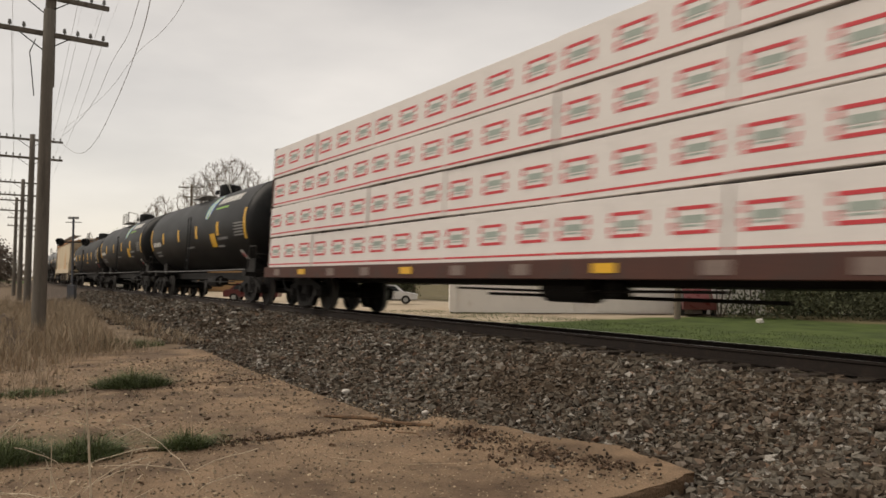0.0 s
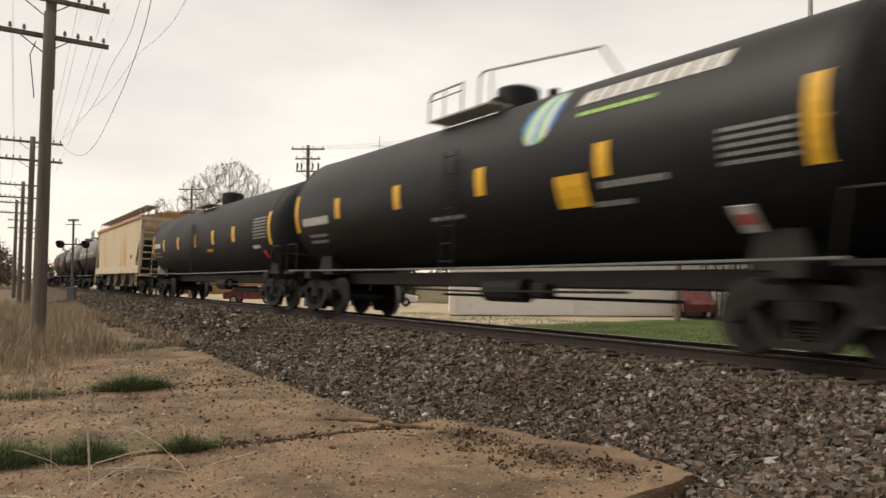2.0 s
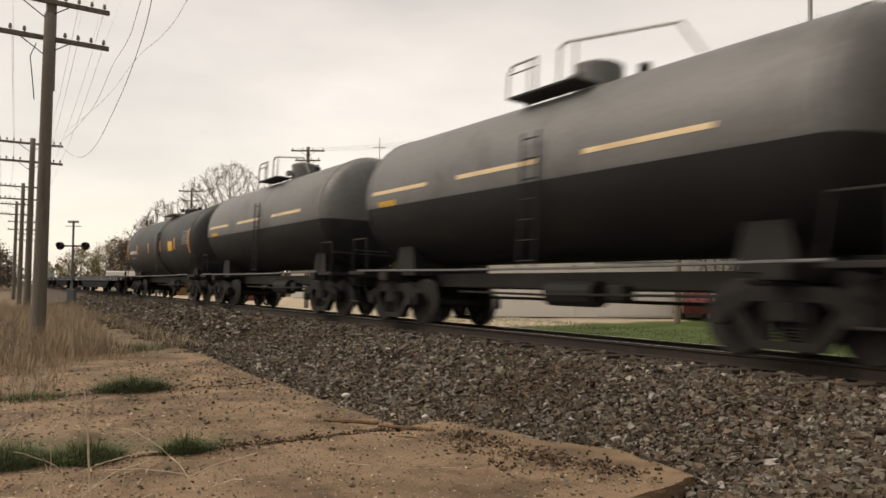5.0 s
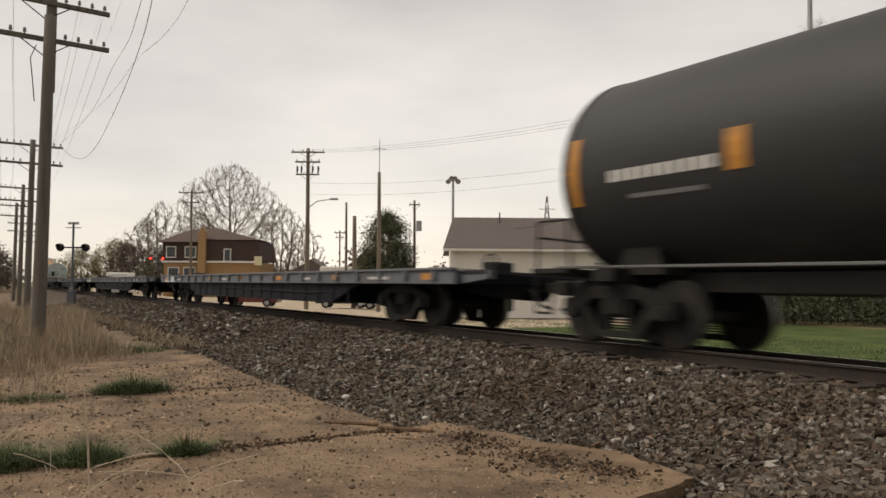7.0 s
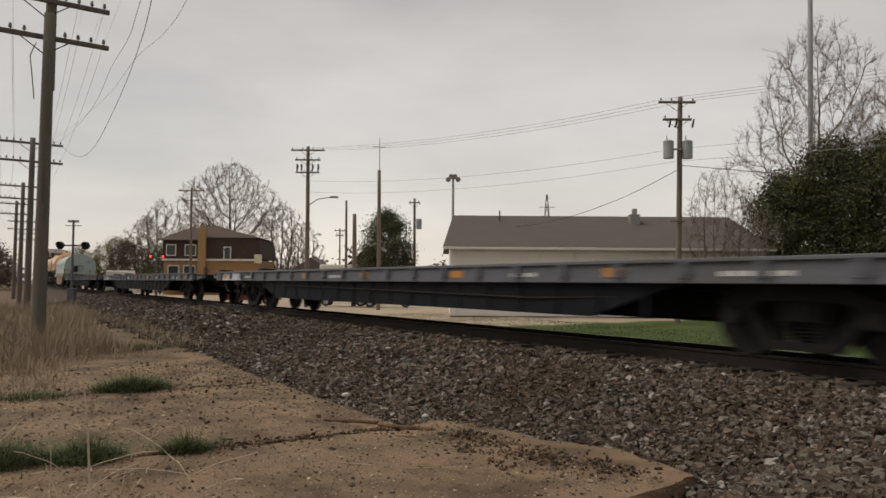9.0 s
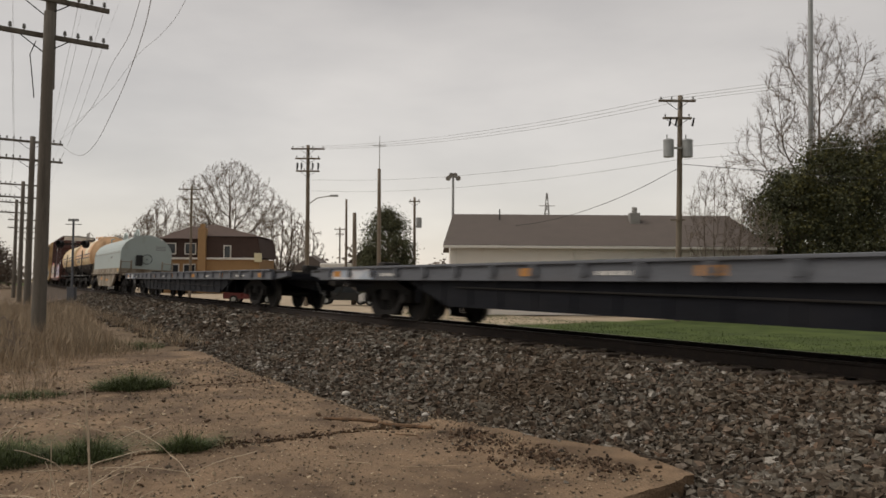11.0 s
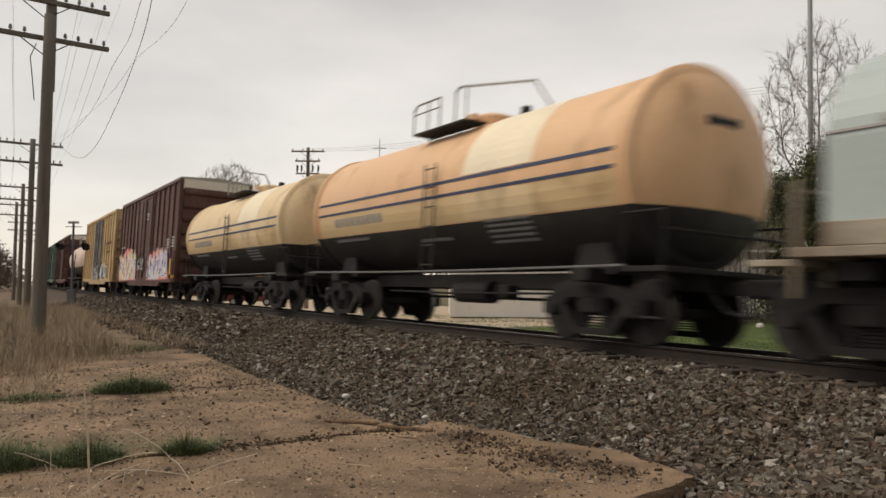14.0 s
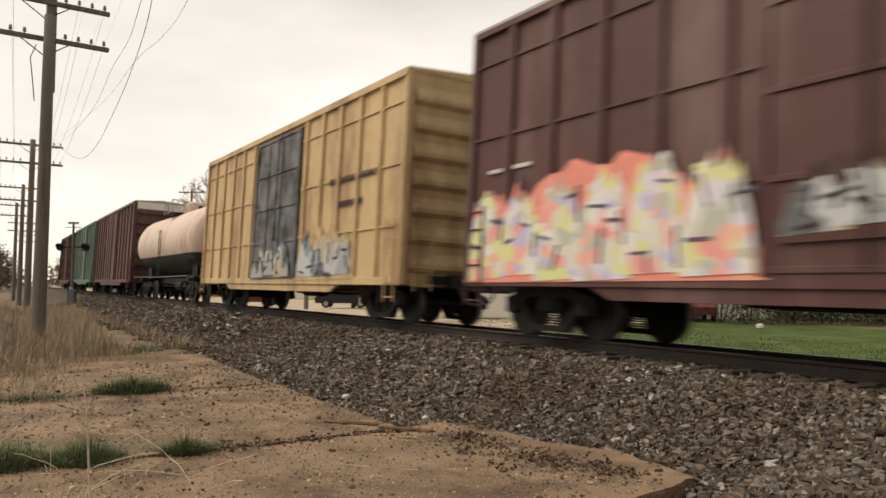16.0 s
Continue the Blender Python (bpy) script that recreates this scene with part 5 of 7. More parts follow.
def blades(name, centres, spread_r, count, high, mat, lean=0.35, width=0.008, bend_out=0.5):
    """Grass: tapering bent blades round the given centres."""
    c = np.array(centres, float)
    k = rng.integers(0, len(c), count)
    ang, rad = rng.uniform(0, 6.28, count), np.sqrt(rng.random(count))
    sx = spread_r if np.isscalar(spread_r) else spread_r[0]
    sy = spread_r if np.isscalar(spread_r) else spread_r[1]
    x, y = c[k, 0] + np.cos(ang) * rad * sx, c[k, 1] + np.sin(ang) * rad * sy
    z = c[k, 2] if c.shape[1] > 2 else np.zeros(count)
    h = high * rng.uniform(0.45, 1.15, count) * (1.15 - 0.75 * rad)
    d = rng.uniform(0, 6.28, count)
    l = h * np.abs(rng.normal(0, lean, count))
    wx, wy = -np.sin(d) * width, np.cos(d) * width
    rows = []
    for q, wd in ((0, 1.0), (0.5, 0.8), (1.0, 0.12)):
        ox, oy = np.cos(d) * l * q ** 1.7, np.sin(d) * l * q ** 1.7
        hz = h * q * (1 - 0.25 * q * np.minimum(1, l / h))
        for s in (-1, 1):
            rows.append(np.stack([x + ox + s * wx * wd, y + oy + s * wy * wd, z + hz], -1))
    v = np.stack(rows, 1)
    f = (np.arange(count) * 6)[:, None, None] + np.array([(0, 1, 3, 2), (2, 3, 5, 4)])[None]
    return mesh_of(name, v.reshape(-1, 3), f.reshape(-1, 4), mat)


lanes = [(x, 0.6 + 0.1 * (-x - 14) + dy, -0.1) for x in np.arange(-46, -18.6, 0.8) for dy in (-2.6, -1.6, -0.6, 0.4, 1.2 if x < -21 else 0)]
lanes += [(x, y, -0.1) for x in (-16.6, -15.8, -17.2) for y in (-0.6, 0.2, 0.9)] + [(-16.9, 1.5, -0.1), (-17.6, 2.2, -0.1), (-18.4, 3.0, -0.1)]
lanes += [(x, y, -0.1) for x in (-18.8, -19.5, -20.2) for y in (0.2, 0.9, 1.5, 2.0, 2.5)] * 2
dead = blades("dead_grass", lanes, (1.1, 0.9), 42000, 0.85, DEAD, 0.55, 0.005)
tagged(dead, "tall dead straw-coloured grass round the pole", "dead grass", kind="stuff")
short = [(x, 1.0 + 0.1 * (-x - 14) + dy, -0.1) for x in np.arange(-24, -12.0, 0.7) for dy in (-2.2, -1.3, 0.0)]
tagged(blades("dry_weeds", short, (0.8, 0.7), 4500, 0.45, DEAD, 0.7, 0.006), "short dry straw weeds in the dirt", "dry weeds", kind="stuff")
tagged(blades("trackside_weeds", [(x, 4.6 + 0.05 * (-x - 18), 0.0) for x in np.arange(-44, -19, 0.9)], (0.9, 0.7), 1800, 0.3, DEAD, 0.7, 0.007), "thin dry weeds along the ballast edge", "dry weeds", kind="stuff")
lawn = [(rng.uniform(-40, -6), rng.uniform(13.2, 25), -0.25) for _ in range(500)]
tagged(blades("lawn_grass", lawn, 1.4, 22000, 0.07, LAWN_BLADE, 0.5, 0.012), "short green lawn grass beyond the track", "lawn", kind="stuff")
for k, (x, y, rx, ry, hgt, n) in enumerate(((-12.25, 2.2, 0.4, 0.55, 0.27, 1000), (-12.0, 0.85, 0.4, 0.5, 0.12, 400), (-7.6, 1.85, 0.18, 0.24, 0.2, 460), (-7.7, 1.0, 0.3, 0.32, 0.23, 620),
                                             (-7.85, 0.35, 0.36, 0.4, 0.26, 700), (-19.4, 2.9, 0.7, 1.3, 0.26, 900))):
    g = blades("grass_tuft", [(x, y, -0.02)], (rx, ry), int(n * 2.6), hgt * 1.15, GREEN_BLADE, 1.6, 0.0035)
    tagged(g, "green grass tuft growing in a slab joint", "grass tuft", "grass tufts in the joints")


ROTTEN = material("rotten_brown_wood", (0.17, 0.1, 0.055), 0.95, 0, 0.5, 5, 60, 0.8, (0.05, 0.033, 0.022), 0.5, 9)


def stick(points, r, label, mat=None):
    bm = bmesh.new()
    for a, b in zip(points, points[1:]):
        rod(bm, a, b, r * (0.8 + 0.3 * math.sin(a[0] * 9)), r * (0.75 + 0.3 * math.sin(b[0] * 9)), 7)
        bmesh.ops.create_icosphere(bm, subdivisions=1, radius=r * 0.95, matrix=Matrix.Translation(b))
    bmesh.ops.scale(bm, vec=(1, 1, 0.6), verts=bm.verts)
    tagged(part("stick", bm, mat or ROTTEN), label, "stick", "sticks on the slab")


stick([(-8.45, 3.62, 0.025), (-8.2, 3.85, 0.03), (-8.0, 4.05, 0.025)], 0.036, "rotten brown stick lying on the slab edge")
stick([(-7.85, 4.0, 0.03), (-7.6, 4.15, 0.03), (-7.35, 4.38, 0.025)], 0.038, "rotten brown stick lying on the slab edge")
stick([(-7.25, 3.9, 0.012), (-7.05, 4.05, 0.02), (-6.9, 4.0, 0.012)], 0.014, "short dark twig on the concrete")
stick([(-5.95, 3.3, 0.008), (-5.75, 3.75, 0.008)], 0.008, "pale thin straw lying on the concrete", DEAD)
stick([(-6.5, 2.85, 0.008), (-6.2, 3.1, 0.008)], 0.008, "pale thin straw lying on the concrete", DEAD)
LITTER = material("dark_damp_bark_litter", (0.09, 0.057, 0.036), 0.95, 0, 0.4, 9, 60, 0.4, island=0.7)


def litter(x, y, sx, sy, n):
    """A smear of bark chips, crumbs and rotten leaves on the slab."""
    n = int(n * 0.65)
    px, py = x + rng.normal(0, sx, n), y + rng.normal(0, sy, n)
    size = np.minimum(0.015 * rng.lognormal(0, 0.5, n), 0.04)
    ob = stone_mesh("leaf_litter", [(px, py, 0.004 + 0.25 * size, size)], LITTER)
    tagged(ob, "dark bark scraps and leaf litter on concrete", "leaf litter", kind="stuff")


for x, y, sx, sy, n in ((-6.75, 4.55, 0.24, 0.13, 420), (-5.75, 4.6, 0.3, 0.14, 480), (-7.62, 2.55, 0.1, 0.36, 260), (-5.1, 4.85, 0.2, 0.12, 240), (-6.3, 4.15, 0.14, 0.07, 90),
                        (-5.6, 4.1, 0.12, 0.06, 80), (-7.7, 2.1, 0.14, 0.2, 160), (-7.6, 3.3, 0.07, 0.4, 120), (-12.1, 3.6, 0.3, 0.5, 200), (-9.0, 2.9, 1.4, 0.9, 90),
                        (-14.2, 3.2, 1.6, 0.7, 160), (-12.3, 1.5, 0.3, 0.8, 160), (-8.2, 0.6, 0.5, 0.5, 160)):
    litter(x, y, sx, sy, n)
for k, (x, y, h, lean) in enumerate(((-3.27, 0.41, 1.19, 0.0), (-3.3, 0.44, 0.88, 0.12), (-3.25, 0.4, 0.9, -0.12), (-3.58, 0.28, 0.95, 0.05), (-3.4, 0.36, 0.84, 0.25), (-3.9, 0.5, 0.62, 0.5), (-3.9, 0.52, 0.5, -0.45), (-4.4, 0.35, 0.6, 0.5), (-4.6, 0.3, 0.55, -0.4), (-4.2, 0.7, 0.42, 0.55), (-5.0, 0.1, 0.6, 0.35), (-5.2, 0.35, 0.5, -0.5), (-5.6, 0.5, 0.45, 0.5))):
    bm = bmesh.new()
    pts = [Vector((x + lean * u * u, y + 0.04 * math.sin(u * 3) + lean * 0.9 * u * u, h * u)) for u in (0, 0.3, 0.6, 0.85, 1.0)]
    for i, (a, b) in enumerate(zip(pts, pts[1:])):
        rod(bm, a, b, (0.0085 if k == 0 else 0.005) * (1 - i * 0.2), (0.0085 if k == 0 else 0.005) * (0.9 - i * 0.2), 5)
    tagged(part("dry_stalk", bm, material("bleached_straw", (0.52, 0.43, 0.32), 0.8) if k == 0 else bpy.data.materials["bleached_straw"]), "bleached dry weed stalk standing by the slab joint", "weed stalk", "dry stalks")
rnd = random.Random(77)
for k in range(30):
    x, y, h, a = rnd.uniform(-8.3, -5.9), rnd.uniform(-0.1, 1.7), rnd.uniform(0.02, 0.34), rnd.uniform(0, 6.28)
    reach = rnd.uniform(0.25, 0.9)
    bm = bmesh.new()
    pts = [Vector((x + math.cos(a) * reach * u, y + math.sin(a) * reach * u, 0.01 + h * u ** 0.8 * (1.15 - 0.3 * u) + 0.01 * (1 + math.sin(9 * u + k)) * u)) for u in (0, 0.2, 0.4, 0.6, 0.8, 1.0)]
    for p, q in zip(pts, pts[1:]):
        rod(bm, p, q, 0.004, 0.0032, 5)
    tagged(part("dry_straw", bm, bpy.data.materials["bleached_straw"]), "bent bleached straw fallen over the slab joint", "weed stalk", "dry stalks")
for x, y, s, m in ((-10.12, 4.65, 0.14, 0), (-8.1, 4.75, 0.11, 0), (-16.6, 1.2, 0.14, 0), (-20.99, 28.53, 0.4, 1)):
    bm = bmesh.new()
    bmesh.ops.create_icosphere(bm, subdivisions=2, radius=s / 2)
    for v in bm.verts:
        v.co *= 0.8 + 0.5 * noise.noise(v.co * 9 + Vector((x, y, 0)))
        v.co.z *= 0.65
    ob = part("pale_stone", bm, bpy.data.materials.get("pale_limestone") or material("pale_limestone", (0.5, 0.47, 0.43), 0.85, 0, 0.15, 6, 40, 0.2))
    ob.matrix_basis = pose(x, y, float(lie(np.array(x), np.array(y))) + 0.06 + 0.3 * s)
    tagged(ob, "pale whitish stone lying on the ground", "stone", "pale stones")
bm = bmesh.new()
rings = [[bm.verts.new((-16.55 + d, 0.36 + q * math.cos(k * math.pi / 10), 0.17 + q * math.sin(k * math.pi / 10))) for k in range(20)] for d, q in ((0, 0.2), (0.02, 0.21), (-1.4, 0.21), (-1.4, 0.18), (0, 0.18))]
for a, b in zip(rings, rings[1:] + rings[:1]):
    for k in range(20):
        bm.faces.new((a[k], a[(k + 1) % 20], b[(k + 1) % 20], b[k]))
bmesh.ops.recalc_face_normals(bm, faces=bm.faces)
tagged(part("drain_pipe", bm, DARK_PAINT), "short black drain pipe lying in dry weeds", "pipe")


# ---- town beyond the line; its streets run square to each other: u along the hall's front, v away ----
def town(u, v, z=0.0):
    return Vector((-0.8513 * v + 0.5246 * u, 0.5246 * v + 0.8513 * u, z))


TURN = 58.36
FLOOR = -0.25


def townpose(u, v, z=FLOOR, rz=0.0):
    p = town(u, v)
    return pose(p.x, p.y, z, 0, 0, TURN + rz)


def wire(name, pts, r, mat, label, group=""):
    """A hanging cable through the given points."""
    cu = bpy.data.curves.new(name, "CURVE")
    cu.dimensions, cu.bevel_depth, cu.bevel_resolution, cu.resolution_u = "3D", r, 1, 8
    sp = cu.splines.new("BEZIER")
    sp.bezier_points.add(len(pts) - 1)
    for p, q in zip(sp.bezier_points, pts):
        p.co = q
        p.handle_left_type = p.handle_right_type = "AUTO"
    cu.materials.append(mat)
    dg = bpy.context.evaluated_depsgraph_get()
    tmp = bpy.data.objects.new("tmp", cu)
    scene.collection.objects.link(tmp)
    dg.update()
    me = bpy.data.meshes.new_from_object(tmp.evaluated_get(dg))
    bpy.data.objects.remove(tmp)
    me.name = name
    ob = new(name, me)
    return tagged(ob, label, "cable", group)


def sag(a, b, drop, n=5):
    a, b = Vector(a), Vector(b)
    return [a.lerp(b, k / n) - Vector((0, 0, drop * 4 * (k / n) * (1 - k / n))) for k in range(n + 1)]


def crossarm(parent, z, half, mat, pins, tilt=0.0, axis="y"):
    bm = bmesh.new()
    if axis == "y":
        box(bm, -0.2, -0.1, -half, half, z - 0.055, z + 0.055, 0.01)
    else:
        box(bm, -half, half, -0.22, -0.12, z - 0.055, z + 0.055, 0.01)
    arm = part("crossarm", bm, mat, parent)
    for k in range(pins):
        o = -half + 0.12 + k * (2 * half - 0.24) / (pins - 1)
        if abs(o) < 0.16:
            continue
        bm = bmesh.new()
        p = (-0.15, o) if axis == "y" else (o, -0.17)
        rod(bm, (*p, z + 0.05), (*p, z + 0.13), 0.015, 0.015, 6)
        rod(bm, (*p, z + 0.1), (*p, z + 0.2), 0.045, 0.03, 8)
        part("insulator", bm, INSULATOR, arm)
    bm = bmesh.new()
    for s in (-1, 1):
        if axis == "y":
            rod(bm, (-0.16, s * 0.55, z - 0.04), (-0.14, 0, z - 0.42), 0.014, 0.014, 5)
        else:
            rod(bm, (s * 0.55, -0.17, z - 0.04), (0, -0.15, z - 0.42), 0.014, 0.014, 5)
    part("brace", bm, STEEL_DARK, arm)


def wood_shaft(parent, high, r, mat, lean=(0, 0)):
    bm = bmesh.new()
    prev = None
    for k in range(7):
        u = k / 6
        c = Vector((lean[0] * u + 0.02 * math.sin(u * 4), lean[1] * u, high * u))
        q = r * (1 - 0.28 * u)
        ring = [bm.verts.new(c + Vector((q * math.cos(i * math.pi / 6), q * math.sin(i * math.pi / 6), 0))) for i in range(12)]
        if prev:
            for i in range(12):
                f = bm.faces.new((prev[i], prev[(i + 1) % 12], ring[(i + 1) % 12], ring[i]))
                f.smooth = True
        prev = ring
    bm.faces.new(prev)
    return part("shaft", bm, mat, parent)


LINE = ((-20.8, 1.6), (-43.4, 2.82), (-64.0, 3.66), (-79.3, 4.08), (-103.2, 6.0), (-129.6, 8.2))
LOW, HIGH = 7.94, 8.85
for k, (x, y) in enumerate(LINE):
    pole = thing("telegraph_pole", "weathered wooden telegraph pole with two crossarms and insulators", "utility pole", "telegraph poles along the line",
                 pose(x, y, -0.5, 0, 0, 4 if k else 6))
    wood_shaft(pole, 9.1 if k else 8.5, 0.17, WOOD_POLE, (0.0, 0.07))
    crossarm(pole, LOW, 1.46, WOOD_POLE, 10)
    crossarm(pole, HIGH, 1.46, WOOD_POLE, 10)
    if k == 0:
        bm = bmesh.new()
        rod(bm, (-0.26, 0.14, 6.7), (-0.26, 0.15, 9.15), 0.13, 0.12, 10)
        part("splice_stub", bm, WOOD_POLE, pole)
        bm = bmesh.new()
        pipe(bm, [(-0.24, -0.17, 7.8), (-0.2, -0.3, 7.45), (-0.14, -0.27, 7.1), (-0.12, -0.2, 6.4)], 0.012)
        part("down_lead", bm, CABLE, pole)
for (x0, y0), (x1, y1) in zip(LINE, LINE[1:]):
    for z in (LOW - 0.4, HIGH - 0.4):
        for o in (-1.32, -0.72, 0.72, 1.32):
            wire("telegraph_wire", sag((x0 - 0.12, y0 + o, z), (x1 - 0.12, y1 + o, z), 0.24), 0.004, CABLE_FAR, "thin sagging line wire between telegraph poles", "telegraph wires")
for z in (LOW - 0.4, HIGH - 0.4):
    for o in (-1.2, 0.66, 1.02, 1.32):
        wire("telegraph_wire", sag((-20.9, 1.6 + o, z), (14, -0.5 + o * 1.2, z + 0.4), 0.15), 0.0014, CABLE_FAR, "thin sagging line wire between telegraph poles", "telegraph wires")
wire("drooping_cable", [(1.0, 0.2, 4.6), (-4.0, 0.85, 4.3), (-8.93, 1.71, 4.69), (-11.67, 2.04, 4.78), (-15.05, 2.27, 4.64), (-18.49, 2.4, 4.48), (-21.39, 2.46, 4.68), (-26.0, 2.48, 5.6), (-43.3, 3.0, 8.3)],
     0.005, CABLE_FAR, "slack black cable drooping between poles", "drooping cables")
wire("drooping_cable", [(1.0, 1.2, 5.3), (-9.24, 2.16, 4.87), (-11.46, 2.37, 5.11), (-13.76, 2.45, 5.37), (-17.2, 2.58, 5.53), (-21.77, 2.8, 6.0), (-43.3, 3.5, 8.3)], 0.0028, CABLE_FAR,
     "slack grey cable drooping between poles", "drooping cables")
wire("drooping_cable", [(1.0, 0.6, 4.8), (-9.55, 1.66, 4.67), (-11.73, 1.93, 5.0), (-13.99, 2.08, 5.2), (-17.33, 2.3, 5.3), (-22.0, 2.5, 5.6), (-43.3, 3.7, 8.3)], 0.0035, CABLE_FAR,
     "slack grey cable drooping between poles", "drooping cables")


def street_pole(u, v, high, r, label, arms=(), lean=(0, 0), group="street utility poles", name="utility_pole"):
    pole = thing(name, label, "utility pole", group, townpose(u, v))
    wood_shaft(pole, high - FLOOR, r, WOOD_POLE_FAR, lean)
    for z, half, pins, dx in arms:
        crossarm(pole, z - FLOOR, half, WOOD_POLE_FAR, pins, 0, "x")
    return pole


p = street_pole(-9.74, 56, 11.3, 0.17, "wooden utility pole with crossarms, cutouts and a street lamp", ((11.0, 1.2, 4, 0), (10.3, 0.9, 4, 0), (9.4, 0.85, 4, 0)))
bm = bmesh.new()
pipe(bm, [(0.1, 0, 7.3), (0.7, 0, 7.75), (1.7, 0, 7.9)], 0.035)
part("lamp_arm", bm, GALV, p)
bm = bmesh.new()
box(bm, 1.6, 2.2, -0.14, 0.14, 7.84, 7.98, 0.04)
part("lamp_head", bm, ALU, p)
for o in (-0.75, -0.45, 0.35, 0.75):
    bm = bmesh.new()
    rod(bm, (o, -0.2, 9.75), (o, -0.2, 10.25), 0.05, 0.05, 8)
    rod(bm, (o + 0.08, -0.2, 9.9), (o + 0.08, -0.2, 10.2), 0.02, 0.02, 6)
    part("fuse_cutout", bm, DARK_PAINT, p)
p = street_pole(-4.28, 52, 9.05, 0.15, "wooden pole with a thin antenna on top", name="antenna_pole")
bm = bmesh.new()
rod(bm, (0, 0, 9.2), (0, 0, 11.5), 0.03, 0.02, 8)
rod(bm, (-0.45, 0, 10.85), (0.45, 0, 10.85), 0.02, 0.02, 6)
rod(bm, (0, -0.4, 10.9), (0, 0.4, 10.9), 0.02, 0.02, 6)
part("antenna", bm, GALV, p)
street_pole(-9.3, 75, 9.4, 0.14, "bare wooden utility pole beside the street")
street_pole(-6.8, 60, 6.8, 0.2, "short thick wooden pole beside the street")
p = street_pole(-2.57, 70, 9.1, 0.14, "wooden utility pole with one transformer", ((8.7, 0.5, 3, 0),))
bm = bmesh.new()
rod(bm, (0.4, -0.1, 6.6), (0.4, -0.1, 7.5), 0.25, 0.25, 12)
part("transformer", bm, ALU, p)
street_pole(-25.8, 80, 11.1, 0.15, "wooden utility pole with a crossarm in front of trees", ((10.8, 1.3, 4, 0), (9.8, 0.9, 3, 0)))
street_pole(-13.2, 100, 8.4, 0.12, "small distant wooden utility pole", ((8.1, 0.7, 3, 0), (7.5, 0.5, 3, 0)))

p = street_pole(11.35, 38, 10.75, 0.16, "wooden pole with two crossarms and two grey transformers", ((10.45, 0.9, 4, 0), (9.6, 0.7, 3, 0)), (0.22, 0))
for o in (-0.42, 0.5):
    bm = bmesh.new()
    rod(bm, (o, -0.15, 7.95), (o, -0.15, 8.75), 0.25, 0.25, 14)
    rod(bm, (o, -0.15, 8.75), (o, -0.15, 8.82), 0.27, 0.2, 14)
    rod(bm, (o - 0.08, -0.15, 8.8), (o - 0.08, -0.15, 9.05), 0.035, 0.025, 6)
    part("transformer", bm, ALU, p)
    bm = bmesh.new()
    box(bm, min(o, 0.1), max(o, 0.1), -0.2, -0.1, 8.35, 8.43)
    part("bracket", bm, GALV, p)
for o in (-0.5, -0.2, 0.62):
    bm = bmesh.new()
    rod(bm, (o + 0.1, -0.22, 9.45), (o + 0.16, -0.3, 9.85), 0.05, 0.04, 8)
    part("fuse_cutout", bm, DARK_PAINT, p)
bm = bmesh.new()
box(bm, -0.35, 0.35, -0.2, -0.12, 4.85, 4.92)
part("low_arm", bm, WOOD_POLE_FAR, p)

p = thing("floodlight_pole", "grey pole with a cluster of floodlights", "floodlight pole", "", townpose(0.74, 60))
bm = bmesh.new()
rod(bm, (0, 0, 0), (0, 0, 9.9), 0.14, 0.09, 10)
part("shaft", bm, ALU, p)
for x, z in ((-0.38, 9.75), (-0.14, 9.98), (0.14, 9.98), (0.38, 9.75)):
    bm = bmesh.new()
    rod(bm, (x, 0.1, z + 0.05), (x, -0.2, z - 0.02), 0.1, 0.2, 12)
    part("floodlight", bm, GALV, p)
p = thing("tall_mast", "tall thin grey steel mast behind the trees", "mast", "", townpose(21.6, 46))
bm = bmesh.new()
rod(bm, (0, 0, 0), (0.25, 0, 27), 0.16, 0.13, 12)
part("shaft", bm, ALU, p)
p = thing("lattice_tower", "distant steel lattice transmission tower", "transmission tower", "", townpose(39.8, 300))
bm = bmesh.new()
for a in range(4):
    x, y = (1 if a in (0, 3) else -1), (1 if a < 2 else -1)
    rod(bm, (x * 3.0, y * 3.0, 0), (x * 0.2, y * 0.2, 36), 0.16, 0.12, 5)
for z in range(4, 36, 4):
    q, q2 = 3.0 - 2.8 * z / 36, 3.0 - 2.8 * (z + 4) / 36
    for s in (-1, 1):
        rod(bm, (-q, s * q, z), (q2, s * q2, z + 4), 0.08, 0.08, 4)
        rod(bm, (q, s * q, z), (-q2, s * q2, z + 4), 0.08, 0.08, 4)
        rod(bm, (-q, s * q, z), (q, s * q, z), 0.08, 0.08, 4)
for z in (27, 31):
    rod(bm, (-3, 0, z), (3, 0, z), 0.14, 0.14, 5)
part("lattice", bm, GALV, p)

# street wires
A, B, C = town(-9.7, 56), town(11.4, 38), town(40, 14)
for z0, z1, o in ((11.1, 10.6, -0.9), (11.1, 10.6, 0.0), (11.1, 10.6, 0.9), (8.8, 8.2, 0.0), (8.0, 7.6, 0.1)):
    wire("street_wire", sag((A.x, A.y + o, z0), (B.x, B.y + o * 0.7, z1), 0.55), 0.008, CABLE_FAR, "thin street power wire strung between poles", "street wires")
    wire("street_wire", sag((B.x, B.y + o * 0.7, z1), (C.x, C.y + o, z1 + 0.8), 0.5), 0.008, CABLE_FAR, "thin street power wire strung between poles", "street wires")
D = town(4.0, 46.5)
wire("service_drop", sag((B.x, B.y, 7.15), (D.x, D.y, 4.9), 0.55), 0.014, CABLE, "black service cable sagging to the hall roof", "service drops")
E2 = town(30, 40)
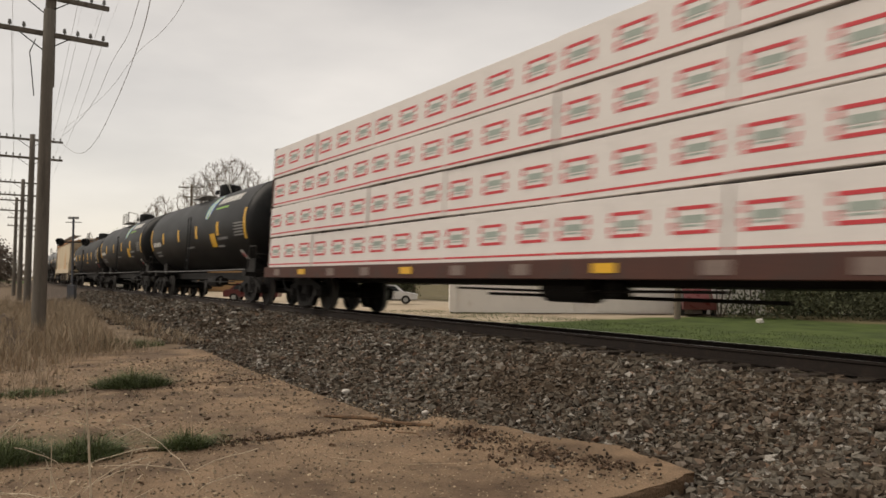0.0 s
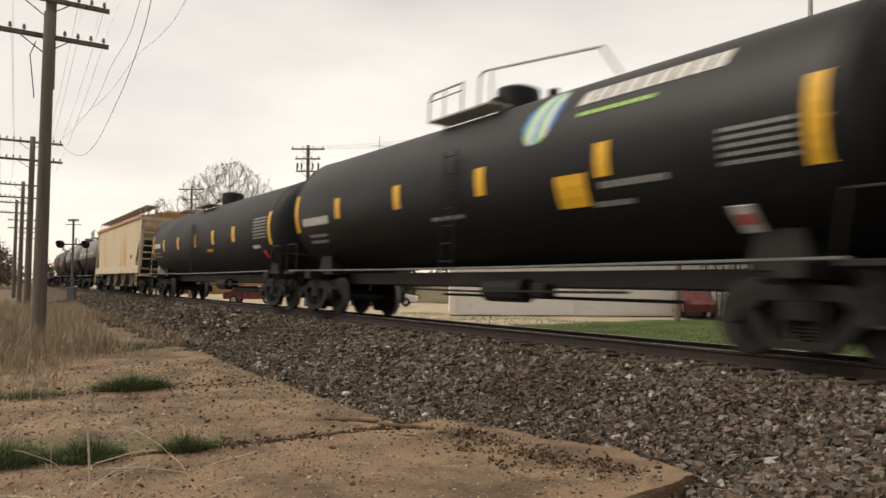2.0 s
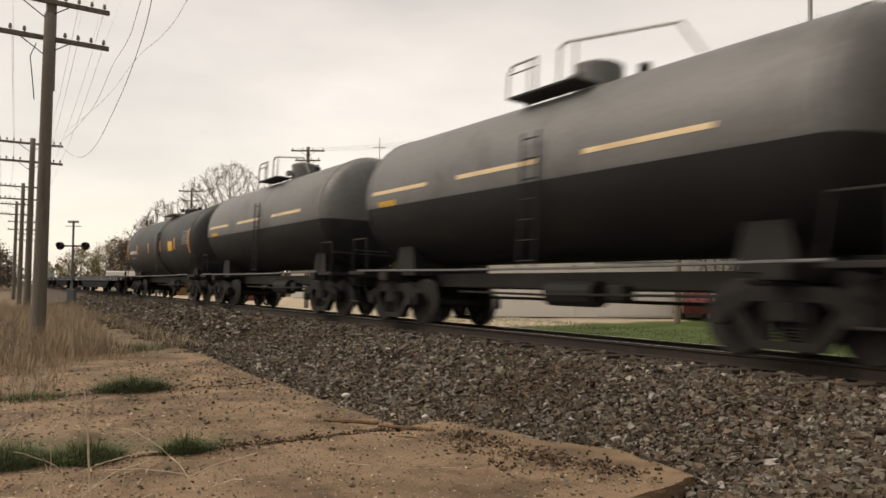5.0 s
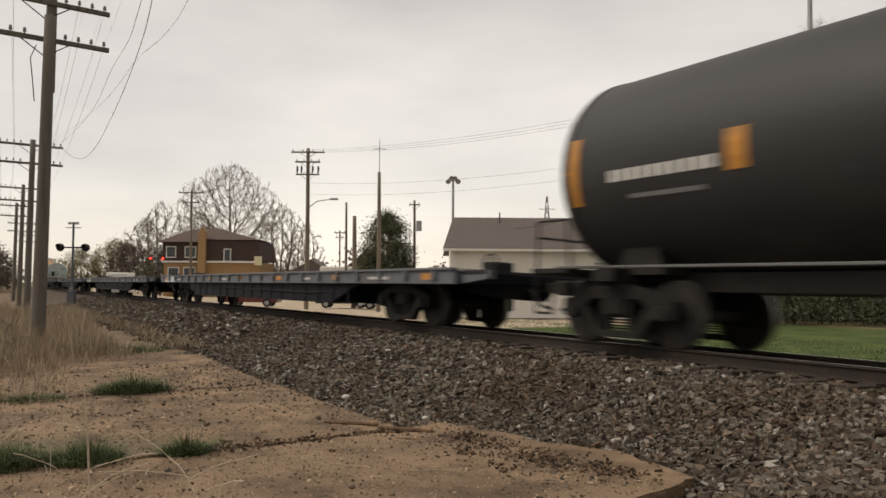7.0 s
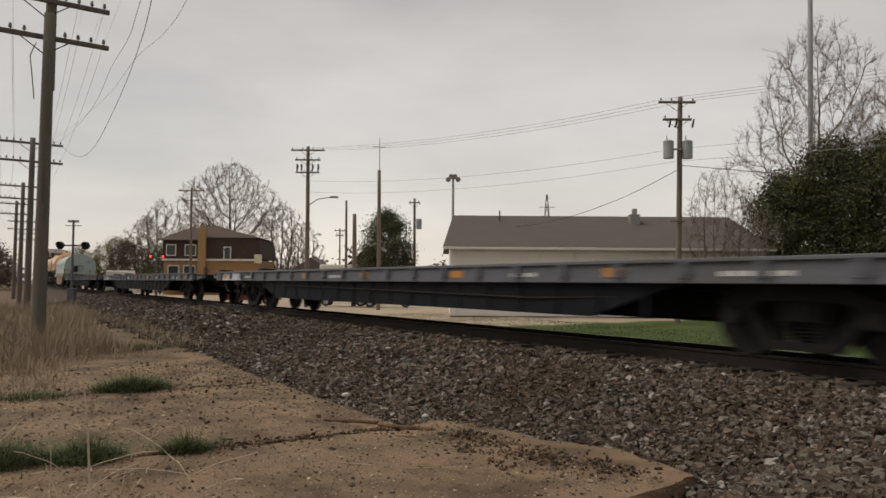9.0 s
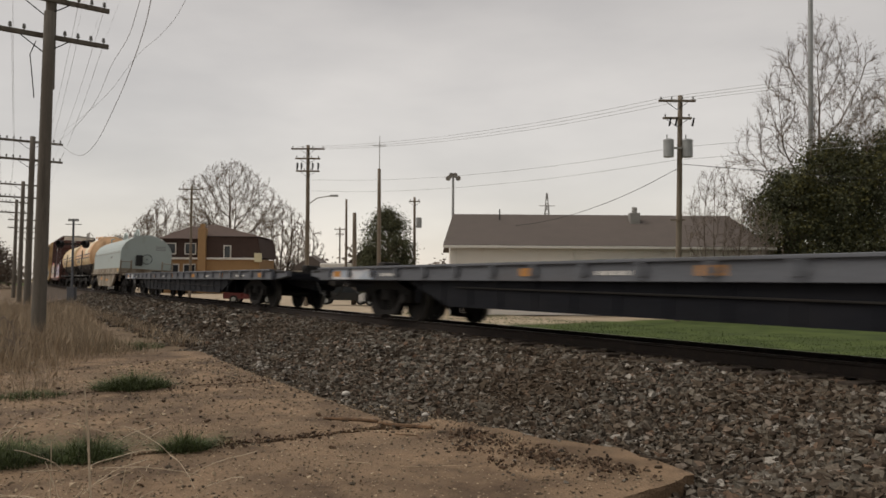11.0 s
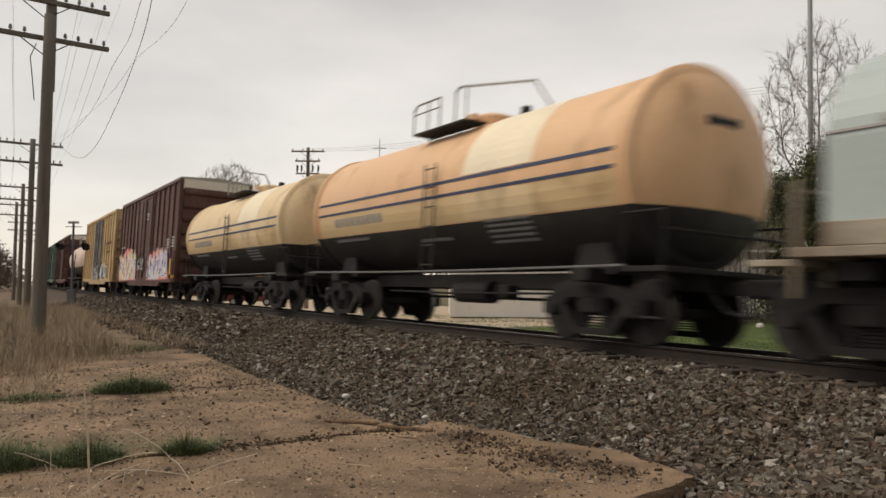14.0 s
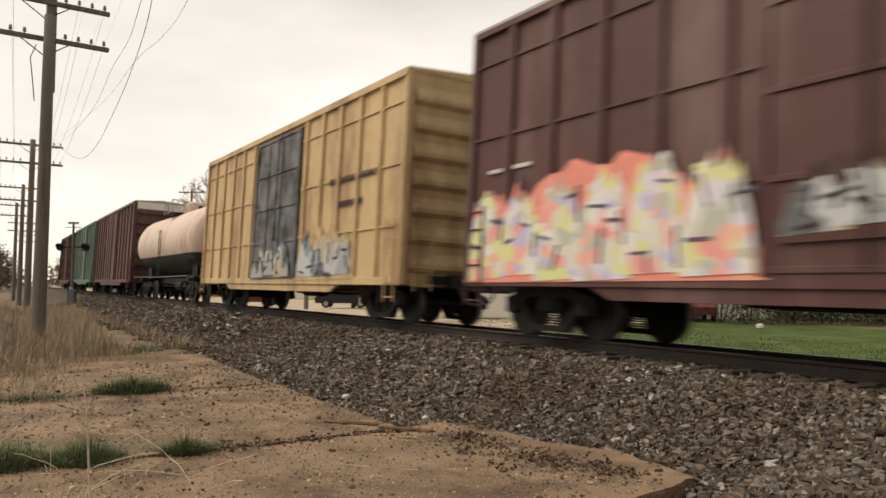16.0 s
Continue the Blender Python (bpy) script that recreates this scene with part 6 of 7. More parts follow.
wire("service_drop", sag((B.x, B.y, 7.4), (E2.x, E2.y, 6.6), 0.1), 0.014, CABLE, "black service cable sagging to the hall roof", "service drops")


def hall():
    """Long low white hall with a shingled gable roof."""
    h = thing("white_hall", "long low white hall with a grey shingle roof", "building", "", townpose(0.4, 43.7))
    L, D, e, r = 17.6, 8.6, 3.95, 5.85
    bm = bmesh.new()
    box(bm, 0, L, 0, D, 0, e - 0.02)
    for x in (0.0, L - 0.15):
        prism(bm, ((x, e), (x + 0.15, e), (x + 0.15, e + 0.01)), 0, D)
    a = [bm.verts.new(v) for v in ((0.02, 0, e), (0.02, D, e), (0.02, D / 2, r))]
    bm.faces.new(a)
    b = [bm.verts.new(v) for v in ((L - 0.02, 0, e), (L - 0.02, D, e), (L - 0.02, D / 2, r))]
    bm.faces.new(b)
    part("wall", bm, SIDING, h)
    bm = bmesh.new()
    for y0, y1 in ((-0.45, D / 2), (D + 0.45, D / 2)):
        z0 = e - 0.45 * (r - e) / (D / 2)
        v = [(-0.4, y0, z0), (L + 0.4, y0, z0), (L - 0.5, y1, r), (0.2, y1, r)]
        lo = [bm.verts.new(q) for q in v]
        hi = [bm.verts.new((q[0], q[1], q[2] + 0.12)) for q in v]
        bm.faces.new(lo)
        bm.faces.new(hi)
        for k in range(4):
            bm.faces.new((lo[k], lo[(k + 1) % 4], hi[(k + 1) % 4], hi[k]))
    bmesh.ops.recalc_face_normals(bm, faces=bm.faces)
    part("roof", bm, SHINGLE, h)
    bm = bmesh.new()
    box(bm, -0.4, L + 0.4, -0.58, -0.46, e - 0.26, e - 0.12, 0.01)
    part("gutter", bm, TRIM_WHITE, h)
    for x in (0.3, 6.9, 13.4):
        bm = bmesh.new()
        box(bm, x, x + 0.08, -0.1, -0.02, 0, e - 0.2)
        part("downspout", bm, TRIM_WHITE, h)
    for k in range(4):
        bm = bmesh.new()
        box(bm, 8.2 + 0.0, 12.4, -0.03, 0.0, 0.1 + k * 0.72, 0.78 + k * 0.72, 0.01)
        part("door_panel", bm, TRIM_WHITE, h)
    bm = bmesh.new()
    box(bm, 8.05, 12.55, -0.06, -0.0, 3.0, 3.12)
    part("door_head", bm, DIM_PRINT, h)
    bm = bmesh.new()
    box(bm, 6.75, 7.05, -0.12, 0.0, 2.7, 2.85, 0.02)
    part("wall_lamp", bm, DARK_PAINT, h)
    bm = bmesh.new()
    rod(bm, (11.1, 3.3, 5.2), (11.1, 3.3, 6.35), 0.16, 0.16, 10)
    box(bm, 10.75, 11.35, 2.9, 3.5, 5.3, 6.0, 0.03)
    part("roof_vent", bm, GALV, h)
    bm = bmesh.new()
    rod(bm, (3.0, 3.4, 5.3), (3.0, 3.4, 6.2), 0.04, 0.04, 8)
    part("vent_pipe", bm, DARK_PAINT, h)


hall()


def hip(bm, x0, x1, y0, y1, z, ridge, rz):
    """A low hipped roof over a rectangle, with its ridge between two places along x."""
    lo = [bm.verts.new(v) for v in ((x0, y0, z), (x1, y0, z), (x1, y1, z), (x0, y1, z))]
    a, b = (bm.verts.new((x, (y0 + y1) / 2, rz)) for x in ridge)
    for f in (lo[::-1], (lo[0], lo[1], b, a), (lo[1], lo[2], b), (lo[2], lo[3], a, b), (lo[3], lo[0], a)):
        bm.faces.new(f)


def mansard_house():
    h = thing("mansard_house", "tan brick house with steep dark brown shingled upper storey", "house", "", townpose(-37.8, 105))
    bm = bmesh.new()
    box(bm, 0.2, 5.5, 0.5, 9, 0, 4.5)
    box(bm, 5.5, 13.2, 0, 9, 0, 4.6)
    part("wall", bm, TAN_BRICK, h)
    bm = bmesh.new()
    box(bm, 0.1, 5.48, 0.3, 9, 4.5, 7.3)
    part("shingled_storey", bm, BROWN_SHINGLE, h)
    bm = bmesh.new()
    prism(bm, ((5.5, 4.8), (13.5, 4.8), (13.0, 7.5), (5.5, 7.6)), -0.25, 9.2)
    bmesh.ops.recalc_face_normals(bm, faces=bm.faces)
    part("shingled_storey", bm, BROWN_SHINGLE, h)
    bm = bmesh.new()
    hip(bm, -0.5, 6.2, -0.3, 9.4, 7.3, (2.6, 4.6), 9.3)
    hip(bm, 4.9, 13.2, -0.45, 9.5, 7.62, (5.0, 6.2), 9.5)
    bmesh.ops.recalc_face_normals(bm, faces=bm.faces)
    part("roof", bm, ROOF_BROWN, h)
    for x0, x1, y in ((0.0, 5.45, 0.22), (5.55, 13.55, -0.34)):
        bm = bmesh.new()
        box(bm, x0, x1, y, y + 0.3, 4.52, 4.78, 0.02)
        part("trim_board", bm, TRIM_WHITE, h)
    bm = bmesh.new()
    box(bm, 5.1, 6.15, -0.75, 0.2, 0, 8.7, 0.05)
    box(bm, 5.35, 5.9, -0.6, 0.05, 8.7, 9.25, 0.03)
    part("chimney", bm, TAN_BRICK, h)
    for x, z, w, k in ((0.9, 2.3, 1.3, 1.5), (3.0, 2.3, 1.4, 1.5), (0.7, 5.3, 1.1, 1.3), (3.2, 5.3, 1.3, 1.3), (8.6, 4.8, 0.75, 1.5)):
        bm = bmesh.new()
        y = -0.36 if x > 5 else 0.42 if z < 4 else 0.22
        box(bm, x - 0.12, x + w + 0.12, y - 0.06, y + 0.1, z - 0.12, z + k + 0.12)
        win = part("window", bm, TRIM_WHITE, h)
        bm = bmesh.new()
        box(bm, x, x + w, y - 0.075, y, z, z + k)
        part("pane", bm, GLASS, win)
    bm = bmesh.new()
    box(bm, 12.6, 13.6, -0.5, -0.36, 4.2, 5.4, 0.03)
    part("sign_box", bm, CHALK_SIGN, h, "pale yellow sign box")
    bm = bmesh.new()
    box(bm, 0.2, 5.0, -1.6, 0.4, 1.5, 1.7)
    box(bm, 0.2, 5.0, -1.6, -1.5, 2.55, 2.65)
    for x in (0.4, 4.7):
        box(bm, x, x + 0.15, -1.5, -1.35, 0, 1.5)
    porch = part("porch", bm, BROWN_SHINGLE, h)
    for k in range(8):
        bm = bmesh.new()
        box(bm, 0.3 + k * 0.65, 0.36 + k * 0.65, -1.55, -1.5, 1.7, 2.55)
        part("baluster", bm, BROWN_SHINGLE, porch)


mansard_house()


def cottage(u, v, w, d, e, r, wall, roof, label):
    h = thing("cottage", label, "house", "small houses", townpose(u, v))
    bm = bmesh.new()
    box(bm, 0, w, 0, d, 0, e)
    part("wall", bm, wall, h)
    bm = bmesh.new()
    prism(bm, ((-0.3, e - 0.05), (w + 0.3, e - 0.05), (w / 2, r)), -0.3, d + 0.3)
    bmesh.ops.recalc_face_normals(bm, faces=bm.faces)
    part("roof", bm, roof, h)
    bm = bmesh.new()
    box(bm, w * 0.4, w * 0.6, -0.05, 0.0, 1.2, 2.3)
    part("window", bm, GLASS, h)


cottage(-17.8, 92, 4.6, 6, 3.0, 4.7, TRIM_WHITE, SHINGLE, "small pale house with a grey roof")
cottage(-21.3, 112, 4.6, 6, 3.4, 5.2, SIDING, SHINGLE, "small pale house with a grey roof")
cottage(-14.0, 110, 6.0, 6, 3.6, 6.4, BROWN_SHINGLE, BROWN_SHINGLE, "small dark brown house among trees")


def trailer(u, v, w, h, label):
    t = thing("parked_trailer", label, "trailer", "parked trailers", townpose(u, v))
    bm = bmesh.new()
    box(bm, 0, w, 0, 2.2, 0.7, h, 0.12)
    part("body", bm, TRIM_WHITE, t)
    for x in (w * 0.25, w * 0.75):
        bm = bmesh.new()
        rod(bm, (x, 0.05, 0.4), (x, 0.35, 0.4), 0.4, 0.4, 16)
        part("wheel", bm, RUBBER, t)
        bm = bmesh.new()
        rod(bm, (x, 1.85, 0.4), (x, 2.15, 0.4), 0.4, 0.4, 16)
        part("wheel", bm, RUBBER, t)


trailer(-12.6, 80, 4.4, 3.6, "low white trailer parked beside the street")
trailer(-37.0, 86, 2.4, 2.9, "white box trailer parked near the crossing")


def parked_car(u, v, rz, paint, label):
    c = thing("parked_car", label, "car", "parked cars", townpose(u, v, -0.25, rz))
    bm = bmesh.new()
    prism(bm, ((-2.1, 0.35), (2.1, 0.35), (2.15, 0.7), (1.3, 0.88), (-1.9, 0.92), (-2.15, 0.75)), -0.85, 0.85)
    prism(bm, ((-1.7, 0.9), (1.1, 0.88), (0.5, 1.38), (-1.1, 1.42)), -0.72, 0.72)
    bmesh.ops.recalc_face_normals(bm, faces=bm.faces)
    part("body", bm, paint, c)
    for y in (-0.73, 0.73):
        bm = bmesh.new()
        prism(bm, ((-1.45, 0.95), (0.85, 0.93), (0.45, 1.32), (-1.02, 1.35)), y - 0.01, y + 0.01)
        part("side_window", bm, GLASS, c)
    for x in (-1.3, 1.3):
        for y in (-0.8, 0.8):
            bm = bmesh.new()
            rod(bm, (x, y - 0.1, 0.32), (x, y + 0.1, 0.32), 0.32, 0.32, 18)
            wh = part("wheel", bm, RUBBER, c)
            bm = bmesh.new()
            rod(bm, (x, y - 0.11, 0.32), (x, y + 0.11, 0.32), 0.18, 0.18, 12)
            part("rim", bm, ALU, wh)


parked_car(13.6, 42.6, 82, CAR_RED, "dark red car parked by the white hall")
parked_car(8.2, 52, 20, DARK_PAINT, "black car parked on the gravel lot")
parked_car(-4.0, 58, 0, CAR_WHITE, "white car parked on the gravel lot")
parked_car(-7.5, 60, 0, DARK_PAINT, "black car parked on the gravel lot")
parked_car(-15.0, 62, 0, CAR_RED, "dark red car parked by the street")


def crossing_signal(m, high, label, lit):
    s = thing("crossing_signal", label, "crossing signal", "crossing signals", m)
    bm = bmesh.new()
    rod(bm, (0, 0, 0), (0, 0, high), 0.07, 0.06, 10)
    rod(bm, (0, 0, 0), (0, 0, 0.5), 0.16, 0.12, 10)
    part("mast", bm, FLAT_GREY, s)
    bm = bmesh.new()
    box(bm, -0.75, 0.75, -0.05, 0.05, high - 1.5, high - 1.42)
    part("lamp_arm", bm, DARK_PAINT, s)
    for x in (-0.72, 0.72):
        bm = bmesh.new()
        rod(bm, (x, -0.02, high - 1.46), (x, 0.04, high - 1.46), 0.23, 0.23, 20)
        disc = part("target_disc", bm, DARK_PAINT, s)
        bm = bmesh.new()
        rod(bm, (x, -0.08, high - 1.46), (x, -0.02, high - 1.46), 0.12, 0.12, 14)
        part("lens", bm, RED_LAMP if lit else DARK_PAINT, disc)
        bm = bmesh.new()
        rod(bm, (x, -0.3, high - 1.4), (x, 0.0, high - 1.4), 0.15, 0.16, 14, False)
        part("hood", bm, DARK_PAINT, disc)
    bm = bmesh.new()
    box(bm, -0.3, 0.3, -0.04, 0.02, high - 0.12, high + 0.02)
    rod(bm, (-0.45, 0, high - 0.3), (0.45, 0, high - 0.3), 0.025, 0.025, 6)
    part("cap", bm, ALU, s)
    bm = bmesh.new()
    box(bm, -0.2, 0.2, -0.22, 0.22, 0.4, 1.2, 0.02)
    part("relay_case", bm, FLAT_GREY, s)


crossing_signal(pose(-50, 5.55, -0.1, 0, 0, 62), 5.15, "railway crossing signal mast with black lamp discs", False)
crossing_signal(townpose(-34.7, 95, -0.25, 8), 6.2, "railway crossing signal with lit red lamps", True)


# ---- trees ----
def limb_mesh(name, segs, mat, sides):
    """Tapered limbs: rows of start, end and their radii."""
    v, f = [], []
    for a, b, r0, r1 in segs:
        d = (b - a).normalized()
        e = d.cross(Vector((0.3, 0.9, 0.1))).normalized()
        g = d.cross(e)
        o = len(v)
        for p, r in ((a, r0), (b, r1)):
            for k in range(sides):
                q = 2 * math.pi * k / sides
                v.append(p + (e * math.cos(q) + g * math.sin(q)) * r)
        for k in range(sides):
            f.append((o + k, o + (k + 1) % sides, o + sides + (k + 1) % sides, o + sides + k))
    return mesh_of(name, [tuple(q) for q in v], f, mat, False)


def bare_tree(at, high, radius, seed, label, base=0.3, stems=1, shoots=900, thin=0.012, group="bare trees", name="bare_tree", leaves=None, fork=0.7, twigs=3, mat=None, crown=0.8):
    """A leafless tree whose limbs grow towards points spread through its crown, and thicken with what they carry."""
    gen = np.random.default_rng(seed)
    root = thing(name, label, "tree", group, Matrix.Translation(at))
    step = high / 42
    h = gen.uniform(0, 1, shoots)
    ang = gen.uniform(0, 2 * np.pi, shoots)
    wide = radius * np.sin(np.pi * np.clip(0.08 + 0.92 * h, 0, 1) ** crown) ** 0.6 * (1 + 0.16 * np.sin(3 * ang + seed) + 0.1 * np.sin(7 * h + 2 * ang))
    rr = wide * gen.uniform(0, 1, shoots) ** 0.42
    goal = np.stack([np.cos(ang) * rr, np.sin(ang) * rr, high * (base + (1 - base) * h)], -1)
    pos, up = [], []
    for k in range(stems):
        a = k * 6.28 / stems + 0.4
        lean = np.array([np.cos(a), np.sin(a), 0]) * (0.0 if stems == 1 else 0.35)
        p = lean * 0.5
        n = max(2, int(base * fork * high / step))
        for q in range(n):
            up.append(len(pos) - 1 if q else -1)
            pos.append(p.copy())
            p = p + step * (np.array([0, 0, 1.0]) + lean * 0.8 + gen.normal(0, 0.06, 3))
    pos = np.array(pos)
    course = np.tile((0.0, 0.0, 1.0), (len(pos), 1))
    d = np.linalg.norm(goal[:, None] - pos[None], axis=2)
    near, dist = d.argmin(1), d.min(1)
    for _ in range(110):
        if not len(goal):
            break
        pull = np.zeros_like(pos)
        way = goal - pos[near]
        np.add.at(pull, near, way / np.maximum(np.linalg.norm(way, axis=1), 1e-6)[:, None])
        grow = np.unique(near)
        v = pull[grow]
        v = v / np.maximum(np.linalg.norm(v, axis=1), 1e-6)[:, None] + 1.1 * course[grow] + gen.normal(0, 0.08, v.shape) + np.array([0, 0, 0.2])
        v = v / np.linalg.norm(v, axis=1)[:, None]
        fresh = pos[grow] + v * step
        course = np.concatenate([course, v])
        up += list(grow)
        first = len(pos)
        pos = np.concatenate([pos, fresh])
        d = np.linalg.norm(goal[:, None] - fresh[None], axis=2)
        m, who = d.min(1), d.argmin(1) + first
        near = np.where(m < dist, who, near)
        stuck = (m >= dist) & (gen.random(len(m)) < 0.2)
        dist = np.minimum(m, dist)
        live = (dist > step * 1.6) & ~stuck
        goal, near, dist = goal[live], near[live], dist[live]
    n = len(pos)
    load = np.zeros(n)
    kids = np.bincount([k for k in up if k >= 0], minlength=n)
    load[kids == 0] = 1
    for k in range(n - 1, -1, -1):
        if up[k] >= 0:
            load[up[k]] += load[k]
    r = thin * np.maximum(load, 1) ** (1 / 2.2)
    big, small, tips = [], [], []
    for k in range(n):
        q = Vector(pos[k])
        if up[k] >= 0:
            (big if load[k] > 12 else small).append((Vector(pos[up[k]]), q, float(min(r[up[k]], r[k] * 1.5)), float(r[k])))
        if load[k] <= 4:
            tips.append(tuple(pos[k]))
            d = pos[k] - pos[up[k]] if up[k] >= 0 else np.array([0, 0, step])
            for _ in range(twigs):
                w = d * 0.8 + gen.normal(0, 0.55, 3) * step + np.array([0, 0, 0.25 * step])
                e = q + Vector(w * gen.uniform(0.5, 1.3))
                small.append((q, e, thin * 0.75, thin * 0.4))
                small.append((q.lerp(e, 0.5), q.lerp(e, 0.5) + Vector(w * 0.4 + gen.normal(0, 0.3, 3) * step), thin * 0.55, thin * 0.35))
    o = limb_mesh("trunk", big, mat or BARK, 7)
    o.parent = root
    if stems > 1:
        tagged(o, kind="stuff")
    o = limb_mesh("twig_crown", small, mat or TWIG, 3)
    o.parent = root
    tagged(o, kind="stuff")
    if leaves:
        o = leaf_cloud("bud_haze", tips, leaves[0], leaves[1], leaves[2], leaves[3])
        o.parent = root
        tagged(o, kind="stuff")
    return root


def leaf_cloud(name, centres, count, radius, size, mat):
    c = np.array(centres, float)
    k = rng.integers(0, len(c), count)
    p = c[k] + rng.normal(0, radius, (count, 3))
    a = rng.normal(0, 1, (count, 3))
    a /= np.linalg.norm(a, axis=1)[:, None]
    b = np.cross(a, rng.normal(0, 1, (count, 3)))
    b /= np.linalg.norm(b, axis=1)[:, None]
    s = size * rng.uniform(0.5, 1.4, count)[:, None]
    v = np.stack([p - a * s, p + b * s * 0.45, p + a * s, p - b * s * 0.45], 1)
    return mesh_of(name, v.reshape(-1, 3), np.arange(count * 4).reshape(-1, 4), mat)


def evergreen(u, v, high, wide, seed, label, count=9000, light=0.15, conical=False):
    rnd = random.Random(seed)
    root = thing("evergreen_tree", label, "tree", "evergreens", townpose(u, v))
    segs = [(Vector((0, 0, 0)), Vector((0.1, 0, high * 0.9)), 0.22, 0.05)]
    cent = []
    for k in range(230):
        z = high * rnd.uniform(0.04, 0.97)
        t = z / high
        env = (1 - t) * 1.05 if conical else math.sqrt(max(0.02, 1 - (1.9 * t - 0.85) ** 2)) if t > 0.45 else 0.95
        a, rr = rnd.uniform(0, 6.28), wide * env * rnd.random() ** 0.36 * rnd.uniform(0.72, 1.2)
        c = Vector((math.cos(a) * rr, math.sin(a) * rr, z))
        cent.append(tuple(c))
        segs.append((Vector((0.02, 0, max(0.2, z - rr * 0.5))), c, 0.05, 0.015))
    o = limb_mesh("trunk", segs, BARK, 5)
    o.parent = root
    count = int(count * 2.4)
    n1 = int(count * (1 - light))
    o = leaf_cloud("foliage", cent, n1, wide * 0.135, 0.085, CONIFER)
    o.parent = root
    tagged(o, kind="stuff")
    o = leaf_cloud("light_foliage", cent[::3], count - n1, wide * 0.15, 0.095, CONIFER_LIGHT)
    o.parent = root
    tagged(o, kind="stuff")


evergreen(20.0, 44.5, 8.3, 2.4, 3, "dense dark evergreen beside the hall", 15000, 0.25)
evergreen(22.3, 44.6, 10.0, 3.0, 4, "tall dark evergreen with olive lower growth", 18000, 0.3)
evergreen(25.4, 44, 10.3, 3.1, 8, "tall dark evergreen with olive lower growth", 17000, 0.35)
evergreen(28.8, 43, 9.0, 3.0, 5, "dense dark evergreen behind the lawn", 12000, 0.35)
evergreen(-4.95, 70, 8.0, 2.6, 6, "broad dark cedar behind the street", 15000, 0.04)
evergreen(-6.6, 72, 5.0, 1.6, 9, "low dark cedar behind the street", 4500, 0.05)
bare_tree(town(23.2, 48, FLOOR), 18.0, 5.4, 11, "tall leafless tree with fine grey branches", 0.34, 1, 2200, 0.011, fork=0.7, twigs=5, crown=0.58)
bare_tree(town(28.6, 50, FLOOR), 15.2, 4.4, 12, "tall leafless tree with fine grey branches", 0.34, 1, 1500, 0.011, fork=0.7, twigs=5, crown=0.62)
bare_tree(town(14.3, 40.5, FLOOR), 7.9, 2.0, 13, "leafless many-stemmed shrub in front of the hall", 0.3, 4, 800, 0.008, name="bare_shrub", twigs=4)
bare_tree(town(16.2, 41, FLOOR), 6.2, 1.7, 14, "leafless many-stemmed shrub in front of the hall", 0.25, 4, 600, 0.008, name="bare_shrub", twigs=4)
bare_tree((-17.6, 0.75, -0.1), 0.95, 0.5, 51, "dark leafless weed bush beside the pole", 0.15, 4, 200, 0.003, name="bare_shrub")
bare_tree(town(-35.6, 130, FLOOR), 21.2, 8.6, 21, "broad leafless tree behind the brick house", 0.36, 1, 2600, 0.021, fork=0.7, twigs=4)
bare_tree(town(-46.8, 130, FLOOR), 15.2, 4.4, 23, "leafless tree beyond the crossing", 0.2, 2, 1300, 0.021, twigs=4)
bare_tree(town(-42.5, 136, FLOOR), 14.4, 4.0, 33, "leafless tree beyond the crossing", 0.2, 2, 1000, 0.021, twigs=4)
bare_tree(town(-26, 125, FLOOR), 14.4, 4.6, 24, "leafless tree beside the brick house", 0.12, 3, 1500, 0.024, twigs=4)
bare_tree(town(-21.6, 122, FLOOR), 11.0, 3.6, 25, "leafless tree beside the brick house", 0.12, 3, 600, 0.022)
bare_tree(town(-52.5, 138, FLOOR), 13.0, 4.6, 26, "leafless tree beyond the crossing", 0.1, 3, 700, 0.024, leaves=(1500, 0.4, 0.15, TWIG))
bare_tree(town(-58.5, 140, FLOOR), 9.4, 4.6, 27, "budding yellow-green tree beyond the crossing", 0.1, 4, 500, 0.02, leaves=(9000, 0.4, 0.13, BUD))
bare_tree(town(-64, 138, FLOOR), 7.4, 4.2, 30, "budding yellow-green tree beyond the crossing", 0.1, 4, 400, 0.02, leaves=(6000, 0.4, 0.13, BUD))
bare_tree(town(-50.5, 126, FLOOR), 8.0, 4.0, 28, "dark brown thicket beyond the crossing", 0.06, 4, 500, 0.022, leaves=(5000, 0.4, 0.16, BARK))
bare_tree(town(-44, 122, FLOOR), 7.0, 3.6, 29, "dark brown thicket beyond the crossing", 0.06, 4, 400, 0.022, leaves=(4000, 0.4, 0.15, CONIFER))
bare_tree(town(-72, 125, FLOOR), 7.5, 4.0, 31, "dark thicket beside the line", 0.06, 4, 400, 0.025, leaves=(5000, 0.5, 0.18, BARK))
bare_tree(town(-84, 140, FLOOR), 8.5, 4.5, 32, "dark thicket beside the line", 0.06, 4, 400, 0.025, leaves=(5000, 0.5, 0.18, BARK))

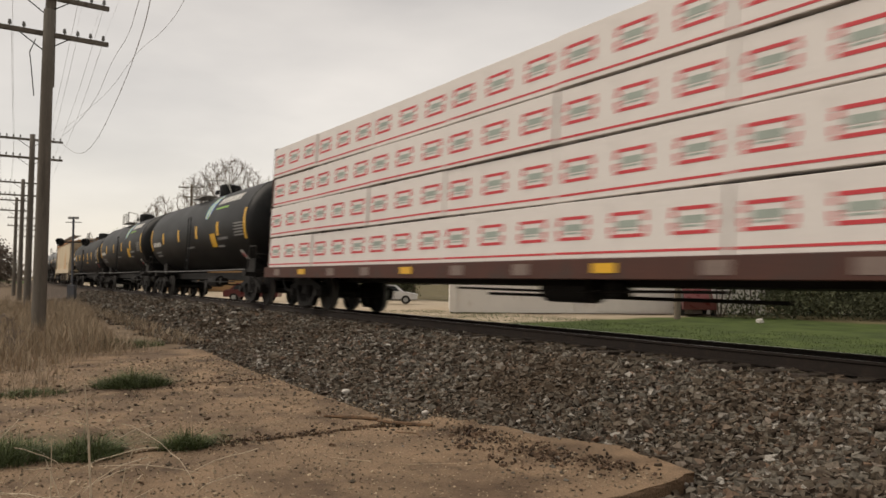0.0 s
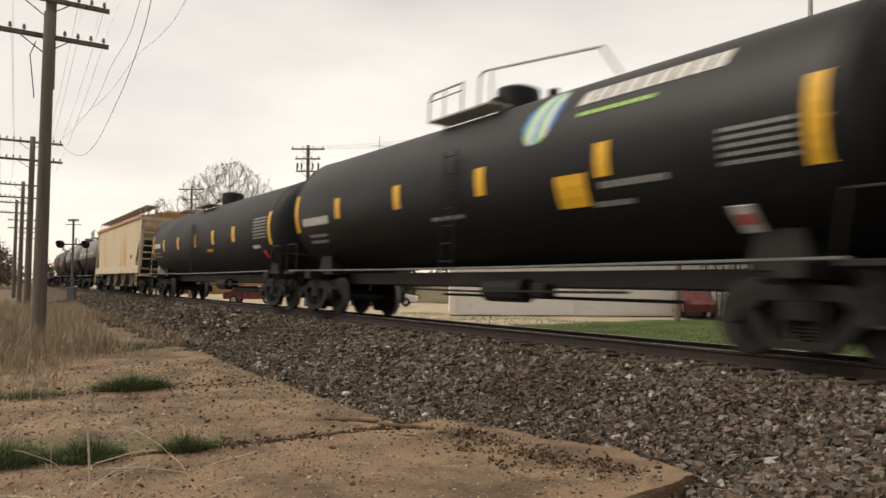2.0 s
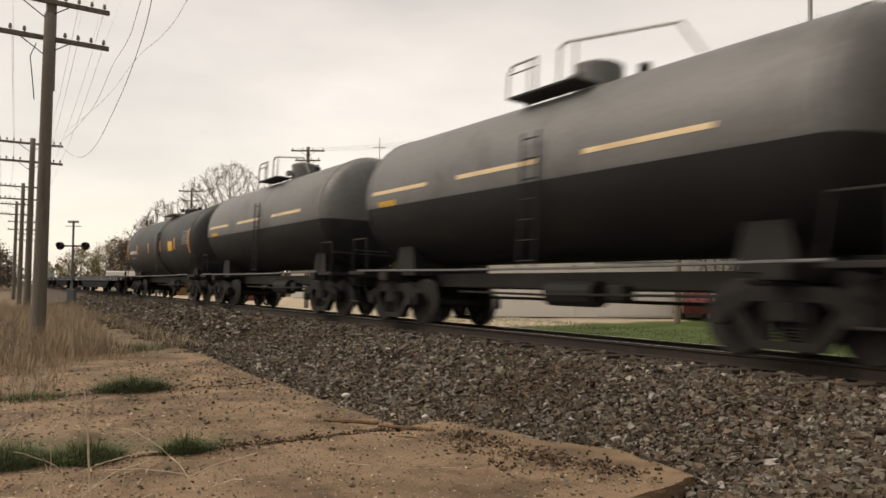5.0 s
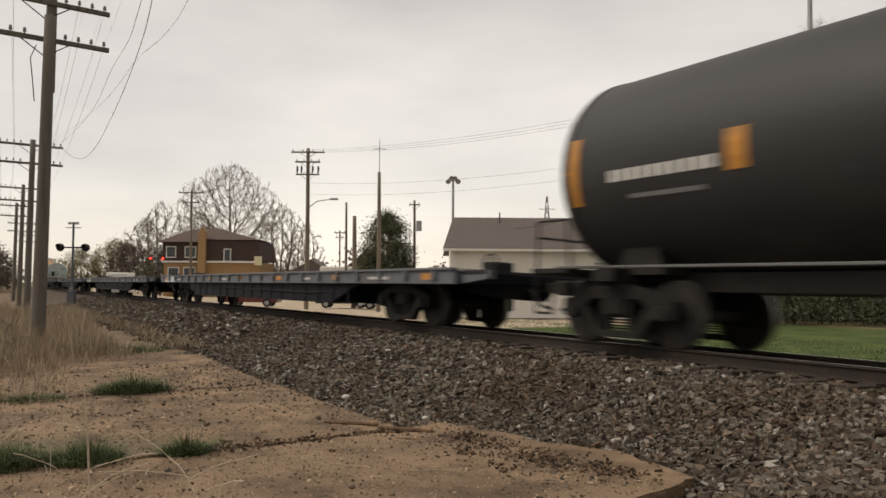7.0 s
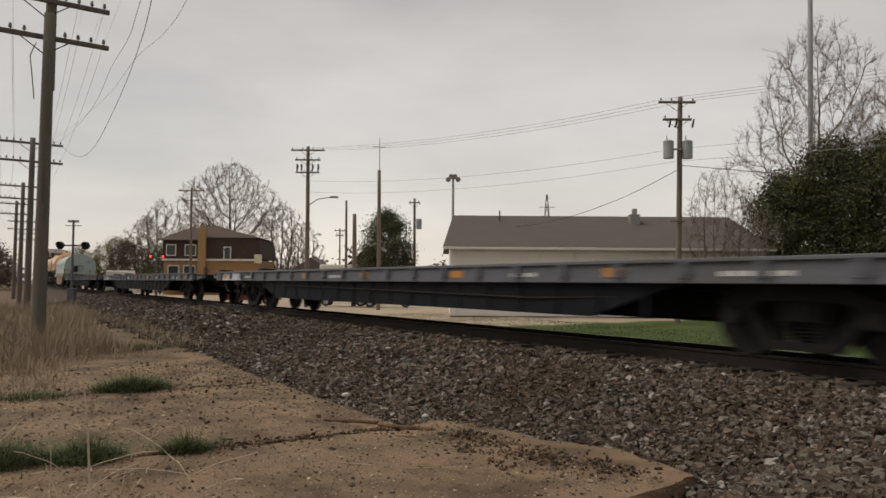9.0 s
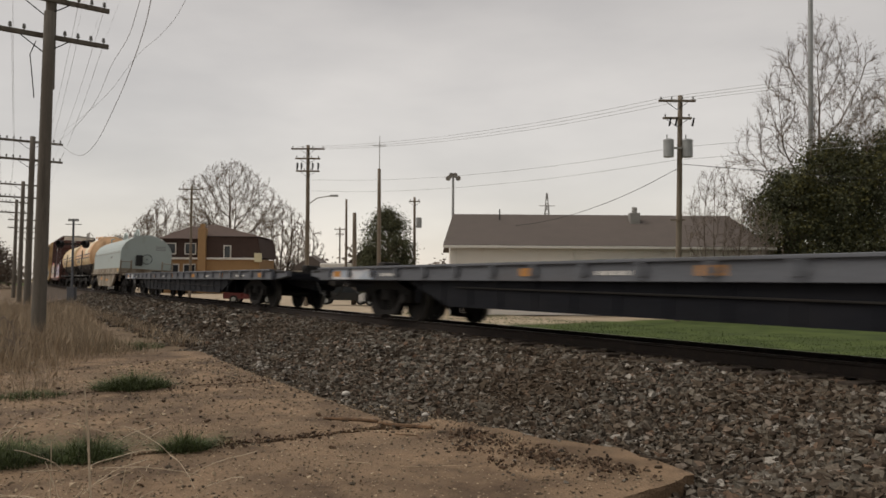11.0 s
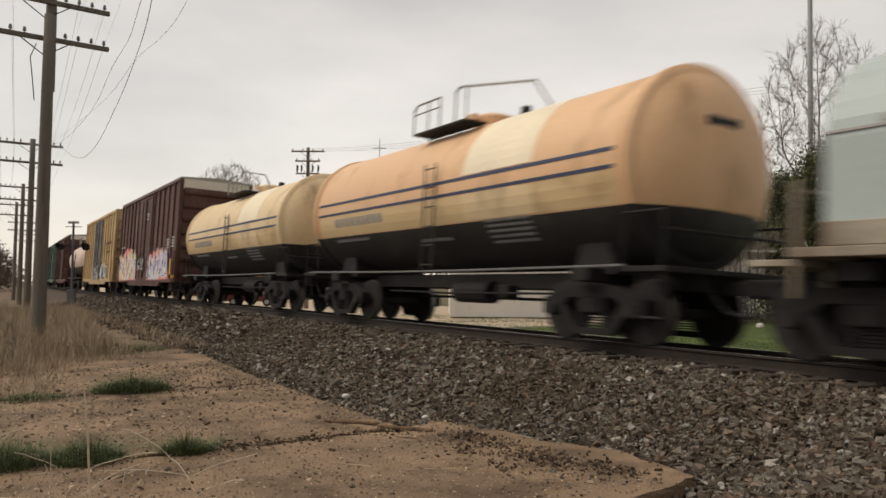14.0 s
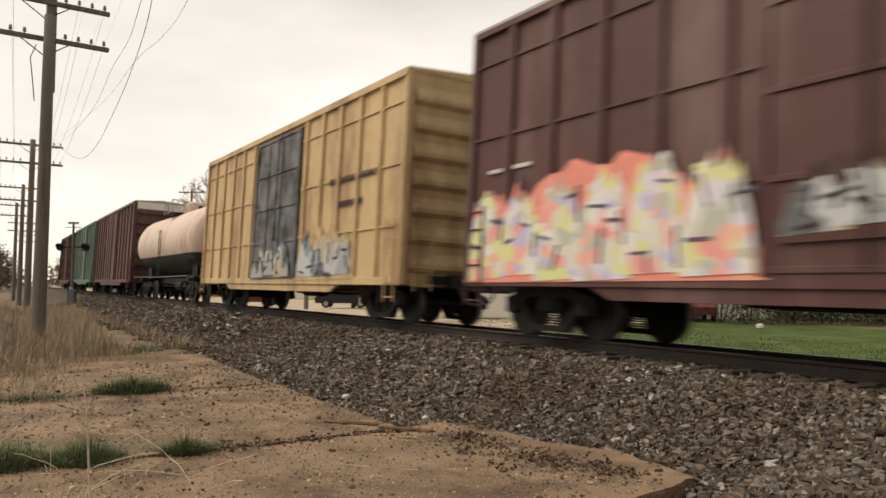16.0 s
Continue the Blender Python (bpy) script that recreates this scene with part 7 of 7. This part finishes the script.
# scrub at the foot of the evergreens, far woods on the horizon
cent = [tuple(town(rng.uniform(14.6, 34), rng.uniform(38.2, 41.2), FLOOR + rng.uniform(0.05, 1.9))) for _ in range(200)]
tagged(leaf_cloud("scrub", cent, 12000, 0.35, 0.1, CONIFER), "dark tangled scrub at the edge of the lawn", "scrub", kind="stuff")
cent = []
for k in range(900):
    u = rng.uniform(-240, 330)
    cent.append(tuple(town(u, 250 + 30 * math.sin(u * 0.05), FLOOR + abs(rng.normal(0, 1)) * 3.2)))
tagged(leaf_cloud("far_woods", cent, 26000, 1.6, 0.8, TWIG), "distant leafless woods along the horizon", "woods", kind="stuff")


# ---- the train ----
TRAIN = []


def place(car, s):
    TRAIN.append((car, s))
    return car


def black_tank():
    r, zc = 1.57, 2.74
    car = tank_car("black_tank_car", "glossy black tank car with yellow plates and a round badge", "black tank cars", 7.88, r, zc, BLACK_TANK,
                   plates=(-5.0, -1.9, 1.25, 4.38), dome_x=0.2, walk_len=4.6, loop=4.0)
    bm = bmesh.new()
    patch(bm, 3.32, 4.0, 1.98, 2.46, r, zc)
    part("yellow_panel", bm, YELLOW, car)
    logo_disc(car, 2.72, 3.55, 0.5, r, zc, (BLUE_PRINT, LIME_PRINT, WHITE_PRINT))
    print_on(car, "large_lettering", WHITE_PRINT, 3.6, 6.4, 3.57, 0.26, 9, r, zc)
    print_on(car, "lime_lettering", LIME_PRINT, 3.7, 5.3, 3.36, 0.07, 8, r, zc)
    print_on(car, "number_stencil", WHITE_PRINT, -7.3, -5.6, 2.28, 0.2, 10, r, zc)
    print_on(car, "small_stencil", DIM_PRINT, -7.1, -5.9, 1.98, 0.07, 12, r, zc)
    print_on(car, "small_stencil", DIM_PRINT, -7.1, -6.0, 1.83, 0.07, 12, r, zc)
    print_on(car, "small_stencil", DIM_PRINT, -0.6, 0.6, 2.02, 0.07, 10, r, zc)
    print_on(car, "small_stencil", DIM_PRINT, 4.3, 5.6, 2.2, 0.09, 10, r, zc)
    print_on(car, "small_stencil", DIM_PRINT, 4.1, 4.9, 1.95, 0.07, 10, r, zc)
    for k in range(5):
        print_on(car, "data_stencil", DIM_PRINT, 6.45, 7.5, 2.66 - k * 0.1, 0.05, 12, r, zc)
    bm = bmesh.new()
    patch(bm, 6.4, 6.7, 1.5, 1.8, r, zc, 0.02)
    pl = part("hazard_placard", bm, WHITE_PRINT, car, "red and white hazard placard")
    bm = bmesh.new()
    patch(bm, 6.45, 6.65, 1.59, 1.71, r, zc, 0.024)
    part("placard_panel", bm, RED_PRINT, pl)
    return car


tank = place(black_tank(), -32.98)
place(lumber_car(), -11.1)


def another(car, s):
    """One more car of the same build."""
    c = copy_thing(car, on_track(s))
    for o in c.children_recursive:
        if o.name.startswith("wheelset"):
            WHEELSETS.append(o)
    return place(c, s)


another(tank, -51.58)

r, zc = 1.5, 2.53
c = place(tank_car("long_black_tank_car", "long dull black tank car with yellow plates", "black tank cars", 8.95, r, zc, DULL_TANK, plates=(-6.35, -3.45, -0.45, 2.3, 4.97), plate_w=0.32, plate_h=0.52,
                   dome_x=-0.6, walk_len=4.2, loop=2.4), -70.6)
print_on(c, "number_stencil", WHITE_PRINT, -8.5, -7.1, 2.32, 0.22, 9, r, zc)
print_on(c, "small_stencil", DIM_PRINT, -8.4, -7.3, 2.05, 0.06, 12, r, zc)
print_on(c, "small_stencil", DIM_PRINT, -8.4, -7.0, 1.9, 0.06, 14, r, zc)
print_on(c, "small_stencil", YELLOW, 1.3, 2.1, 1.9, 0.1, 8, r, zc)
for k in range(7):
    print_on(c, "data_stencil", DIM_PRINT, 7.2, 8.5, 2.75 - k * 0.1, 0.05, 12, r, zc)
print_on(c, "small_stencil", WHITE_PRINT, 7.0, 7.7, 1.85, 0.1, 5, r, zc)
bm = bmesh.new()
patch(bm, 7.85, 8.1, 1.55, 1.78, r, zc, 0.02)
part("hazard_placard", bm, RED_PRINT, c, "red hazard placard")

place(hopper_car(), -91.3)

r, zc = 1.5, 2.78
# The shell is grey above z 2.5 and near-black below it.
g = tank_car("grey_tank_car", "short weathered grey tank car with near-black lower part", "grey tank cars", 5.55, r, zc, GREY_TANK, split=2.5, lower=DULL_TANK, plates=(), end_stripes=False, dome_x=0.4, walk_len=3.2)
print_on(g, "stripe", CREAM, -5.3, 5.3, 2.78, 0.08, 3, r, zc)
print_on(g, "small_stencil", YELLOW, -5.0, -4.2, 2.5, 0.12, 6, r, zc)
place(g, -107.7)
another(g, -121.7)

r, zc = 1.56, 2.62
c = place(tank_car("blackened_tank_car", "blackened grey tank car with a raised middle ring", "black tank cars", 7.55, r, zc, SOOT_TANK, plates=(-4.5, -1.3, 1.65, 4.7), plate_mat=ORANGE, ring=(0.2, 1.4),
                   dome_x=1.4, walk_len=4.4, rail_high=0.4, loop=2.3, dome_low=0.25), -137.5)
print_on(c, "number_stencil", WHITE_PRINT, -6.65, -4.75, 2.3, 0.16, 10, r, zc)
print_on(c, "small_stencil", DIM_PRINT, -6.3, -5.0, 2.05, 0.06, 14, r, zc)
bm = bmesh.new()
patch(bm, 3.4, 4.25, 2.2, 2.62, r, zc)
part("yellow_panel", bm, YELLOW, c)
for k in range(6):
    print_on(c, "data_stencil", DIM_PRINT, 6.2, 7.25, 2.9 - k * 0.1, 0.05, 12, r, zc)

f = place(flat_car(), -160.9)
for s in (-190.2, -219.4, -248.7):
    another(f, s)

place(coil_car(), -270.6)


CHALK = material("chalky_cream_paint", (0.8, 0.7, 0.52), 0.6, 0, 0.12, 0.6, 20, 0.03, (0.55, 0.42, 0.26), 0.2, 0.9)
PALE_PINK = material("faded_pinkish_white_paint", (0.6, 0.47, 0.39), 0.55, 0, 0.12, 0.6, 20, 0.03, (0.35, 0.24, 0.18), 0.3, 0.9, (1, 1, 0.4))
BUFF = material("sun_bleached_buff_paint", (0.68, 0.5, 0.28), 0.5, 0, 0.15, 0.5, 20, 0.03, (0.4, 0.26, 0.13), 0.25, 0.9)


def peach_tank(name, label, paint):
    r, zc = 1.52, 2.66
    c = tank_car(name, label, "peach tank cars", 5.5, r, zc, paint, split=1.98, lower=TAR, plates=(), end_stripes=False, dome_x=0.2, walk_len=4.0, rail_high=0.5, truck_in=1.7, dome_low=0.25)
    for z in (2.5, 2.76):
        bm = bmesh.new()
        patch(bm, -5.4, 5.4, z, z + 0.06, r, zc, 0.006)
        part("painted_stripe", bm, STRIPE_BLUE, c)
    bm = bmesh.new()
    patch(bm, -5.4, 5.4, 2.0, 2.49, r, zc, 0.003)
    part("faded_patch", bm, BUFF, c)
    bm = bmesh.new()
    patch(bm, 1.4, 3.5, 2.84, 4.08, r, zc, 0.006)
    part("faded_patch", bm, CHALK, c)
    bm = bmesh.new()
    patch(bm, 1.4, 3.5, 2.01, 2.48, r, zc, 0.007)
    part("faded_patch", bm, CREAM, c)
    print_on(c, "number_stencil", DIM_PRINT, -4.4, -1.8, 2.2, 0.2, 9, r, zc)
    print_on(c, "small_stencil", DIM_PRINT, -4.6, -2.8, 1.85, 0.06, 12, r, zc)
    print_on(c, "small_stencil", DIM_PRINT, -0.5, 0.7, 1.7, 0.06, 10, r, zc)
    for k in range(5):
        print_on(c, "data_stencil", DIM_PRINT, 2.0, 3.3, 1.95 - k * 0.09, 0.04, 12, r, zc)
    for s in (-1, 1):
        bm = bmesh.new()
        lathe_x(bm, [(s * 5.58, r - 0.01), (s * 5.6, r + 0.05), (s * 5.72, r + 0.04), (s * 5.74, r - 0.2)], zc, 40, 1.98)
        part("jacket_lip", bm, (paint, TAR), c)
        bm = bmesh.new()
        box(bm, s * 5.9, s * 6.1, -0.35, 0.35, 3.2, 3.36, 0.03)
        part("vent_slot", bm, DARK_PAINT, c)
    return c


place(peach_tank("peach_tank_car", "faded peach tank car with blue stripes, black underside", PEACH), -285.45)
place(peach_tank("peach_tank_car", "cream and peach tank car with blue stripes, black underside", CREAM), -299.6)

b = place(box_car("brown_boxcar", "tall oxide-brown boxcar with white end band and graffiti", 7.8, BOX_BROWN, BOX_BROWN, (-1.7, 1.9), 14), -314.7)
graffiti(b, 1.55, 6.35, 0.9, 2.5, -1.605, 3, (SPRAY_PINK, SPRAY_MIX, SPRAY_INK))
graffiti(b, -7.65, -1.8, 0.86, 2.65, -1.605, 8, (SPRAY_PINK, SPRAY_LIME, SPRAY_INK))
graffiti(b, -1.3, 0.6, 1.3, 2.2, -1.63, 12, (RED_SILL, SPRAY_GREY, DARK_PAINT))
bm = bmesh.new()
box(bm, 6.85, 7.2, -1.625, -1.6, 1.15, 1.85)
part("reflector_plate", bm, YELLOW, b)
bm = bmesh.new()
box(bm, 7.3, 7.75, -1.625, -1.6, 0.98, 1.12)
part("reflector_plate", bm, YELLOW, b)
for x0, x1, z in [(6.5, 7.2, 2.78 - k * 0.13) for k in range(4)] + [(5.45, 6.15, 2.72 - k * 0.12) for k in range(6)] + [(0.35, 1.0, 4.25 - k * 0.13) for k in range(3)] + [(-7.2, -6.8, 2.75), (-6.5, -6.0, 2.77)]:
    bm = bmesh.new()
    lettering(bm, x0, x1, z, 0.065, -1.57 if abs(x0) > 1.9 else -1.6, 6)
    part("stencil", bm, WHITE_PRINT, b)
y = place(box_car("yellow_boxcar", "weathered yellow boxcar with blackened grey door and graffiti", 8.0, BOX_YELLOW, DOOR_GREY, (-1.85, 1.9), 14, False), -333.0)
graffiti(y, 2.2, 5.6, 0.9, 2.2, -1.605, 5, (BOX_YELLOW, SPRAY_GREY, DARK_PAINT))
graffiti(y, -1.6, 1.5, 0.95, 2.1, -1.64, 9, (DOOR_GREY, SPRAY_GREY, DARK_PAINT))
bm = bmesh.new()
lettering(bm, 4.0, 6.8, 3.3, 0.14, -1.57, 9)
lettering(bm, 4.6, 6.0, 2.7, 0.14, -1.57, 5)
part("stencil", bm, BROWN_SHINGLE, y)
place(tank_car("cream_tank_car", "faded pinkish-white tank car with grimy black underside", "peach tank cars", 5.9, 1.52, 2.78, PALE_PINK, split=2.1, lower=TAR, plates=(), end_stripes=False), -349.6)
place(box_car("brown_boxcar", "dark brown boxcar with a pale end band", 7.9, BOX_BROWN, BOX_BROWN, (-1.8, 1.8), 14), -365.0)
place(box_car("green_boxcar", "faded green boxcar near the end of the train", 7.2, BOX_GREEN, BOX_GREEN, (-1.8, 1.8), 12, False), -381.7)
place(box_car("dark_boxcar", "dark red-brown boxcar at the end of the train", 7.4, RED_SILL, RED_SILL, (-1.8, 1.8), 12, False), -398.5)


def motions():
    """The train rolls by at one speed; its wheels turn with it."""
    for car, s in TRAIN:
        walk(car, [(k * 0.5, on_track(s + SPEED * k * 0.5)) for k in range(33)])
    for w in WHEELSETS:
        x = w.location.x
        walk(w, [(k / 30, pose(x, 0, WHEEL_R, 0, math.degrees(SPEED * k / 30 / WHEEL_R) % 360, 0)) for k in range(481)])


motions()
